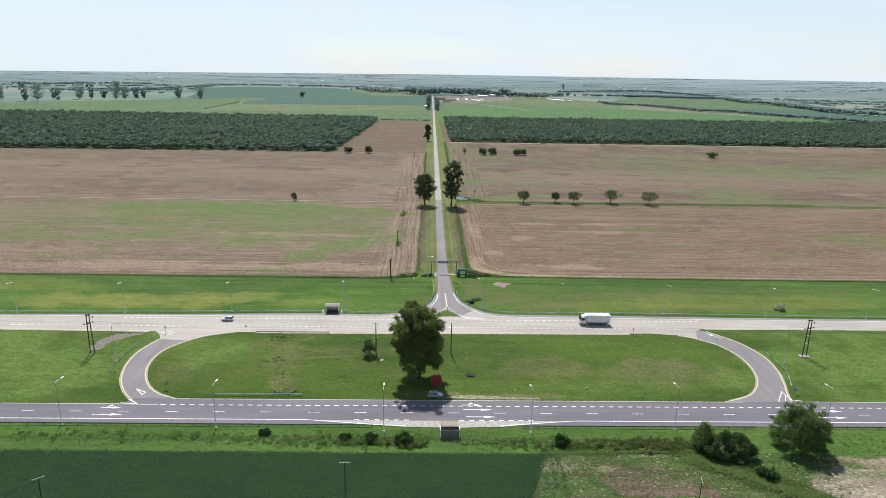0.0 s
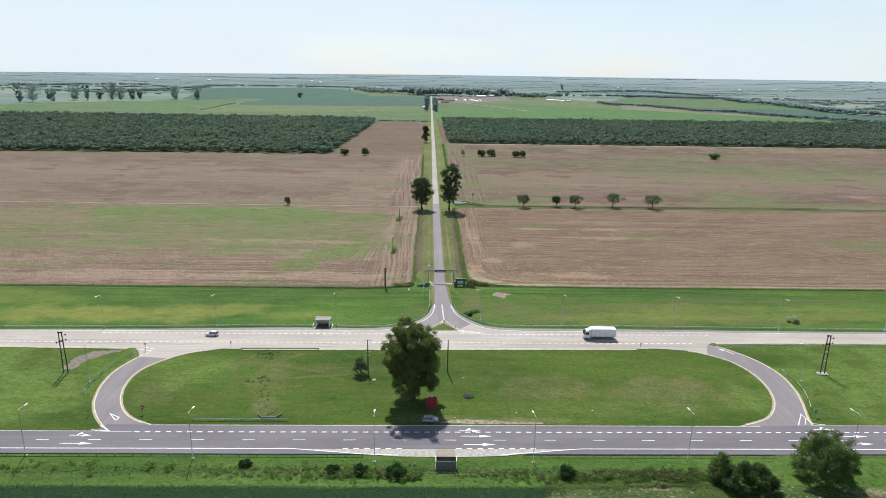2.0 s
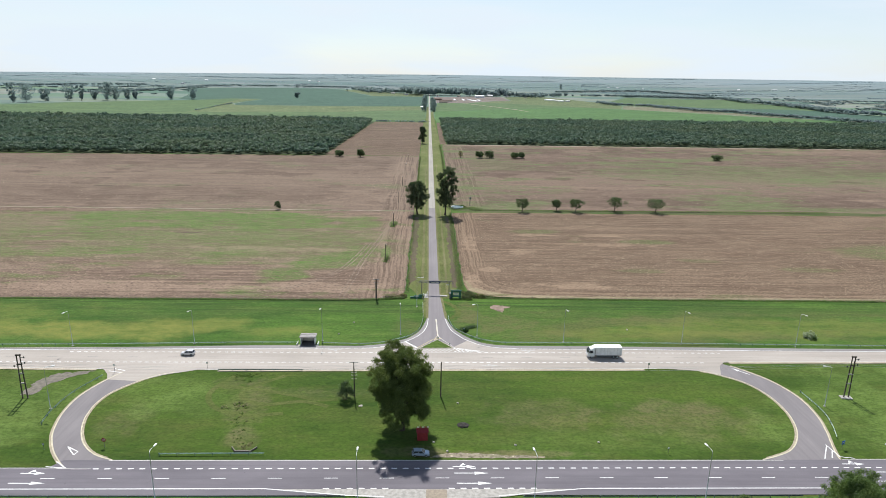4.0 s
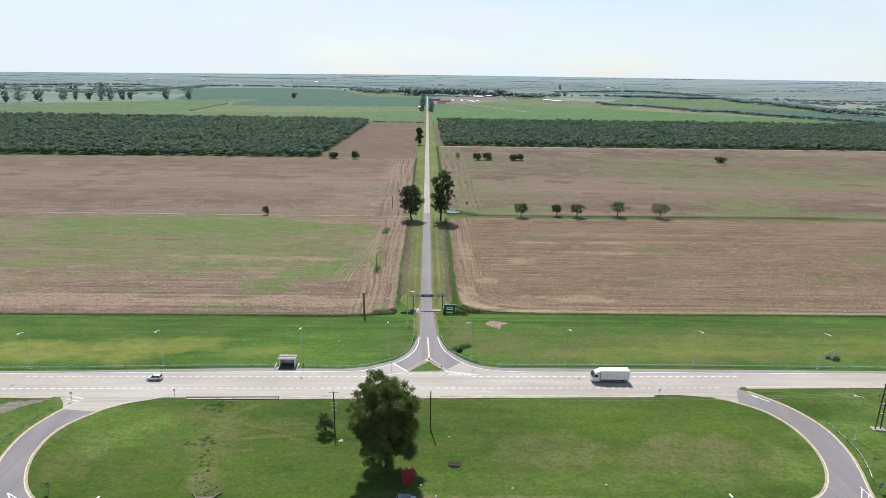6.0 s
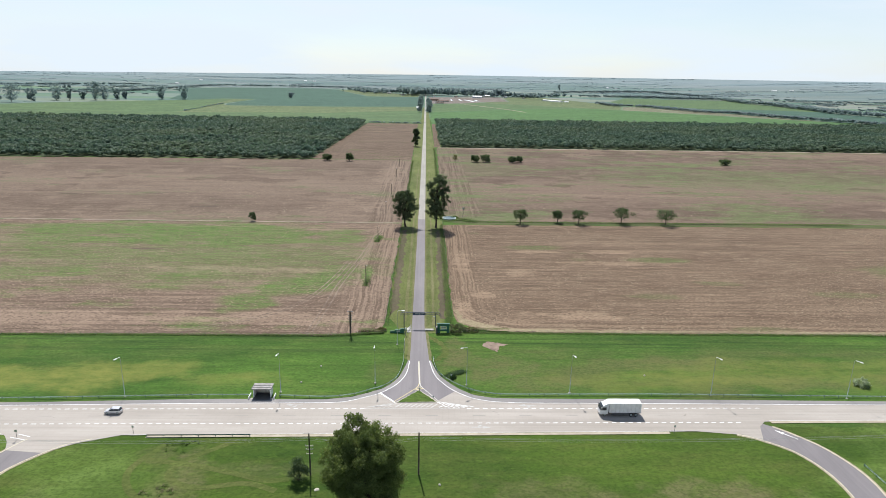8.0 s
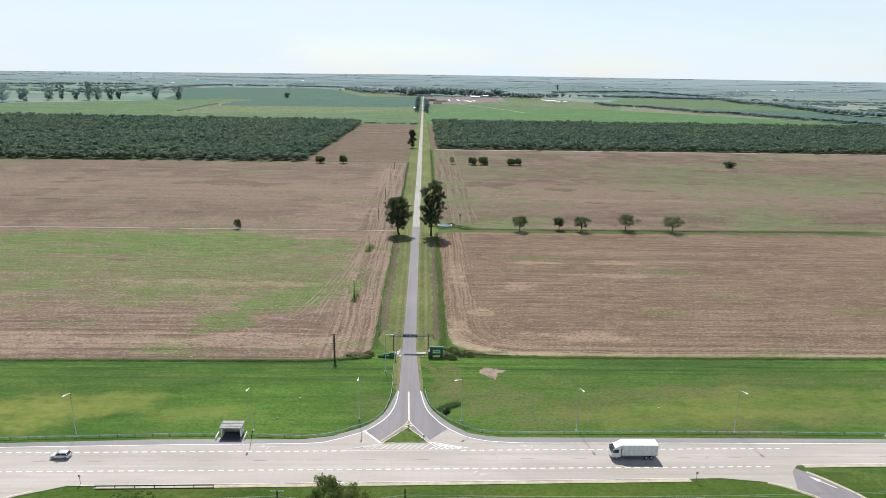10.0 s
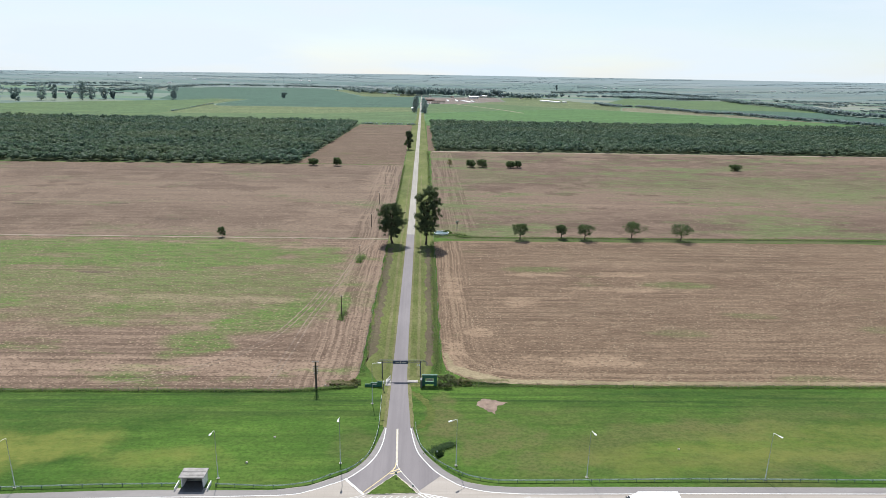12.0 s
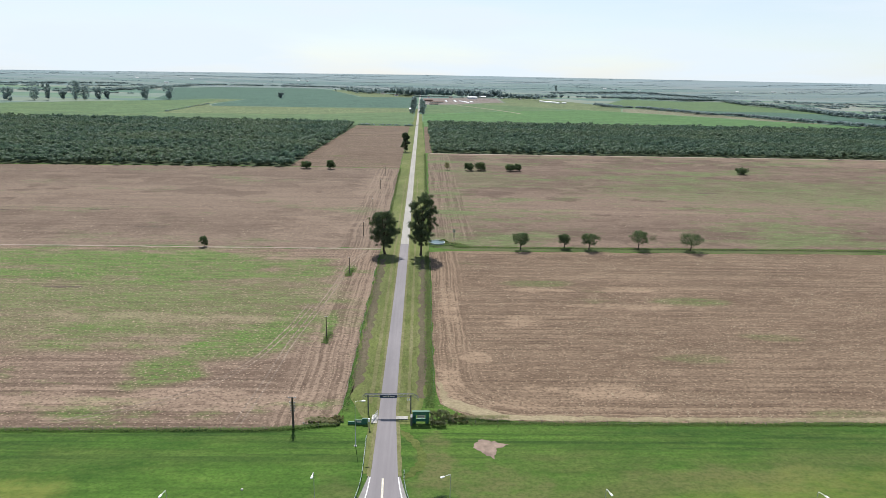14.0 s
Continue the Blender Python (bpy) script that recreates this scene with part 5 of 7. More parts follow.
def along(rng, points, gap, spread):
    out = []
    for a, b in zip(points, points[1:]):
        a, b = np.array(a, float), np.array(b, float)
        for k in range(max(1, int(np.linalg.norm(b - a) / gap))):
            q = a + (b - a) * rng.uniform(0, 1) + rng.normal(size=2) * spread
            out.append((q[0], q[1], 0.0))
    return np.array(out)


rng = np.random.default_rng(11)
# the two woods
flat_piece("wood_floor_1", [(-1500, 600), (-900, 648), (-112, 697), (-98, 1195), (-1500, 1155)], 0.045, FOREST_FLOOR, "shaded leaf litter under the trees", "ground")
flat_piece("wood_floor_2", [(20, 813), (592, 836), (1700, 895), (1700, 1300), (19, 1220)], 0.045, FOREST_FLOOR, "shaded leaf litter under the trees", "ground")
spots = filled(rng, lambda x: 696 + 0.062 * (x + 112), lambda x: 1190 + 0.03 * (x + 100), -1010, -104, 7.4, lambda x, y: x < -112 + (y - 697) * 0.03)
h = rng.uniform(5.2, 9.0, len(spots)) * (1 + 0.25 * (rng.uniform(0, 1, len(spots)) > 0.93))
scatter("woodland", "dense grey-green thorn woodland", "forest", spots, h, LEAF_WOOD, 1, rng.uniform(7.0, 12.0, len(spots)), WOODLAND)
spots = filled(rng, lambda x: 815 + 0.038 * x, lambda x: 1218 + 0.055 * x, 23, 1120, 7.6)
h = rng.uniform(5.2, 9.0, len(spots)) * (1 + 0.25 * (rng.uniform(0, 1, len(spots)) > 0.93))
scatter("woodland", "dense grey-green thorn woodland beyond the stubble", "forest", spots, h, LEAF_WOOD, 2, rng.uniform(7.0, 12.0, len(spots)), WOODLAND)

# tree belts, village trees and specks out on the plain
def on_plain(spots):
    return np.array([(x, y, rise(x, y)) for x, y, _ in spots])


for seed, line, gap, spread, h0, h1 in ((3, [(551, 2110), (566, 1973), (611, 1954), (647, 1934), (687, 1800), (713, 1680), (784, 1674), (803, 1570), (831, 1500), (869, 1454), (894, 1395), (918, 1325), (980, 1250)], 2.2, 5, 6, 10),
                                        (4, [(824, 2777), (943, 2772), (1033, 2691), (1238, 2726), (1166, 2387), (1185, 2228), (1154, 2007), (1127, 1850), (1107, 1720), (1140, 1638), (1230, 1480), (1400, 1330)], 2.4, 9, 8, 15),
                                        (5, [(-1083, 2321), (-1081, 2542), (-1079, 2807), (-1102, 3212), (-1013, 3363), (-793, 3390), (-572, 3439), (-337, 3426)], 4, 7, 6, 11), (6, [(-8, 1166), (-98, 1168)], 3, 1.5, 2, 4),
                                        (7, [(-490, 1380), (-500, 1540), (-508, 1700)], 5, 2, 1.5, 3.5), (8, [(640, 3300), (830, 3400), (1030, 3463), (1169, 3430), (1255, 3262), (1353, 3095)], 3.5, 9, 8, 13),
                                        (13, [(-1800, 2844), (-1706, 2922), (-1648, 3038), (-1538, 3119), (-1378, 3229)], 4, 8, 7, 12), (14, [(660, 2780), (824, 2840), (1000, 2860), (1200, 2820)], 4, 22, 8, 13)):
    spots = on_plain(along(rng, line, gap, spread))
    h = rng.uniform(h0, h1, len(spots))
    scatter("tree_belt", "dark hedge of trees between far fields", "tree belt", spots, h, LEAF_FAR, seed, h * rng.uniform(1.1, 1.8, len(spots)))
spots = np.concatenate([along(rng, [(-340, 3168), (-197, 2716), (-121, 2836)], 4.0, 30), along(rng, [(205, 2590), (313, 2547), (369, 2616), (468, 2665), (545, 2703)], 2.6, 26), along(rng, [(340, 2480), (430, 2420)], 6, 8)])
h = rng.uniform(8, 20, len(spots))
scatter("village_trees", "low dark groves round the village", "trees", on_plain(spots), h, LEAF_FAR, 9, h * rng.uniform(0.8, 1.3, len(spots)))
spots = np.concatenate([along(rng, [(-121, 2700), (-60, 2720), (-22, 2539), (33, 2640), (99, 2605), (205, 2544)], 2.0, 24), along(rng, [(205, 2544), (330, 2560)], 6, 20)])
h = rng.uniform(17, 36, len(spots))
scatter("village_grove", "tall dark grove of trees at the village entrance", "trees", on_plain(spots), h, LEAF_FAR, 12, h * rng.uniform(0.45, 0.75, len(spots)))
near_spots, far_spots = [], []
for i in range(620):
    r, a = rng.uniform(1900, 4800), rng.uniform(-0.68, 0.68)
    x, y = r * math.sin(a), 65 + r * math.cos(a)
    if (r < 3300 and (-1080 < x < 1300)) or r < 2300:
        continue
    hedge = rng.uniform() < (0.25 if r < 3350 else 0.55)
    along_x, n = (rng.uniform(120, 520), int(rng.integers(18, 60))) if hedge else (rng.uniform(10, 160), int(rng.integers(1, 14)))
    slope = rng.normal() * 0.12
    for k in range(n):
        u = rng.uniform(-0.5, 0.5) * along_x
        q = (x + u, y + u * slope + rng.normal() * (3 if hedge else 9))
        if math.hypot(q[0], q[1] - 65) < 4800:
            (near_spots if r < 3350 else far_spots).append((*q, rise(*q)))
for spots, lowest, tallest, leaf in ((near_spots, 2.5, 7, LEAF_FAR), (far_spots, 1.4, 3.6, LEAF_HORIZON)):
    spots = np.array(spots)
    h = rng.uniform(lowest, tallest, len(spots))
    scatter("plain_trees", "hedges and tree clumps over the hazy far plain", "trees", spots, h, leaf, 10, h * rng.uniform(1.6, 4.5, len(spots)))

# single trees
tree("plane_tree", "tall leafy broad tree with a dense green crown on the median", (-9.3, 168.0, 0), 22.9, 16.6, 2.4, 0.62, 120000, 0.165, LEAF_BIG, 21, lean=-0.9, clumps=520, limbs=24, shape=(0.62, 0.78, 0.96, 1.06, 1.04, 0.98, 0.86, 0.68, 0.36), puff=1.2, lobes=28)
bush("shrub", "upright dark green shrub beside a power pole", (-24.9, 182.6, 0), 6.4, 4.6, 2600, 0.16, LEAF_THORN, 24)
tree("eucalyptus", "tall dark eucalyptus beside the lane", (-9.6, 413.5, 0), 21.5, 17.0, 4.0, 0.55, 56000, 0.16, LEAF_EUCA, 25, lean=-1.5, clumps=330, group="trees along the lane", limbs=14, shape=(0.30, 0.55, 0.85, 0.95, 0.8, 0.6, 0.3), puff=1.2, lobes=22)
tree("eucalyptus", "tall narrow dark eucalyptus beside the lane", (7.4, 412.0, 0), 31.5, 14.0, 3.5, 0.6, 70000, 0.16, LEAF_EUCA, 26, lean=1.0, clumps=420, group="trees along the lane", limbs=14, shape=(0.4, 0.6, 0.8, 0.95, 0.8, 0.9, 1.0, 0.9, 0.45), puff=1.35, lobes=30)
tree("eucalyptus", "lone tall slender tree beside the lane", (-10.4, 822, 0), 20.5, 10.5, 2.0, 0.5, 3600, 0.7, LEAF_EUCA, 27, clumps=22, taper=0.7, group="trees along the lane")
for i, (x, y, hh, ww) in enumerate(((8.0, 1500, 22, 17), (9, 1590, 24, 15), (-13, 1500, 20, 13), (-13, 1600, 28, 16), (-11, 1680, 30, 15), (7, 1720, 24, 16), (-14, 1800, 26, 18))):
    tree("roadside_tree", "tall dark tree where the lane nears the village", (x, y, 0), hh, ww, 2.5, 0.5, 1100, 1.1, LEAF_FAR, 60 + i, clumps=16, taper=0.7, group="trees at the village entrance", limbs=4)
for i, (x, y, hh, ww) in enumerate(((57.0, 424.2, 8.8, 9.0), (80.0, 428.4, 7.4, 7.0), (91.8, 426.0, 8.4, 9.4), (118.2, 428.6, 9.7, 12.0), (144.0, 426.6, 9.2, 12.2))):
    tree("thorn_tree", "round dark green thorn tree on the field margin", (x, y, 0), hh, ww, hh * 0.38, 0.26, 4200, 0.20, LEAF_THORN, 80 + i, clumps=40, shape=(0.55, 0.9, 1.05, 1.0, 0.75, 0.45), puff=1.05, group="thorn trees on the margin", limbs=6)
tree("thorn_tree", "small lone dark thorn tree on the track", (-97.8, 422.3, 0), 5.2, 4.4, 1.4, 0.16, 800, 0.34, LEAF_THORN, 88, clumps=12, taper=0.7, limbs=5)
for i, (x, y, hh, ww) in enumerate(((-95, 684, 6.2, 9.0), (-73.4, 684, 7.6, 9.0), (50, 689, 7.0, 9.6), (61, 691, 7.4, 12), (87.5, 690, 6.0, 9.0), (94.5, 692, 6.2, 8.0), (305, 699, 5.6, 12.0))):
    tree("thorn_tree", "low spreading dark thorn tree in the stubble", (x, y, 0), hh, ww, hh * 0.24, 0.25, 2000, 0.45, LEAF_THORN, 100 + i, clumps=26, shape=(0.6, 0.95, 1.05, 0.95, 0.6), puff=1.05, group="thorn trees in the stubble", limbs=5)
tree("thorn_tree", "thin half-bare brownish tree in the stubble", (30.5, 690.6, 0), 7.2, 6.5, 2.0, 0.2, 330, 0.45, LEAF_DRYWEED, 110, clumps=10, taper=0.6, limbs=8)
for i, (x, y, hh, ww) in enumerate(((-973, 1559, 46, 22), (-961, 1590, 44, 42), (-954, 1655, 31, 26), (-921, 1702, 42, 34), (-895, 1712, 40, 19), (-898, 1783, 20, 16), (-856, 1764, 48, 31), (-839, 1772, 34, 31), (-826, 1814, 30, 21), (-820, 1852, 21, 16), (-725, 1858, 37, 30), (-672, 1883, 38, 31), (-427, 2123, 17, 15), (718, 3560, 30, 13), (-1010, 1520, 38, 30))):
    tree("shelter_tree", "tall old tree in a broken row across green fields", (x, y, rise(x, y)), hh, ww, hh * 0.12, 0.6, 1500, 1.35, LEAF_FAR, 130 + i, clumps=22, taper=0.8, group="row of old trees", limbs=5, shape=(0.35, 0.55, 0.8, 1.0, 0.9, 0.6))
tree("roadside_bush_tree", "round bright green tree beside the rail", (82.2, 134.2, 0), 11.2, 14.5, 0.8, 0.3, 42000, 0.15, LEAF_SHRUB, 150, clumps=260, limbs=10, shape=(0.85, 1.05, 1.0, 0.85, 0.6, 0.3), puff=1.25, lobes=18)
bush("thicket", "large dark green thicket of several shrubs", (63.6, 131.4, 0), 6.6, 13.0, 26000, 0.15, LEAF_THICKET, 151, 8.5)
bush("thicket", "tall dark leafy shrub at the end of a thicket", (58.8, 134.0, 0), 7.4, 5.4, 8000, 0.16, LEAF_SHRUB, 152)
bush("thicket", "low dark shrub below the thicket", (68.4, 122.5, 0), 3.2, 5.2, 1600, 0.22, LEAF_DARK, 153)
bush("pale_shrub", "round pale flowering shrub in the grass", (127.2, 226.8, 0), 2.8, 4.6, 1100, 0.22, LEAF_PALE, 154)
for i, (x, y, hh, ww) in enumerate(((-12.2, 135.4, 3.2, 4.8), (-26, 136.4, 1.8, 3.4), (-45.8, 138.4, 1.8, 3.2), (25.4, 135.2, 3.0, 3.8), (-20, 136.2, 1.9, 4.4))):
    bush("shrub", "dark green shrub in the rough roadside strip", (x, y, 0), hh, ww, 1300, 0.2, LEAF_DARK, 160 + i, group="shrubs on the rough strip")
for i, (x, y, hh, ww, k) in enumerate(((12.4, 263.6, 2.9, 7.0, LEAF_GREY), (17.5, 264.2, 1.2, 5.0, LEAF_DRYWEED), (-13.0, 263.2, 1.3, 5.0, LEAF_DRYWEED), (-17.5, 262.6, 1.0, 4.6, LEAF_WEED), (9.6, 229.8, 0.9, 2.2, LEAF_DARK), (18.6, 437.5, 1.5, 6.0, LEAF_SHRUB))):
    bush("shrub", "scrubby green bush at the field edge", (x, y, 0), hh, ww, 1300, 0.22, k, 170 + i, group="scrub at the gate")

# weeds, tufts and litter: single sprigs, past counting
def sprigs(name, label, category, xy, h, size, material, seed, tilt=0.6, low=0.2):
    """One small bent leaf per spot, at up to the height h above the ground."""
    r = np.random.default_rng(seed)
    n = len(xy)
    h = np.broadcast_to(np.asarray(h, float), (n,))
    at = np.column_stack([xy, h * r.uniform(low, 1.0, n) + 0.05])
    nrm = np.column_stack([r.normal(size=(n, 2)) * tilt, np.ones(n)])
    nrm /= np.linalg.norm(nrm, axis=1)[:, None]
    u = np.cross(nrm, np.column_stack([r.normal(size=(n, 2)), np.zeros(n)]))
    u /= np.linalg.norm(u, axis=1)[:, None]
    w = np.cross(nrm, u)
    s = (size * r.uniform(0.5, 1.5, n))[:, None]
    k = r.uniform(0.35, 0.8, (n, 1))
    pts = np.stack([at - u * s, at + w * s * k, at + u * s, at - w * s * k], 1).reshape(-1, 3)
    ob = new(name, array_mesh(name, pts, np.arange(n * 4).reshape(-1, 4), material))
    return tagged(ob, label, category, kind="stuff")


def patchy(xy, scale, keep, seed):
    """Thins a scatter into drifts."""
    r = np.random.default_rng(seed)
    ph = r.uniform(0, 6.28, 6)
    v = np.sin(xy[:, 0] * scale + ph[0]) + np.sin(xy[:, 1] * scale * 1.7 + ph[1]) + np.sin((xy[:, 0] * 0.6 + xy[:, 1]) * scale * 2.3 + ph[2]) + np.sin((xy[:, 0] - xy[:, 1] * 1.4) * scale * 3.1 + ph[3])
    return xy[v * 0.25 + r.uniform(-0.6, 0.6, len(xy)) > 1 - 2 * keep]


def inside(poly, xy):
    x, y = xy[:, 0], xy[:, 1]
    hit = np.zeros(len(xy), bool)
    for (x0, y0), (x1, y1) in zip(poly, poly[1:] + poly[:1]):
        if y0 != y1:
            hit ^= ((y0 > y) != (y1 > y)) & (x < (x1 - x0) * (y - y0) / (y1 - y0) + x0)
    return hit


def scattered(seed, n, x0, x1, y0, y1):
    r = np.random.default_rng(seed)
    return np.column_stack([r.uniform(x0, x1, n), r.uniform(y0, y1, n)])


def banded(seed, n, line, spread):
    r = np.random.default_rng(seed)
    p = np.array(line, float)
    d = np.r_[0, np.cumsum(np.linalg.norm(np.diff(p, axis=0), axis=1))]
    t = r.uniform(0, d[-1], n)
    return np.column_stack([np.interp(t, d, p[:, 0]), np.interp(t, d, p[:, 1])]) + r.normal(size=(n, 2)) * spread


LEAF_TUFT = leaf_mat("grass tufts", (0.050, 0.096, 0.020), (0.125, 0.180, 0.042), (0.080, 0.120, 0.030))
LEAF_SOY = leaf_mat("soya leaves", (0.026, 0.066, 0.027), (0.060, 0.122, 0.048), (0.034, 0.078, 0.030))
STRAW_BITS = leaf_mat("straw bits", (0.22, 0.18, 0.12), (0.42, 0.36, 0.26), (0.24, 0.19, 0.125), thin=0.1)
CLODS = leaf_mat("soil clods", (0.075, 0.054, 0.040), (0.130, 0.095, 0.070), (0.09, 0.066, 0.048), thin=0.0)

LEAF_BANK = leaf_mat("rank bank grass", (0.084, 0.146, 0.032), (0.142, 0.212, 0.054), (0.110, 0.164, 0.040), 0.45)
xy = patchy(scattered(203, 9000, -125, 125, 132.2, 141.2), 0.2, 0.6, 3)
sprigs("grass_tufts", "rank green grass on the roadside bank", "grass", xy, 0.06, 0.22, LEAF_BANK, 213, 0.15)
xy = np.concatenate([scattered(204, 5000, -8, -3, 262, 420), scattered(205, 5000, 1.8, 6.4, 268, 420)])
sprigs("grass_tufts", "dry grass tufts beside the lane", "grass", patchy(xy, 0.3, 0.5, 4), 0.04, 0.18, leaf_mat("dry tufts", (0.075, 0.095, 0.026), (0.20, 0.19, 0.085), (0.10, 0.11, 0.036)), 214, 0.2)

xy = scattered(206, 105000, -114, 24, 112.5, 131.2)
xy = xy[(xy[:, 0] < 14 + 0.4 * (xy[:, 1] - 112)) | (np.random.default_rng(9).uniform(0, 1, len(xy)) < 0.25)]
xy[:, 1] = np.round(xy[:, 1] / 0.62) * 0.62 + np.random.default_rng(7).normal(size=len(xy)) * 0.30
xy[:, 1] += 0.12 * np.sin(xy[:, 0] * 0.11)
sprigs("soya_plants", "dense rows of dark green soya leaves", "crop", xy, 0.22, 0.135, LEAF_SOY, 215, 0.3)
xy = scattered(207, 11000, 20.5, 84, 108, 132)
sprigs("weed_leaves", "thin green weeds on poor ground", "weeds", patchy(xy, 0.25, 0.42, 5), 0.2, 0.17, LEAF_TUFT, 216, 0.3)
xy = scattered(208, 5000, 22, 118, 108, 132)
sprigs("straw_litter", "pale straw scattered on poor ground", "straw", patchy(xy, 0.21, 0.35, 6), 0.03, 0.09, STRAW_BITS, 217, 0.2)

# stubble: pale stalk bits and dark clods, sparser with distance
for seed, n, box, keep in ((221, 17000, (12.5, 200, 264, 345), 0.42), (222, 9000, (12.5, 260, 345, 419), 0.40), (223, 6000, (-190, -13, 262, 345), 0.34), (224, 3000, (-230, -13, 345, 420), 0.34), (225, 5000, (13, 330, 432, 560), 0.4), (226, 5000, (-330, -13, 426, 560), 0.4)):
    xy = scattered(seed, int(n * 1.3), *box)
    sprigs("stubble_litter", "pale maize stalk bits lying on stubble", "straw", patchy(xy, 0.07, keep, seed), 0.03, 0.17 if box[2] < 345 else 0.25, STRAW_BITS, seed + 20, 0.2)
    xy = scattered(seed + 40, n // 2, *box)
    sprigs("soil_clods", "dark clods and stalks on stubble", "soil", patchy(xy, 0.06, 0.5, seed + 1), 0.03, 0.15 if box[2] < 345 else 0.24, CLODS, seed + 60, 0.15)

for seed, n, line, spread, h, size, material, label in (
        (301, 5000, [(-120, 136.0), (-40, 137.2), (56, 136.4)], 0.8, 0.3, 0.18, LEAF_BANK, "rank weeds along the crop"),
        (303, 9000, [(54, 131.5), (63, 125), (80, 112)], 1.9, 0.9, 0.22, LEAF_TUFT, "pale green grassy band below the thicket"),
        (304, 2500, [(20, 131.6), (56, 132.6)], 0.7, 0.4, 0.20, LEAF_TUFT, "weeds at the field edge"),
        (305, 6500, [(-190, 257.9), (-30, 259.2), (-13, 261.6)], 0.6, 0.5, 0.20, LEAF_WEED, "rank grass along the field fence"),
        (306, 6500, [(13, 263.0), (60, 262.5), (200, 263.0)], 0.6, 0.5, 0.20, LEAF_WEED, "rank grass along the field fence"),
        (307, 4600, [(10.2, 270), (10.6, 418)], 0.75, 0.45, 0.22, LEAF_WEED, "green scrub in the lane ditch"),
        (308, 1300, [(-11.3, 268), (-11.5, 418)], 0.6, 0.4, 0.22, LEAF_WEED, "green scrub in the lane ditch"),
        (309, 2600, [(10.8, 440), (10.8, 800)], 0.6, 1.0, 0.45, LEAF_WEED, "weeds in the lane ditch"),
        (310, 1800, [(-11.6, 430), (-11.6, 690)], 0.5, 0.8, 0.45, LEAF_WEED, "weeds in the lane ditch"),
        (311, 5000, [(24, 427.5), (260, 431)], 0.8, 0.9, 0.30, LEAF_WEED, "weeds on the field margin"),
        (314, 700, [(-23.4, 379), (-22.6, 388)], 0.9, 1.0, 0.24, LEAF_TUFT, "weeds round a pole foot"),
        (315, 500, [(-22.7, 310), (-22.4, 318)], 0.7, 0.8, 0.22, LEAF_TUFT, "weeds round a pole foot"),
        (316, 2200, [(12, 430), (22, 433), (30, 427.5)], 1.4, 0.7, 0.28, LEAF_TUFT, "lush growth by the water tank"),
        # dark leaves added where the drain by the rail lies in shadow
        (320, 900, [(8.2, 230.6), (10, 232.4), (13, 233.6)], 0.7, 0.5, 0.18, LEAF_DARK, "dark leaves standing in for a drain's shadow"),
        (322, 700, [(-13, 263.4), (-20, 262.6)], 0.6, 1.3, 0.20, LEAF_DRYWEED, "dry maize stalks at the field corner"),
        (323, 800, [(14, 265.6), (22, 264.6), (30, 264)], 0.5, 1.2, 0.20, LEAF_DRYWEED, "dry maize stalks at the field corner")):
    sprigs("weeds", label, "weeds", banded(seed, n, line, spread), h, size, material, seed, 0.3)

# low scrub on the rough strip
for seed, n, line, material, label in ((331, 34, [(-58, 136.4), (-8, 135.6)], LEAF_DRYWEED, "low dry scrub on the rough strip"), (332, 150, [(-58, 136.0), (-6, 135.2)], LEAF_BANK, "low green scrub on the rough strip"), (335, 40, [(-118, 137.6), (-58, 137.0)], LEAF_BANK, "low green scrub on the rough strip"),
                                       (333, 230, [(2, 135.2), (56, 134.6)], LEAF_WEED, "low green scrub on the rough strip"), (334, 16, [(4, 135.6), (50, 135.0)], LEAF_DRYWEED, "low dry scrub on the rough strip")):
    spots = np.column_stack([banded(seed, n, line, 1.1), np.full(n, -0.1)])
    h = np.random.default_rng(seed).uniform(0.4, 1.3, n)
    scatter("scrub", label, "scrub", spots, h, material, seed, h * np.random.default_rng(seed + 1).uniform(1.3, 2.4, n), SPRAYS, False)

# rank growth in the median's drain
for seed, n, line, spread, material in ((342, 12, [(-46.4, 163), (-45.4, 159.4)], 0.9, LEAF_DRYWEED), (343, 26, [(-47.5, 162), (-51, 172), (-53, 184)], 1.3, LEAF_BANK), (344, 9, [(-49, 168), (-52.5, 180)], 1.6, LEAF_DRYWEED), (345, 34, [(-60, 196.4), (-52, 195.6)], 1.2, LEAF_BANK)):
    spots = np.column_stack([banded(seed, n, line, spread), np.full(n, -0.08)])
    h = np.random.default_rng(seed).uniform(0.2, 0.6, n)
    scatter("weeds", "rank weeds in a grassy drain", "weeds", spots, h, material, seed, h * np.random.default_rng(seed + 1).uniform(1.6, 3.4, n), SPRAYS, False)

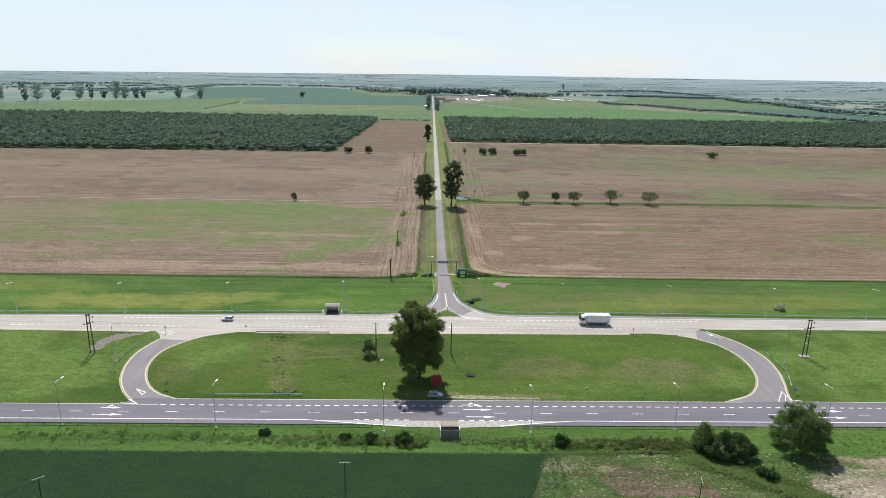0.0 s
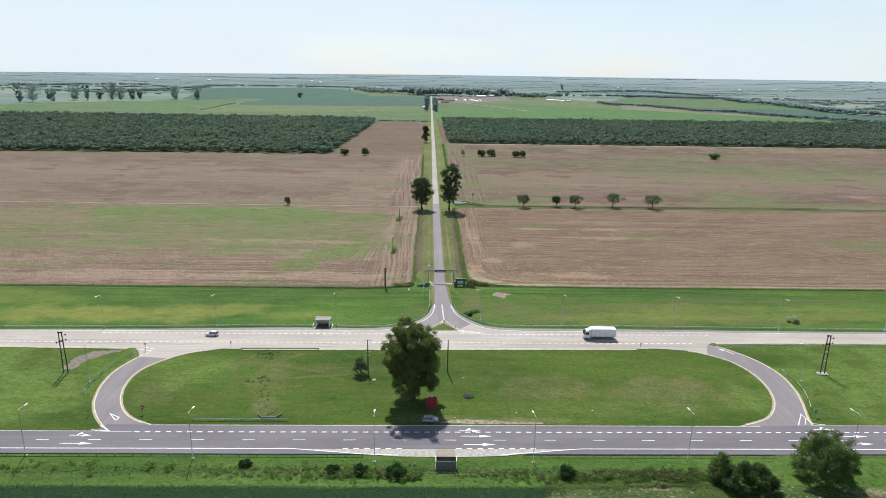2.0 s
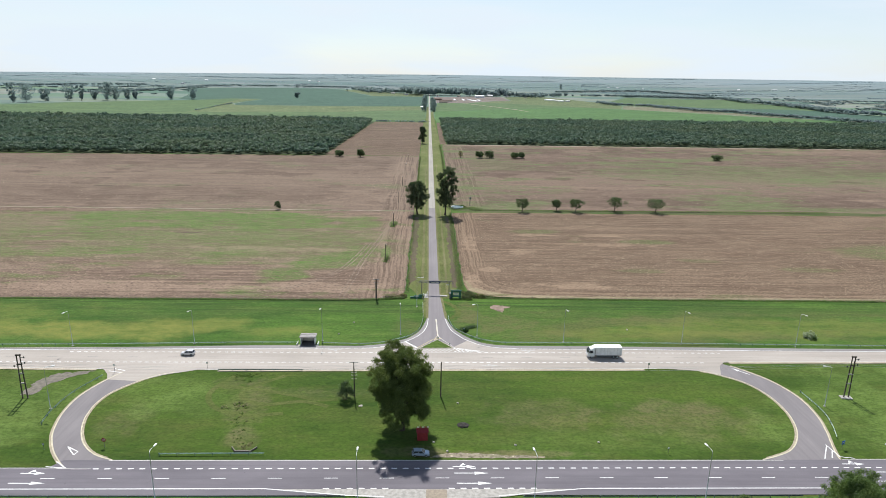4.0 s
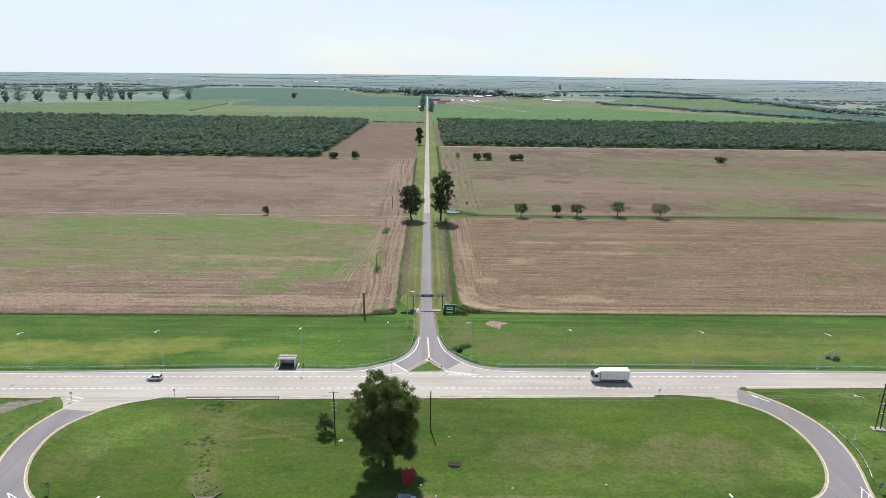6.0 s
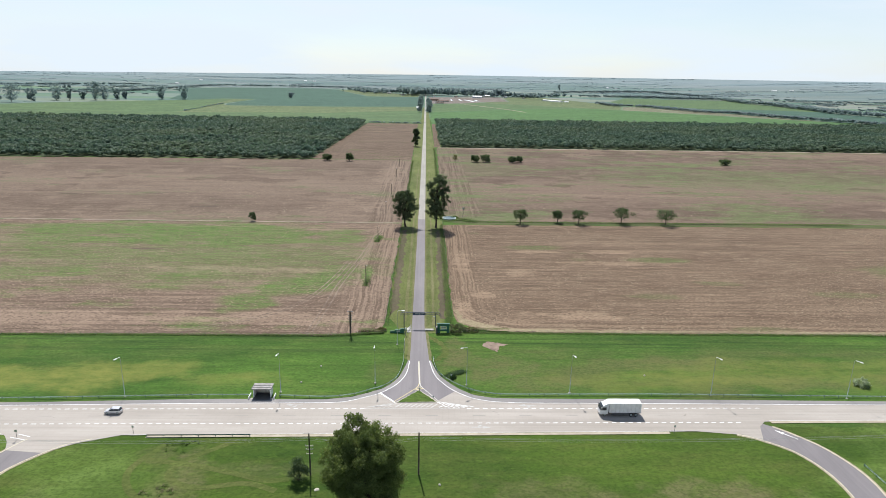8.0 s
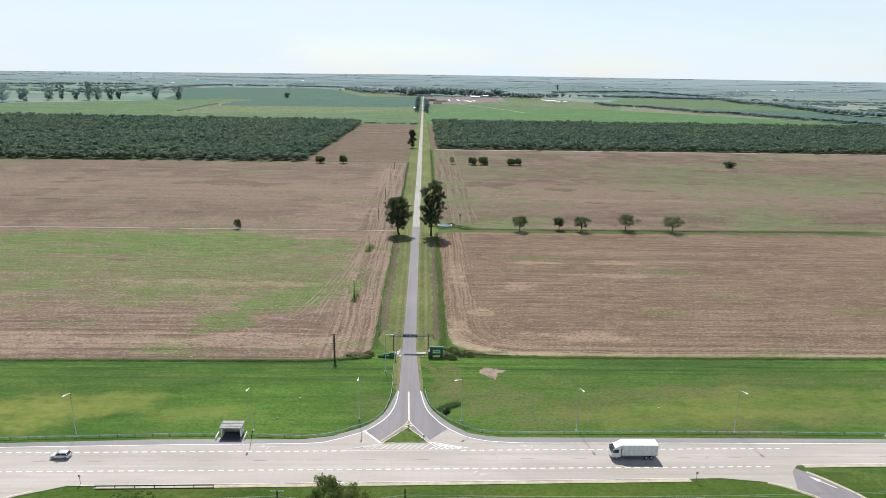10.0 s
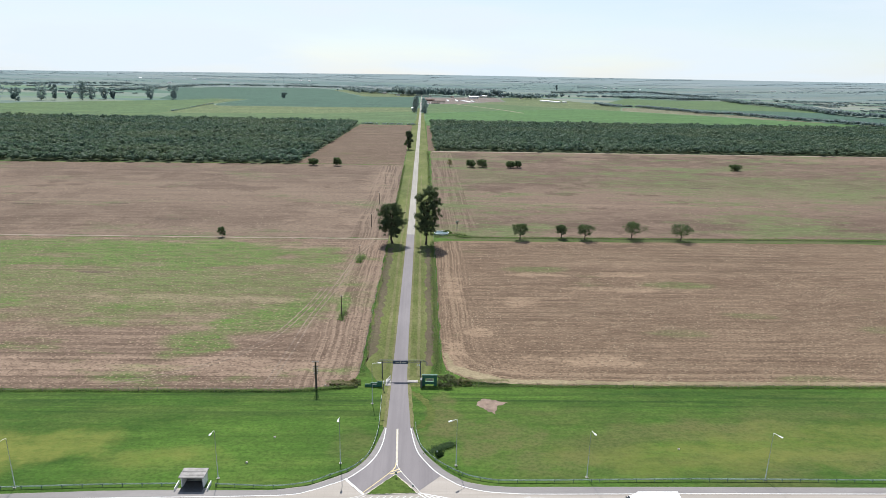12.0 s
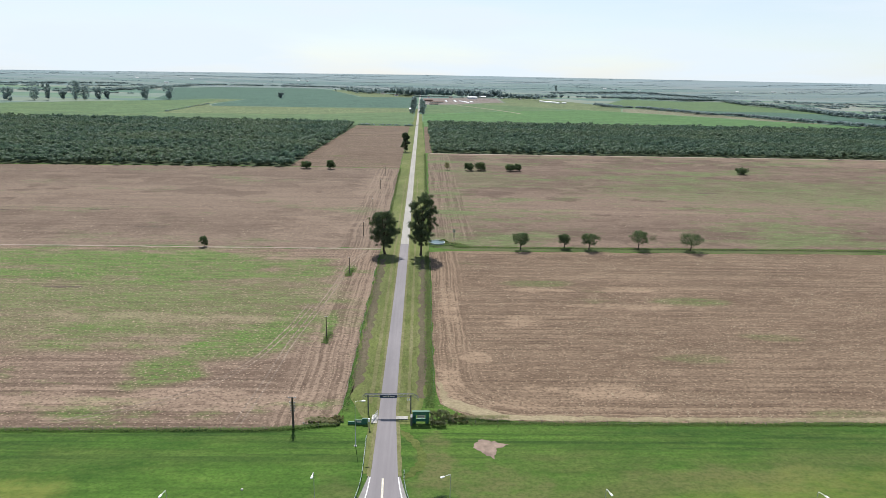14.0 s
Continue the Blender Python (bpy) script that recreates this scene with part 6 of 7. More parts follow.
# ---- street furniture ----
def street_lamp(at, turn, height=11.6, label="tall slender pale street lamp with one arm", arm=2.6, group="highway lamps"):
    """A column with a raised arm along +x and one lamp head."""
    top = thing("street_lamp", label, "street lamp", at, turn, group)
    bm = bmesh.new()
    tube(bm, [(0, 0, 0), (0, 0, height * 0.45), (0, 0, height * 0.46), (0, 0, height - 0.4)], [0.10, 0.08, 0.06, 0.05], 8)
    part("column", bm, GALV, top)
    bm = bmesh.new()
    tube(bm, [(0, 0, height - 0.6), (0.05, 0, height - 0.2), (0.4, 0, height - 0.02), (arm * 0.6, 0, height + 0.10)], [0.06, 0.055, 0.05, 0.045], 6)
    part("arm", bm, LAMP_WHITE, top)
    bm = bmesh.new()
    m = pose(arm * 0.58, 0, height + 0.09, 0, -5, 0)
    cube(bm, 0, 0.9, -0.18, 0.18, -0.07, 0.09, 0.05, m)
    head = part("lamp_head", bm, LAMP_WHITE, top, "white lamp head")
    bm = bmesh.new()
    cube(bm, 0.3, 0.82, -0.13, 0.13, -0.115, -0.075, 0.0, m)
    part("lens", bm, PORCELAIN, head)
    bm = bmesh.new()
    cube(bm, -0.3, 0.3, -0.3, 0.3, -0.2, 0.12, 0.03)
    part("footing", bm, CONCRETE, top)
    return top


first = street_lamp((41.6, 221.4, 0), -80)
for x, y, a in ((-151.4, 213.9, -100), (-114.6, 215.7, -100), (-77.5, 217.9, -100), (-37.3, 221.0, -95), (-12.2, 226.4, -90), (13.4, 225.6, 215), (80.6, 220.6, -76), (118.0, 219.2, -72), (155.6, 218.9, -68), (193, 219, -66), (-188, 212.5, -100)):
    copy_thing(first, pose(x, y, 0, 0, 0, a))
for x, y, a in ((-95.8, 142.0, 70), (-58.2, 141.2, 78), (-17.2, 140.2, 90), (18.8, 140.2, 101), (55.0, 142.0, 106), (93.4, 142.2, 113), (-133, 141.6, 66)):
    copy_thing(first, pose(x, y, 0, 0, 0, a))
copy_thing(first, pose(-7.2, 252.6, 0, 0, 0, -5))
copy_thing(first, pose(-99.6, 177.2, 0, 0, 0, 20))
copy_thing(first, pose(104.0, 180.6, 0, 0, 0, 175))


RAIL_GREEN = plain("greenish galvanised rail", (0.66, 0.74, 0.69), 0.5, 0.0, wear=0.2)


def guard_rail(points, name_label, material=RAIL_GREEN, gap=4.0, height=0.72, smooth=False):
    """A W-shaped beam on posts along a line."""
    line = curve_through(points, 6) if smooth else [Vector(p) for p in points]
    top = thing("guard_rail", name_label, "guard rail", (line[0].x, line[0].y, 0), group="roadside guard rails")
    o = line[0]
    bm = bmesh.new()
    shape = [(0.0, 0.31), (0.09, 0.25), (0.09, 0.20), (0.0, 0.155), (0.09, 0.11), (0.09, 0.06), (0.0, 0.0)]
    rows = []
    for d, z in shape:
        rows.append([bm.verts.new((q.x - o.x, q.y - o.y, height - 0.31 + z)) for q in offset(line, d - 0.04)])
    for a, b in zip(rows, rows[1:]):
        for i in range(len(line) - 1):
            bm.faces.new((a[i], a[i + 1], b[i + 1], b[i]))
    bmesh.ops.solidify(bm, geom=bm.faces[:], thickness=0.05)
    part("beam", bm, material, top)
    bm = bmesh.new()
    cube(bm, -0.06, 0.06, -0.09, 0.09, -0.3, height - 0.02)
    me = mesh_of("post", bm, RAIL_DARK)
    left, i = 0.0, 0
    for a, b in zip(line, line[1:]):
        n = (b - a).length
        while left < n and i < 95:
            q = a.lerp(b, left / n) - o
            share("post", me, top, pose(q.x, q.y, 0, 0, 0, math.degrees(math.atan2((b - a).y, (b - a).x))))
            left, i = left + gap, i + 1
        left -= n
    return top


guard_rail([(-37.0, 218.5), (-24.8, 217.9), (-17.8, 219.3), (-13.2, 222.0), (-9.7, 224.2), (-6.8, 228.2), (-5.5, 232.9), (-4.8, 239.3), (-4.8, 247), (-5.0, 256.0)], "galvanised guard rail curving into the lane", smooth=True)
guard_rail([(-300, 212.9), (-157, 214.6), (-99, 216.5), (-59, 218.4), (-45.2, 218.6)], "long galvanised guard rail beside the concrete highway")
guard_rail([(4.3, 242.5), (4.5, 238.4), (5.6, 232.9), (8.3, 228.2), (12.0, 224.2), (15.7, 221.6), (19.4, 220.3), (24.3, 219.7), (44, 219.9)], "galvanised guard rail curving out of the lane", smooth=True)
guard_rail([(44, 219.9), (64.8, 220.2), (126, 219.6), (161, 219.4), (330, 219.6)], "long galvanised guard rail beside the concrete highway")
guard_rail([(-300, 140.7), (-110, 141.9), (-20, 142.1)], "long dark weathered guard rail beside the asphalt highway", RAIL_DARK)
guard_rail([(17, 142.2), (40, 142.3), (76, 142.6)], "dark weathered guard rail beside the asphalt highway", RAIL_DARK)
guard_rail([(79.5, 142.7), (109, 143.0)], "dark weathered guard rail beside the asphalt highway", RAIL_DARK)
guard_rail([(-63.8, 156.9), (-40.3, 157.3)], "pale green guard rail across a drain", RAIL_PALE)
guard_rail([(-63.8, 198.9), (-39.6, 199.3)], "dark weathered guard rail across a drain", RAIL_DARK)
guard_rail([(-97.5, 169.7), (-98.5, 175.9), (-98.2, 185), (-95.2, 195)], "pale green guard rail round the turning lane", RAIL_PALE, smooth=True)
guard_rail([(101.6, 188.0), (101.5, 177.5), (99.8, 170.8), (97.4, 164.9)], "pale green guard rail round the turning lane", RAIL_PALE, smooth=True)


def sign(name, label, at, face, material, back=0.0, size=0.75, height=2.2, turn=0.0):
    """A road sign on a post, its face to -y."""
    top = thing(name, label, "road sign", at, turn)
    bm = bmesh.new()
    tube(bm, [(0, 0, -0.2), (0, 0, height)], 0.045, 6)
    part("post", bm, STEEL_DARK, top)
    bm = bmesh.new()
    n = 8 if face == "octagon" else 4
    k = size / 2 / math.cos(math.pi / n)
    ring = [(k * math.cos(2 * math.pi * (i + 0.5) / n), k * math.sin(2 * math.pi * (i + 0.5) / n)) for i in range(n)]
    a = [bm.verts.new((x, -0.07, height - size / 2 + z)) for x, z in ring]
    b = [bm.verts.new((x, -0.045, height - size / 2 + z)) for x, z in ring]
    bm.faces.new(a), bm.faces.new(b[::-1])
    for i in range(n):
        bm.faces.new((a[i], b[i], b[(i + 1) % n], a[(i + 1) % n]))
    plate = part("plate", bm, material, top)
    bm = bmesh.new()
    cube(bm, -size * 0.34, size * 0.34, -0.078, -0.072, height - size * 0.60, height - size * 0.42)
    part("bar", bm, WHITE, plate, "white bar")
    return top


sign("stop_sign", "red octagonal stop sign on a dark post", (-77.6, 160.2, 0), "octagon", RED, size=0.95, height=2.4)
sign("direction_sign", "small blue square sign on a post", (95.9, 160.6, 0), "square", BLUE, size=0.95, height=2.2, turn=20)
sign("marker_sign", "grey sign plate seen from behind", (-93.0, 197.6, 0), "square", GALV, size=0.6, height=2.6)
sign("marker_sign", "grey sign plate seen from behind", (-67.5, 200.3, 0), "square", GALV, size=0.5, height=2.2)
sign("marker_sign", "grey sign plate seen from behind", (63.0, 201.2, 0), "square", GALV, size=0.5, height=2.4)
sign("marker_sign", "small grey marker plate beside the loop", (-90.6, 158.9, 0), "square", RAIL_DARK, size=0.5, height=1.8)
sign("marker_sign", "small grey marker on the island", (0.3, 221.2, 0.2), "square", RAIL_DARK, size=0.5, height=1.3)
sign("marker_sign", "small grey marker plate on the median", (53.2, 158.5, 0), "square", GALV, size=0.4, height=1.6)
sign("marker_sign", "small grey marker on the island", (4.0, 217.2, 0.2), "square", RAIL_DARK, size=0.4, height=1.0)
sign("marker_sign", "dark marker plate at the rail", (9.3, 229.2, 0), "square", RAIL_DARK, size=0.5, height=1.5)

# ---- power lines ----
def power_pole(at, height, label, arms=((0.0, 2.4),), turn=0.0, group="timber power poles", girth=1.0, arm_mat=CONCRETE):
    top = thing("power_pole", label, "power pole", at, turn, group)
    bm = bmesh.new()
    tube(bm, [(0, 0, -0.3), (0, 0, height)], [0.19 * girth, 0.13 * girth], 8)
    part("pole", bm, WOOD_POLE, top)
    for down, wide in arms:
        bm = bmesh.new()
        cube(bm, -wide / 2, wide / 2, -0.08, 0.08, height - down - 0.06 - 0.11 * girth, height - down - 0.06, 0.01)
        arm = part("crossarm", bm, arm_mat, top)
        for x in (-wide / 2 + 0.12, 0.0, wide / 2 - 0.12):
            bm = bmesh.new()
            tube(bm, [(x, 0, height - down - 0.06), (x, 0, height - down + 0.05), (x, 0, height - down + 0.16)], [0.04, 0.075, 0.03], 6)
            part("insulator", bm, PORCELAIN, arm)
    return top


power_pole((-22.8, 184.4, 0), 10.2, "dark timber power pole with several crossarms", ((0.0, 2.4), (2.9, 1.7), (3.7, 1.6), (4.8, 1.4)))
power_pole((0.5, 184.7, 0), 10.3, "bare dark timber power pole on the median", ())
power_pole((-23.0, 260.2, 0), 8.3, "dark timber power pole at the field fence with stacked crossarms", ((0.0, 2.0), (1.3, 1.5), (2.0, 1.3), (2.7, 1.2), (3.4, 1.1)), girth=1.7, arm_mat=STEEL_DARK)
first = power_pole((-22.9, 314.4, 0), 7.4, "thin dark timber pole in the stubble", ((0.0, 0.9),), group="poles across the stubble")
for y in (381.6, 448, 513.2, 587.5, 650):
    copy_thing(first, pose(-22.9, y, 0))
first = power_pole((-23.1, 114.2, 0), 9.0, "grey pole with a pale crossarm in the crop", ((0.0, 2.2),), group="poles in the crop", girth=0.62)
copy_thing(first, pose(-80.4, 108.6, 0, 0, 0, 40))
copy_thing(first, pose(47.2, 109.2, 0, 0, 0, 75))


def pylon(at, turn, label, footing):
    """Two timber legs braced by short struts, with insulators on one side."""
    top = thing("braced_pylon", label, "pylon", at, turn, "braced power pylons")
    for x in (-0.62, 0.62):
        bm = bmesh.new()
        tube(bm, [(x, 0, -0.3), (x * 0.62, 0, 12.6)], [0.19, 0.14], 8)
        part("leg", bm, WOOD_POLE, top)
    for z in (4.2, 7.0, 9.6, 12.2):
        bm = bmesh.new()
        cube(bm, -0.66, 0.66, -0.14, 0.14, z, z + 0.34, 0.02)
        part("strut", bm, CONCRETE if z < 9 else WOOD_POLE, top, "pale strut" if z < 9 else "")
    for z, s in ((10.0, 1), (11.6, 1), (9.3, -1)):
        bm = bmesh.new()
        tube(bm, [(0.4 * s, 0, z), (1.3 * s, 0, z + 0.1)], 0.06, 6)
        arm = part("bracket", bm, STEEL_DARK, top)
        bm = bmesh.new()
        tube(bm, [(1.3 * s, 0, z - 0.2), (1.3 * s, 0, z), (1.3 * s, 0, z + 0.4)], [0.10, 0.20, 0.08], 7)
        part("insulator", bm, STEEL_DARK, arm)
    if footing:
        bm = bmesh.new()
        cube(bm, -1.5, 1.5, -0.9, 0.9, -0.2, 0.28, 0.08)
        part("footing", bm, CONCRETE, top, "white concrete footing")
    return top


pylon((-109.2, 182.6, 0), 8, "two-legged braced timber pylon on the grass", False)
pylon((112.9, 185.3, 0), -6, "two-legged braced timber pylon on a concrete footing", True)


CABLE = plain("weathered cable", (0.42, 0.43, 0.40), 0.9, wear=0.2)


def wires(label, ends, heights, spread, sag, turn=0.0):
    """Thin cables between poles, one part each."""
    top = thing("power_cables", label, "cable")
    for k in spread:
        bm = bmesh.new()
        for (a, za), (b, zb) in zip(zip(ends, heights), zip(ends[1:], heights[1:])):
            w = (Vector(b) - Vector(a)).normalized()
            side = Vector((-w.y, w.x)) * k[0]
            pts = [(*(Vector(a).lerp(Vector(b), t) + side), za + (zb - za) * t + k[1] - sag * 4 * t * (1 - t)) for t in (i / 12 for i in range(13))]
            tube(bm, pts, 0.02, 4)
        part("cable", bm, CABLE, top)


wires("thin slack power cables over the median", [(-230, 182), (-109.2, 182.6), (-22.8, 184.4), (0.5, 184.7), (112.9, 185.3), (240, 186)], [11, 11, 9.9, 9.9, 11, 11], ((-0.9, -0.1), (0.0, -0.9), (0.9, -1.9)), 1.0)


POST_GREY = plain("weathered fence post", (0.19, 0.175, 0.145), 0.9, wear=0.35)


def fence(points, label, gap):
    top = thing("wire_fence", label, "fence")
    line = [Vector(p) for p in points]
    bm = bmesh.new()
    cube(bm, -0.035, 0.035, -0.035, 0.035, -0.2, 1.2)
    me = mesh_of("post", bm, POST_GREY)
    rnd = random.Random(5)
    for a, b in zip(line, line[1:]):
        n = int((b - a).length / gap)
        for i in range(n):
            q = a.lerp(b, i / n)
            share("post", me, top, pose(q.x, q.y, 0, rnd.uniform(-4, 4), rnd.uniform(-4, 4), 0))
    for z in (0.5, 0.9, 1.25):
        bm = bmesh.new()
        tube(bm, [(p.x, p.y, z) for p in line], 0.008, 3)
        part("wire", bm, STEEL_DARK, top)


fence([(-240, 257.2), (-30, 258.8), (-10.5, 261.2)], "old wire fence with thin dark posts at the field edge", 5.0)
fence([(10.4, 262.6), (60, 262.0), (240, 262.4)], "old wire fence with thin dark posts at the field edge", 5.0)
fence([(-130, 133.6), (-2, 135.0), (54, 134.4)], "old wire fence with thin dark posts along the crop", 6.0)
fence([(-12.2, 268), (-12.2, 690)], "old wire fence with thin dark posts beside the lane", 8.0)
fence([(11.4, 276), (11.4, 800)], "old wire fence with thin dark posts beside the lane", 8.0)

# ---- shelters, gate, shrine ----
def shelter_far():
    top = thing("bus_shelter", "small pale concrete bus shelter with a flat grey roof", "bus shelter", (-41.5, 218.9, 0))
    bm = bmesh.new()
    cube(bm, -2.3, 2.3, 1.35, 1.55, 0, 2.55)
    part("back_wall", bm, CREAM, top)
    for x in (-2.3, 2.08):
        bm = bmesh.new()
        cube(bm, x, x + 0.22, -1.1, 1.35, 0, 2.5, 0.02)
        part("side_wall", bm, WHITE, top)
    bm = bmesh.new()
    cube(bm, -2.6, 2.6, -1.5, 1.8, 2.55, 2.78, 0.03)
    part("roof", bm, GREY_ROOF, top, "flat weathered grey roof slab")
    for y in (-0.7, 0.4):
        bm = bmesh.new()
        tube(bm, [(-2.5, y, 2.83), (2.5, y, 2.83)], 0.05, 6)
        part("roof_rib", bm, GREY_ROOF, top)
    bm = bmesh.new()
    cube(bm, -1.9, 1.9, 0.8, 1.25, 0.38, 0.48, 0.02)
    part("bench", bm, CONCRETE, top)
    # slab reaches forward and is dark to stand in for the shelter's shadow
    bm = bmesh.new()
    cube(bm, -2.3, 2.3, -2.6, 1.6, -0.1, 0.14, 0.03)
    part("floor_slab", bm, STEEL_DARK, top, "floor slab darkened with the shelter's shadow")
    for x in (-3.4, 3.2):
        bm = bmesh.new()
        cube(bm, x, x + 0.2, -2.2, 0.4, 0, 0.75, 0.03)
        part("kerb_wall", bm, WHITE, top)


def shelter_near():
    top = thing("bus_shelter", "small bus shelter with a dark curved roof and white ends", "bus shelter", (-1.1, 138.0, 0))
    bm = bmesh.new()
    arc = [(0.85 * math.sin(a), 2.1 + 0.5 * math.cos(a)) for a in (radians(d) for d in range(-80, 81, 16))]
    lo = [bm.verts.new((-2.2, y, z)) for y, z in arc]
    hi = [bm.verts.new((2.2, y, z)) for y, z in arc]
    for i in range(len(arc) - 1):
        bm.faces.new((lo[i], hi[i], hi[i + 1], lo[i + 1])).smooth = True
    bmesh.ops.solidify(bm, geom=bm.faces[:], thickness=0.07)
    part("roof", bm, plain("grey sheet roof", (0.30, 0.305, 0.32), 0.35, 0.3, wear=0.2), top, "dark grey curved sheet roof")
    for x in (-2.35, 2.2):
        bm = bmesh.new()
        cube(bm, x, x + 0.16, -0.85, 0.8, 0, 2.4, 0.03)
        part("end_wall", bm, WHITE, top)
    bm = bmesh.new()
    cube(bm, -2.2, 2.2, -0.83, -0.77, 0.25, 2.1)
    part("back_panel", bm, plain("smoked panel", (0.16, 0.165, 0.18), 0.25, 0.2, wear=0.2), top, "dark smoked back panel")
    bm = bmesh.new()
    cube(bm, -2.2, 2.2, -0.88, -0.72, 0.0, 0.25, 0.02)
    part("plinth", bm, CONCRETE, top)
    bm = bmesh.new()
    cube(bm, -1.8, 1.8, -0.6, -0.2, 0.40, 0.48, 0.02)
    part("bench", bm, CONCRETE, top)
    bm = bmesh.new()
    cube(bm, -2.4, 2.4, -1.0, 1.0, -0.1, 0.10, 0.02)
    part("floor_slab", bm, CONCRETE, top)


def gantry():
    top = thing("gate_gantry", "dark lattice gantry with a navy sign over the lane", "gantry", (-0.2, 267.3, 0))
    for x in (-5.3, 5.5):
        bm = bmesh.new()
        cube(bm, x - 0.15, x + 0.15, -0.15, 0.15, 0, 5.2, 0.02)
        part("post", bm, STEEL_DARK, top)
    for z, y in ((4.65, 0.0), (5.35, 0.32), (5.35, -0.32)):
        bm = bmesh.new()
        tube(bm, [(-6.7, y * 0.3, z - 0.75), (-6.1, y, z), (6.2, y, z), (6.9, y * 0.6, z - 0.35), (7.5, y * 0.3, z - 1.0)], 0.07, 6)
        part("chord", bm, STEEL_DARK, top)
    bm = bmesh.new()
    tube(bm, [(0, 0, 0), (0.51, 0.32, 0.70)], 0.045, 5)
    tube(bm, [(0.51, -0.32, 0.70), (1.02, 0, 0)], 0.045, 5)
    tube(bm, [(0.51, 0.32, 0.70), (0.51, -0.32, 0.70)], 0.04, 5)
    me = mesh_of("brace", bm, STEEL_DARK)
    for i in range(12):
        share("brace", me, top, pose(-6.1 + 1.025 * i, 0, 4.65))
    bm = bmesh.new()
    cube(bm, -2.35, 2.0, -0.45, -0.36, 4.5, 5.5, 0.02)
    board = part("sign_board", bm, NAVY, top, "navy sign board")
    bm = bmesh.new()
    cube(bm, -1.6, -0.6, -0.464, -0.452, 4.88, 5.10)
    cube(bm, -0.35, 0.05, -0.464, -0.452, 4.80, 5.20)
    cube(bm, 0.3, 1.5, -0.464, -0.452, 4.88, 5.10)
    part("lettering", bm, PORCELAIN, board, "pale writing bars")
    for x in (4.5, 5.0):
        bm = bmesh.new()
        cube(bm, x, x + 0.3, -0.55, -0.2, 3.9, 4.25, 0.04)
        part("floodlight", bm, LAMP_WHITE, top)


def green_wall(x0, x1, y, h, steps, opening):
    top = thing("entrance_wall", "dark green painted entrance wall with a sign", "entrance wall", (x0, y, 0), group="entrance walls")
    w = x1 - x0
    if opening:
        for name, box in (("wall_panel", (0, 0.9, 0, h)), ("wall_panel", (w - 0.9, w, 0, h)), ("wall_panel", (0.9, w - 0.9, 2.35, h)), ("wall_panel", (0.9, w - 0.9, 0.55, 1.25))):
            bm = bmesh.new()
            cube(bm, box[0], box[1], -0.16, 0.16, box[2], box[3], 0.02)
            part(name, bm, GREEN_WALL, top)
        bm = bmesh.new()
        cube(bm, 1.15, w - 1.0, -0.06, 0.06, 1.45, 2.2, 0.02)
        plate = part("sign_plate", bm, CREAM, top, "pale sign plate")
        bm = bmesh.new()
        cube(bm, 1.35, w - 1.2, -0.075, -0.065, 1.72, 1.92)
        part("lettering", bm, RAIL_DARK, plate)
        bm = bmesh.new()
        cube(bm, -0.12, w + 0.12, -0.30, 0.30, h, h + 0.16, 0.03)
        part("coping", bm, GREEN_WALL, top)
        bm = bmesh.new()
        cube(bm, -0.5, 0.0, -1.2, 0.3, 0, h * 0.72, 0.03)
        part("side_pier", bm, STEEL_DARK, top)
    else:
        for i, (a, b, z) in enumerate(((0, 0.33, 0.75), (0.33, 0.72, 1.2), (0.72, 1.0, 1.65))):
            bm = bmesh.new()
            cube(bm, w * a, w * b, -0.16, 0.16, 0, z, 0.02)
            part("wall_panel", bm, GREEN_WALL, top)
        bm = bmesh.new()
        cube(bm, w * 0.45, w * 0.68, -0.18, -0.165, 0.55, 0.9)
        part("lettering", bm, PORCELAIN, top, "pale writing bar")


def barrier():
    for x0, x1, y0, y1 in ((-4.4, -2.9, 262.3, 266.3), (1.7, 4.6, 264.2, 265.6)):
        bm = bmesh.new()
        cube(bm, x0, x1, y0, y1, -0.1, 0.16, 0.02)
        structure("gate_apron", bm, CONCRETE, "pale concrete apron beside the gate", "pavement")
    gate = thing("gate_leaf", "white tubular gate leaf standing open", "gate", (-4.3, 262.6, 0), 72)
    for z in (0.35, 0.8, 1.25):
        bm = bmesh.new()
        tube(bm, [(0, 0, z), (4.0, 0, z)], 0.05, 6)
        part("rail", bm, WHITE, gate)
    for x in (0.0, 2.0, 4.0):
        bm = bmesh.new()
        tube(bm, [(x, 0, 0.0 if x == 0 else 0.25), (x, 0, 1.35)], 0.05, 6)
        part("upright", bm, WHITE, gate)
    box = thing("gate_post", "dark post with a white box at the gate", "post", (-4.7, 260.0, 0))
    bm = bmesh.new()
    tube(bm, [(0, 0, 0), (0, 0, 2.6)], 0.12, 8)
    part("post", bm, STEEL_DARK, box)
    bm = bmesh.new()
    cube(bm, -0.2, 0.2, -0.2, 0.2, 1.9, 2.7, 0.03)
    part("meter_box", bm, WHITE, box)


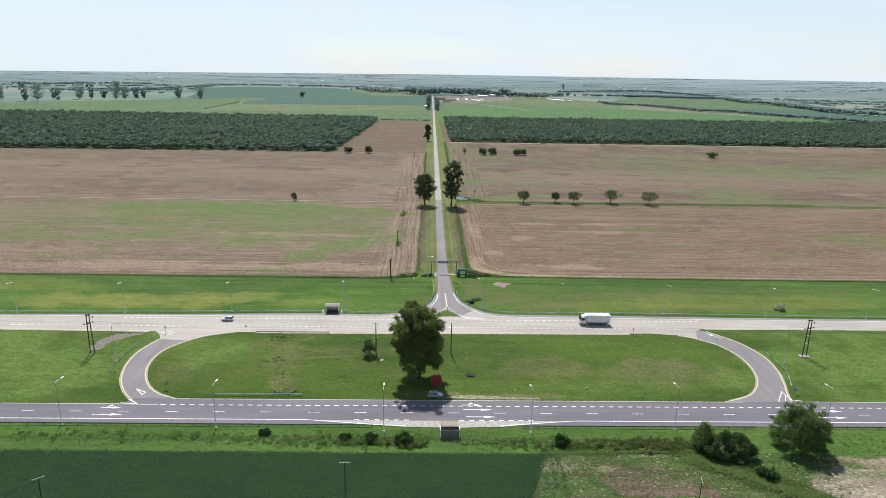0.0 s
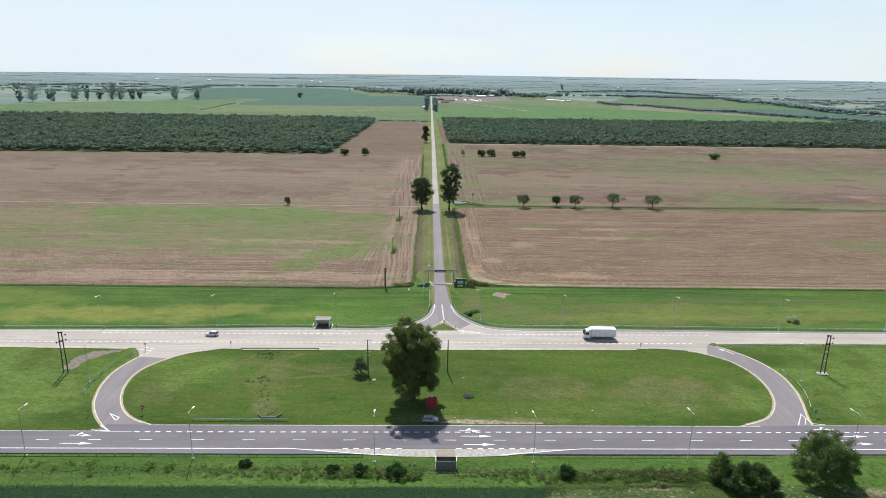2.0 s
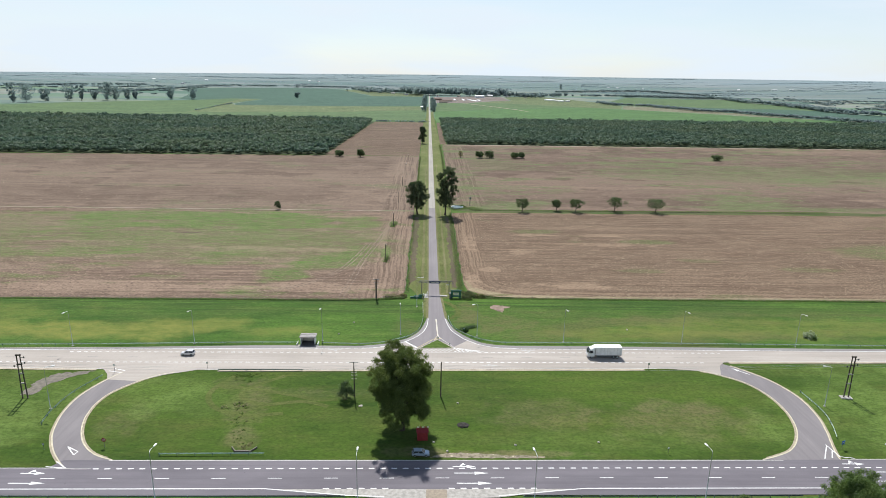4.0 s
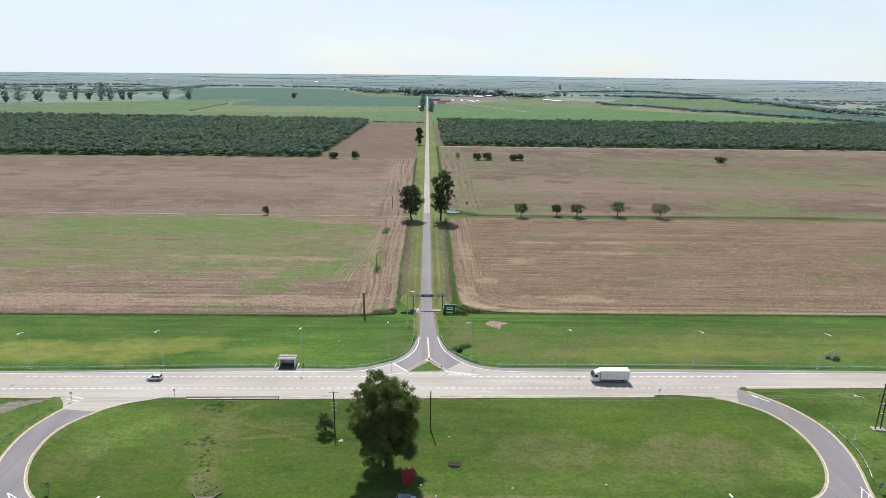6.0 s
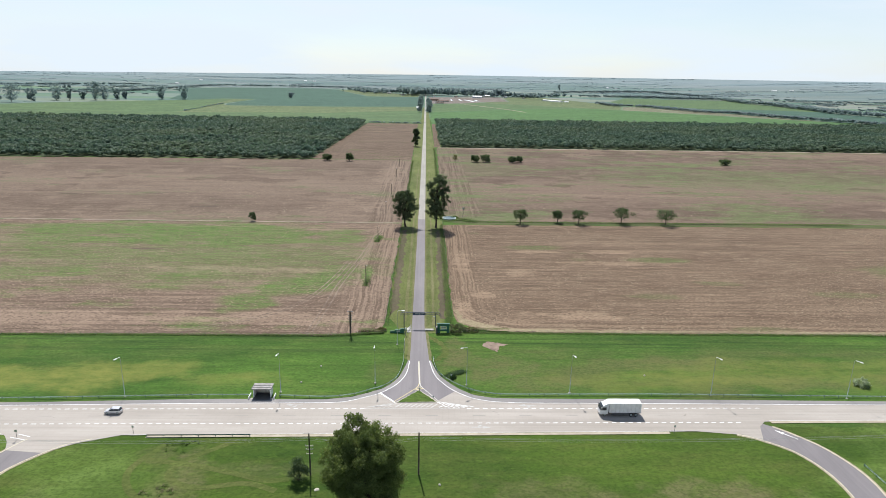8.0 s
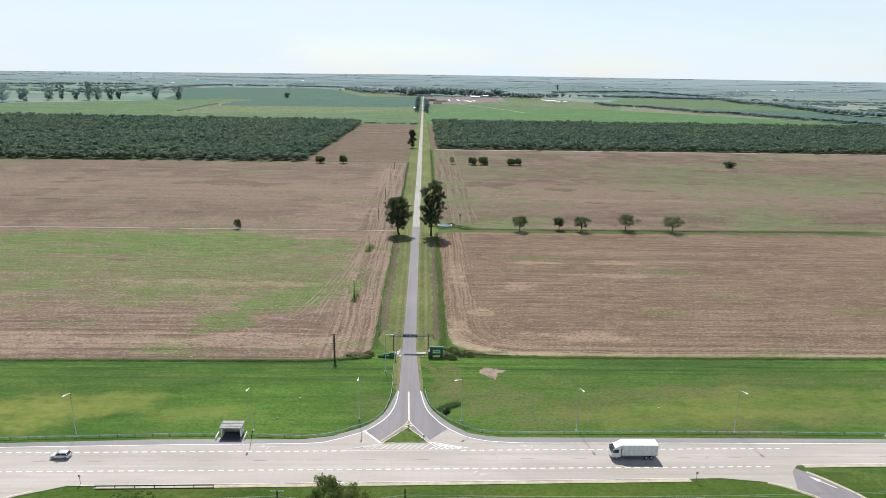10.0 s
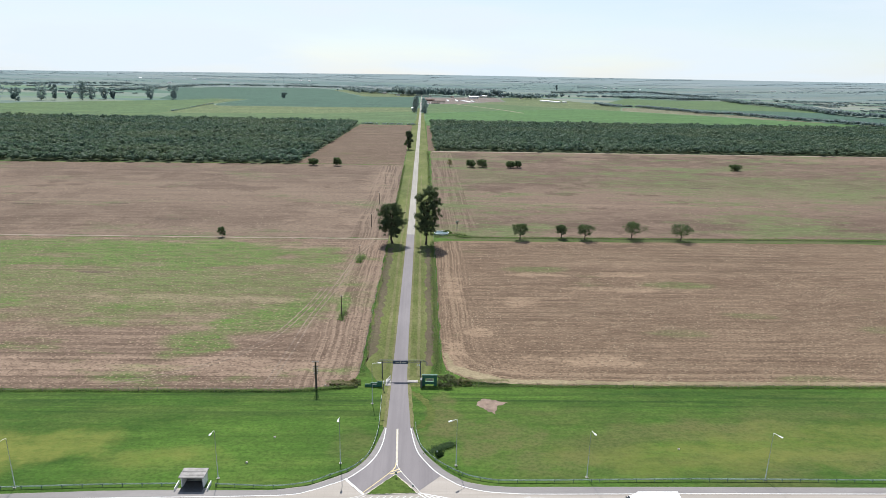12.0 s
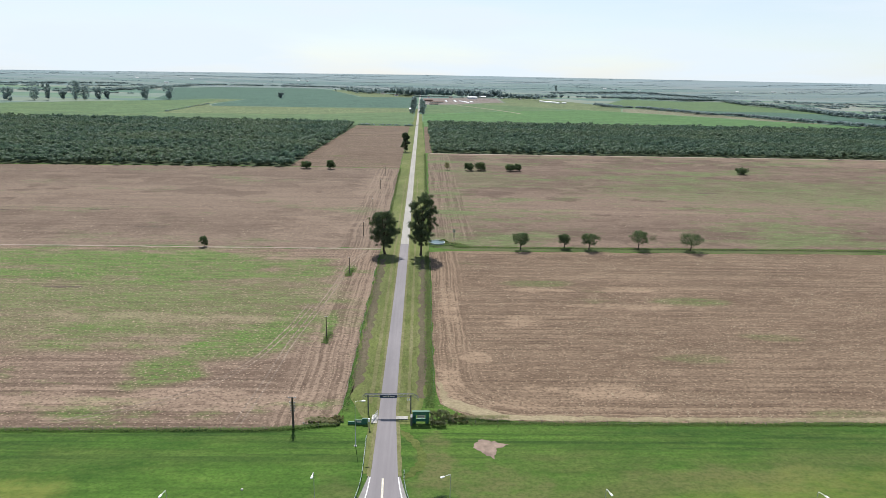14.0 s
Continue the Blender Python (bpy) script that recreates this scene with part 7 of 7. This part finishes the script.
def shrine():
    top = thing("roadside_shrine", "small red roadside shrine hut with faded ribbons", "shrine", (-4.3, 164.2, 0), 4)
    for name, b in (("wall", (-1.25, -1.1, -0.9, 0.9, 0, 2.3)), ("wall", (1.1, 1.25, -0.9, 0.9, 0, 2.3)), ("wall", (-1.1, 1.1, 0.75, 0.9, 0, 2.3)), ("wall", (-1.1, 1.1, -0.9, -0.75, 0, 2.3))):
        bm = bmesh.new()
        cube(bm, *b, 0.02)
        part(name, bm, RED, top)
    bm = bmesh.new()
    v = [bm.verts.new(p) for p in ((-1.45, -1.1, 2.28), (1.45, -1.1, 2.28), (1.45, 1.1, 2.28), (-1.45, 1.1, 2.28), (-1.45, 0, 2.95), (1.45, 0, 2.95))]
    for f in ((0, 1, 5, 4), (2, 3, 4, 5), (0, 4, 3), (1, 2, 5), (3, 2, 1, 0)):
        bm.faces.new([v[i] for i in f])
    part("roof", bm, RED, top)
    rnd = random.Random(8)
    for i in range(5):
        x = -1.2 + 0.6 * i
        bm = bmesh.new()
        tube(bm, [(x, 0.1, 2.5), (x, 0.1, 3.5 + rnd.uniform(-0.3, 0.3))], 0.025, 5)
        pole = part("flag_pole", bm, WHITE, top)
        bm = bmesh.new()
        cube(bm, x, x + 0.32, 0.08, 0.11, 2.9, 3.3)
        part("ribbon", bm, RED if i % 2 else PORCELAIN, pole)


shelter_far()
shelter_near()
gantry()
green_wall(-10.0, -5.2, 262.0, 2.0, 3, False)
green_wall(5.8, 9.9, 262.6, 3.2, 1, True)
barrier()
shrine()

# ---- vehicles ----
def wheel(parent, x, y, r, wide):
    bm = bmesh.new()
    tube(bm, [(x, y - wide / 2, r), (x, y - wide * 0.42, r), (x, y + wide * 0.42, r), (x, y + wide / 2, r)], [r * 0.86, r, r, r * 0.86], 16)
    tyre = part("wheel", bm, BLACK, parent, "black tyre")
    bm = bmesh.new()
    s = 1 if y > 0 else -1
    tube(bm, [(x, y + s * wide * 0.3, r), (x, y + s * (wide / 2 + 0.012), r)], r * 0.6, 12)
    part("rim", bm, GALV, tyre)


def profile(bm, side, half, inset=0.0):
    """A body from its side outline, extruded across; inset narrows the higher points."""
    top = max(z for _, z in side)
    low = min(z for _, z in side)
    a, b = [], []
    for x, z in side:
        h = half - inset * (z - low) / (top - low)
        a.append(bm.verts.new((x, -h, z))), b.append(bm.verts.new((x, h, z)))
    bm.faces.new(a), bm.faces.new(b[::-1])
    for i in range(len(side)):
        j = (i + 1) % len(side)
        bm.faces.new((a[i], b[i], b[j], a[j]))
    bmesh.ops.recalc_face_normals(bm, faces=bm.faces[:])
    bmesh.ops.bevel(bm, geom=bm.edges[:], offset=0.05, segments=2, affect="EDGES", profile=0.6)


def hatchback(name, label, at, turn, paint):
    top = thing(name, label, "car", at, turn)
    bm = bmesh.new()
    profile(bm, [(-2.0, 0.32), (-2.02, 0.62), (-1.95, 0.92), (-1.1, 0.98), (0.95, 0.95), (1.75, 0.80), (2.0, 0.62), (2.02, 0.32)], 0.86, 0.04)
    part("body", bm, paint, top)
    bm = bmesh.new()
    profile(bm, [(-1.9, 0.93), (-1.55, 1.38), (-1.3, 1.44), (-0.1, 1.47), (0.3, 1.40), (1.05, 0.93)], 0.80, 0.16)
    cabin = part("cabin", bm, GLASS_DARK, top, "dark glazed cabin")
    bm = bmesh.new()
    cube(bm, -1.62, 0.30, -0.66, 0.66, 1.42, 1.50, 0.03)
    part("roof", bm, paint, cabin)
    for s in (-1, 1):
        for x0, x1, z0, z1 in ((-0.55, -0.35, 0.95, 1.42), (0.35, 1.0, 1.36, 0.94), (-1.75, -1.5, 1.15, 1.40)):
            bm = bmesh.new()
            tube(bm, [(x0, s * 0.78 if z0 < 1.2 else s * 0.68, z0), (x1, s * 0.68 if z1 > 1.2 else s * 0.78, z1)], 0.045, 5)
            part("pillar", bm, paint, cabin)
        bm = bmesh.new()
        cube(bm, 1.86, 2.03, s * 0.55 - 0.17, s * 0.55 + 0.17, 0.62, 0.76, 0.03)
        part("headlight", bm, PORCELAIN, top)
        bm = bmesh.new()
        cube(bm, -2.04, -1.93, s * 0.62 - 0.13, s * 0.62 + 0.13, 0.72, 0.90, 0.02)
        part("tail_light", bm, RED, top)
        bm = bmesh.new()
        cube(bm, 0.72, 0.92, s * 0.92 - 0.09, s * 0.92 + 0.09, 0.92, 1.05, 0.03)
        part("mirror", bm, paint, top)
    for x in (-1.25, 1.28):
        for y in (-0.78, 0.78):
            wheel(top, x, y, 0.31, 0.2)
    bm = bmesh.new()
    cube(bm, 1.95, 2.05, -0.75, 0.75, 0.34, 0.5, 0.03)
    part("bumper", bm, BLACK, top)
    return top


hatchback("parked_car", "silver-blue hatchback parked in the tree's shade", (-4.6, 157.4, 0.02), 0, SILVER)
hatchback("car", "pale silver car driving on the concrete highway", (-76.5, 209.6, 0.1), 180, plain("pale silver paint", (0.55, 0.55, 0.56), 0.3, 0.2, wear=0.08))
hatchback("car", "white car far along the lane", (-1.6, 1180, 0.13), 90, WHITE)


def truck():
    top = thing("box_truck", "white box truck with a long plain cargo body", "truck", (52.0, 210.2, 0.1), 180)
    bm = bmesh.new()
    cube(bm, -5.2, 3.0, -1.28, 1.28, 1.05, 3.75, 0.05)
    body = part("cargo_body", bm, WHITE, top)
    for s in (-1, 1):
        for i in range(8):
            bm = bmesh.new()
            cube(bm, -4.8 + i * 1.03, -4.74 + i * 1.03, s * 1.285 - 0.012, s * 1.285 + 0.012, 1.15, 3.65)
            part("seam", bm, PORCELAIN, body)
        bm = bmesh.new()
        cube(bm, -5.1, 2.9, s * 1.27 - 0.03, s * 1.27 + 0.03, 1.0, 1.12, 0.01)
        part("sill", bm, STEEL_DARK, body)
    bm = bmesh.new()
    profile(bm, [(3.25, 0.65), (3.25, 3.0), (4.6, 3.0), (5.05, 2.5), (5.35, 1.6), (5.4, 0.65)], 1.24, 0.05)
    cab = part("cab", bm, WHITE, top)
    bm = bmesh.new()
    profile(bm, [(4.62, 2.93), (5.07, 2.46), (5.33, 1.72), (5.36, 1.75), (5.13, 2.50), (4.70, 3.0)], 1.08, 0.02)
    part("windscreen", bm, GLASS_DARK, cab)
    for s in (-1, 1):
        bm = bmesh.new()
        cube(bm, 3.75, 4.85, s * 1.22 - 0.02, s * 1.22 + 0.02, 1.75, 2.6, 0.02)
        part("side_window", bm, GLASS_DARK, cab)
        bm = bmesh.new()
        cube(bm, 5.0, 5.15, s * 1.42 - 0.12, s * 1.42 + 0.12, 1.9, 2.5, 0.03)
        part("mirror", bm, BLACK, cab)
        bm = bmesh.new()
        cube(bm, 5.36, 5.45, s * 0.85 - 0.2, s * 0.85 + 0.2, 0.85, 1.1, 0.02)
        part("headlight", bm, PORCELAIN, cab)
    bm = bmesh.new()
    v = [bm.verts.new(p) for p in ((3.0, -1.1, 3.72), (3.0, 1.1, 3.72), (4.4, 1.0, 3.02), (4.4, -1.0, 3.02), (3.0, -1.1, 3.0), (3.0, 1.1, 3.0))]
    for f in ((0, 3, 2, 1), (0, 4, 3), (1, 2, 5), (3, 4, 5, 2), (0, 1, 5, 4)):
        bm.faces.new([v[i] for i in f])
    part("wind_deflector", bm, WHITE, cab)
    bm = bmesh.new()
    cube(bm, -5.1, 5.0, -0.45, 0.45, 0.6, 1.02, 0.02)
    part("chassis", bm, BLACK, top)
    for x in (-3.9, -2.7, 4.1):
        for y in (-1.05, 1.05):
            wheel(top, x, y, 0.5, 0.34)
    for s in (-1, 1):
        bm = bmesh.new()
        cube(bm, -2.2, 2.4, s * 1.15 - 0.05, s * 1.15 + 0.05, 0.45, 0.95, 0.02)
        part("side_guard", bm, STEEL_DARK, top)


truck()

# ---- small things on the land ----
def heap(name, label, at, radius, height, material, seed, category):
    rnd = random.Random(seed)
    top = thing(name, label, category, at)
    bm = bmesh.new()
    bmesh.ops.create_icosphere(bm, subdivisions=3, radius=1.0)
    for v in bm.verts:
        k = 1 + 0.3 * noise.noise(v.co * 2.3 + Vector((seed, 0, 0)))
        v.co = Vector((v.co.x * radius * k, v.co.y * radius * 0.8 * k, max(-0.05, v.co.z * height * k)))
    part("mound", bm, material, top)
    for i in range(9):
        a, r = rnd.uniform(0, 6.28), radius * rnd.uniform(0.5, 1.1)
        bm = bmesh.new()
        bmesh.ops.create_icosphere(bm, subdivisions=1, radius=0.22)
        for v in bm.verts:
            v.co = Vector((v.co.x * rnd.uniform(0.7, 1.4), v.co.y, v.co.z * 0.7)) + Vector((r * math.cos(a), r * 0.8 * math.sin(a), 0.08))
        part("lump", bm, material, top)


heap("ash_heap", "dark charred heap on the grass", (5.8, 170.2, 0), 1.5, 0.45, ASH, 3, "heap")
heap("rubble_heap", "small pale rubble heap by the pole", (-20.6, 179.4, 0), 0.5, 0.3, CREAM, 5, "heap")
for i, (x, y) in enumerate(((-1.6, 162.6), (1.6, 158.9), (5.0, 181.0), (17.8, 161.5), (-32.8, 226.5), (-28.9, 236.6), (38, 162.8), (66, 232), (-20.9, 262.2))):
    bm = bmesh.new()
    bmesh.ops.create_icosphere(bm, subdivisions=2, radius=0.28)
    for v in bm.verts:
        v.co = v.co * (1 + 0.3 * noise.noise(v.co * 5 + Vector((i, 2, 0)))) * Vector((1.2, 1, 0.7)).length / 1.7
    ob = new("stone", mesh_of("stone", bm, CREAM))
    ob.location = (x, y, 0.12)
    tagged(ob, "small pale stone lying in the grass", "stone", "stones in the grass")


def culvert(at, label):
    top = thing("culvert", label, "culvert", at)
    bm = bmesh.new()
    cube(bm, -1.6, 1.6, -0.2, 0.2, -0.2, 0.55, 0.04)
    part("headwall", bm, RUBBLE, top)
    for s in (-1, 1):
        bm = bmesh.new()
        cube(bm, -1.2, 1.2, -0.12, 0.12, -0.2, 0.4, 0.03, pose(s * 2.2, 0.9, 0, 0, 0, s * 55))
        part("wing_wall", bm, RUBBLE, top)
    bm = bmesh.new()
    tube(bm, [(0, 0.19, 0.1), (0, 0.32, 0.1)], 0.42, 14)
    part("pipe_mouth", bm, BLACK, top)


culvert((-45.5, 158.2, 0), "small concrete culvert under the guard rail")

# water tank and wind pump
tank = thing("water_tank", "round shallow tank of blue-green water", "water tank", (15.8, 434.0, 0))
bm = bmesh.new()
n = 28
for r0, r1, z0, z1 in ((4.0, 4.0, 0, 1.0), (4.0, 3.75, 1.0, 1.0), (3.75, 3.75, 1.0, 0.7)):
    a = [bm.verts.new((r0 * math.cos(2 * math.pi * i / n), r0 * math.sin(2 * math.pi * i / n), z0)) for i in range(n)]
    b = [bm.verts.new((r1 * math.cos(2 * math.pi * i / n), r1 * math.sin(2 * math.pi * i / n), z1)) for i in range(n)]
    for i in range(n):
        bm.faces.new((a[i], a[(i + 1) % n], b[(i + 1) % n], b[i]))
part("rim", bm, GALV, tank)
bm = bmesh.new()
bmesh.ops.create_circle(bm, cap_ends=True, segments=n, radius=3.8)
for v in bm.verts:
    v.co.z = 0.8
part("water", bm, WATER_TANK, tank, "still blue-green water")
pump = thing("wind_pump", "slender lattice wind pump with a small wheel", "wind pump", (24.4, 436.4, 0))
for i in range(4):
    a = math.pi / 4 + i * math.pi / 2
    bm = bmesh.new()
    tube(bm, [(0.9 * math.cos(a), 0.9 * math.sin(a), 0), (0.12 * math.cos(a), 0.12 * math.sin(a), 6.2)], 0.05, 5)
    part("leg", bm, STEEL_DARK, pump)
for z in (1.6, 3.2, 4.8):
    k = 0.9 - 0.78 * z / 6.2
    bm = bmesh.new()
    tube(bm, [(k * math.cos(a), k * math.sin(a), z) for a in (math.pi / 4 + i * math.pi / 2 for i in range(5))], 0.03, 4, False)
    part("brace", bm, STEEL_DARK, pump)
hub = None
bm = bmesh.new()
tube(bm, [(0, -0.5, 6.3), (0, 0.2, 6.3)], 0.12, 8)
hub = part("hub", bm, STEEL_DARK, pump)
for i in range(12):
    bm = bmesh.new()
    m = pose(0, -0.42, 6.3) @ Matrix.Rotation(2 * math.pi * i / 12, 4, "Y") @ Matrix.Rotation(0.5, 4, "Z")
    cube(bm, -0.10, 0.10, -0.015, 0.015, 0.25, 1.05, 0, m)
    part("blade", bm, RAIL_DARK, hub)
bm = bmesh.new()
cube(bm, -0.02, 0.02, 0.5, 1.4, 6.1, 6.6)
tube(bm, [(0, 0.1, 6.3), (0, 0.6, 6.3)], 0.03, 4)
part("tail_vane", bm, RAIL_DARK, pump)

# village: sheds, houses and storage bags
def shed(name, label, at, size, turn, wall, roof, group="village buildings"):
    w, d, h = size
    top = thing(name, label, "building", (*at, rise(*at)), turn, group)
    bm = bmesh.new()
    cube(bm, -w / 2, w / 2, -d / 2, d / 2, 0, h)
    part("wall", bm, wall, top)
    bm = bmesh.new()
    v = [bm.verts.new(p) for p in ((-w / 2 - 0.5, -d / 2 - 0.6, h), (w / 2 + 0.5, -d / 2 - 0.6, h), (w / 2 + 0.5, d / 2 + 0.6, h), (-w / 2 - 0.5, d / 2 + 0.6, h), (-w / 2 - 0.5, 0, h + d * 0.2), (w / 2 + 0.5, 0, h + d * 0.2))]
    for f in ((0, 1, 5, 4), (2, 3, 4, 5), (0, 4, 3), (1, 2, 5), (3, 2, 1, 0)):
        bm.faces.new([v[i] for i in f])
    part("roof", bm, roof, top)
    for i in range(max(2, int(w / 6))):
        x = -w / 2 + w * (i + 0.5) / max(2, int(w / 6))
        bm = bmesh.new()
        cube(bm, x - 0.8, x + 0.8, -d / 2 - 0.06, -d / 2 + 0.02, h * 0.35, h * 0.75)
        part("window" if i else "door", bm, GLASS_DARK, top)


shed("shed", "long white farm shed near the village", (185, 2420), (34, 14, 6), 12, WHITE, WHITE)
shed("shed", "pale metal shed among village trees", (230, 2520), (26, 12, 6), -6, CREAM, WHITE)
shed("house", "small white house beside the lane", (-18, 1640), (9, 7, 3.4), 0, WHITE, WHITE)
shed("house", "low house with a clay roof by the yard", (40, 1930), (24, 8, 3.2), 16, CREAM, REDBRICK)
shed("house", "small white house by the yard", (16, 1880), (8, 6, 3.2), 10, WHITE, GREY_ROOF)
for i, (x, y, w) in enumerate(((-90, 2560, 14), (-150, 2700, 16), (-210, 2800, 18), (110, 2460, 12), (300, 2520, 16), (360, 2450, 18), (30, 2440, 12))):
    shed("house", "small pale village house among trees", (x, y), (w, 9, 4), 15 * i, CREAM if i % 2 else WHITE, REDBRICK if i % 3 == 0 else GREY_ROOF)
for i, (x, y, w) in enumerate(((-1272, 3423, 22), (-1279, 3800, 18), (-1560, 3760, 16), (-718, 3960, 16), (-661, 3930, 14), (228, 3231, 26), (191, 3209, 16), (1037, 3760, 16), (1074, 3720, 14), (1883, 3530, 26), (1970, 3519, 22), (1194, 3640, 12), (1700, 3560, 14))):
    shed("farm_shed", "white farm shed far out on the plain", (x, y), (w, 8, 4), 20 * (i % 3) - 20, WHITE, WHITE, "far farm sheds")
shed("greenhouse", "long low white greenhouse near the village", (428, 2245), (112, 8, 3), -67, WHITE, WHITE)
shed("greenhouse", "short low white greenhouse near the village", (465, 2196), (14, 7, 3), 10, WHITE, WHITE)
shed("shed", "long low shed with a clay roof in the yard", (51, 2040), (42, 9, 3.6), 30, CREAM, REDBRICK)
shed("shed", "open shed with a rusty roof in the yard", (27, 2140), (26, 10, 4), 10, REDBRICK, REDBRICK)


def storage_bag(at, length, turn):
    top = thing("storage_bag", "long white plastic grain bag in the yard", "grain bag", (*at, 0), turn, "grain bags")
    bm = bmesh.new()
    ring = [radians(d) for d in range(0, 181, 20)]
    for x0, x1 in ((-length / 2, length / 2),):
        a = [bm.verts.new((x0, 2.2 * math.cos(t) * 1.3, 2.3 * math.sin(t))) for t in ring]
        b = [bm.verts.new((x1, 2.2 * math.cos(t) * 1.3, 2.3 * math.sin(t))) for t in ring]
        for i in range(len(ring) - 1):
            bm.faces.new((a[i], a[i + 1], b[i + 1], b[i])).smooth = True
        bm.faces.new(a), bm.faces.new(b[::-1])
    part("bag", bm, WHITE, top)
    bm = bmesh.new()
    tube(bm, [(length / 2, 0, 0.9), (length / 2 + 1.2, 0, 0.5)], [0.7, 0.15], 8)
    part("tied_end", bm, WHITE, top)


for x, y, k, a in ((84, 2175, 100, 91), (113, 2185, 105, 92), (140, 2150, 120, 102), (163, 2160, 60, 96), (36, 1965, 22, 20)):
    storage_bag((x, y), k, a)
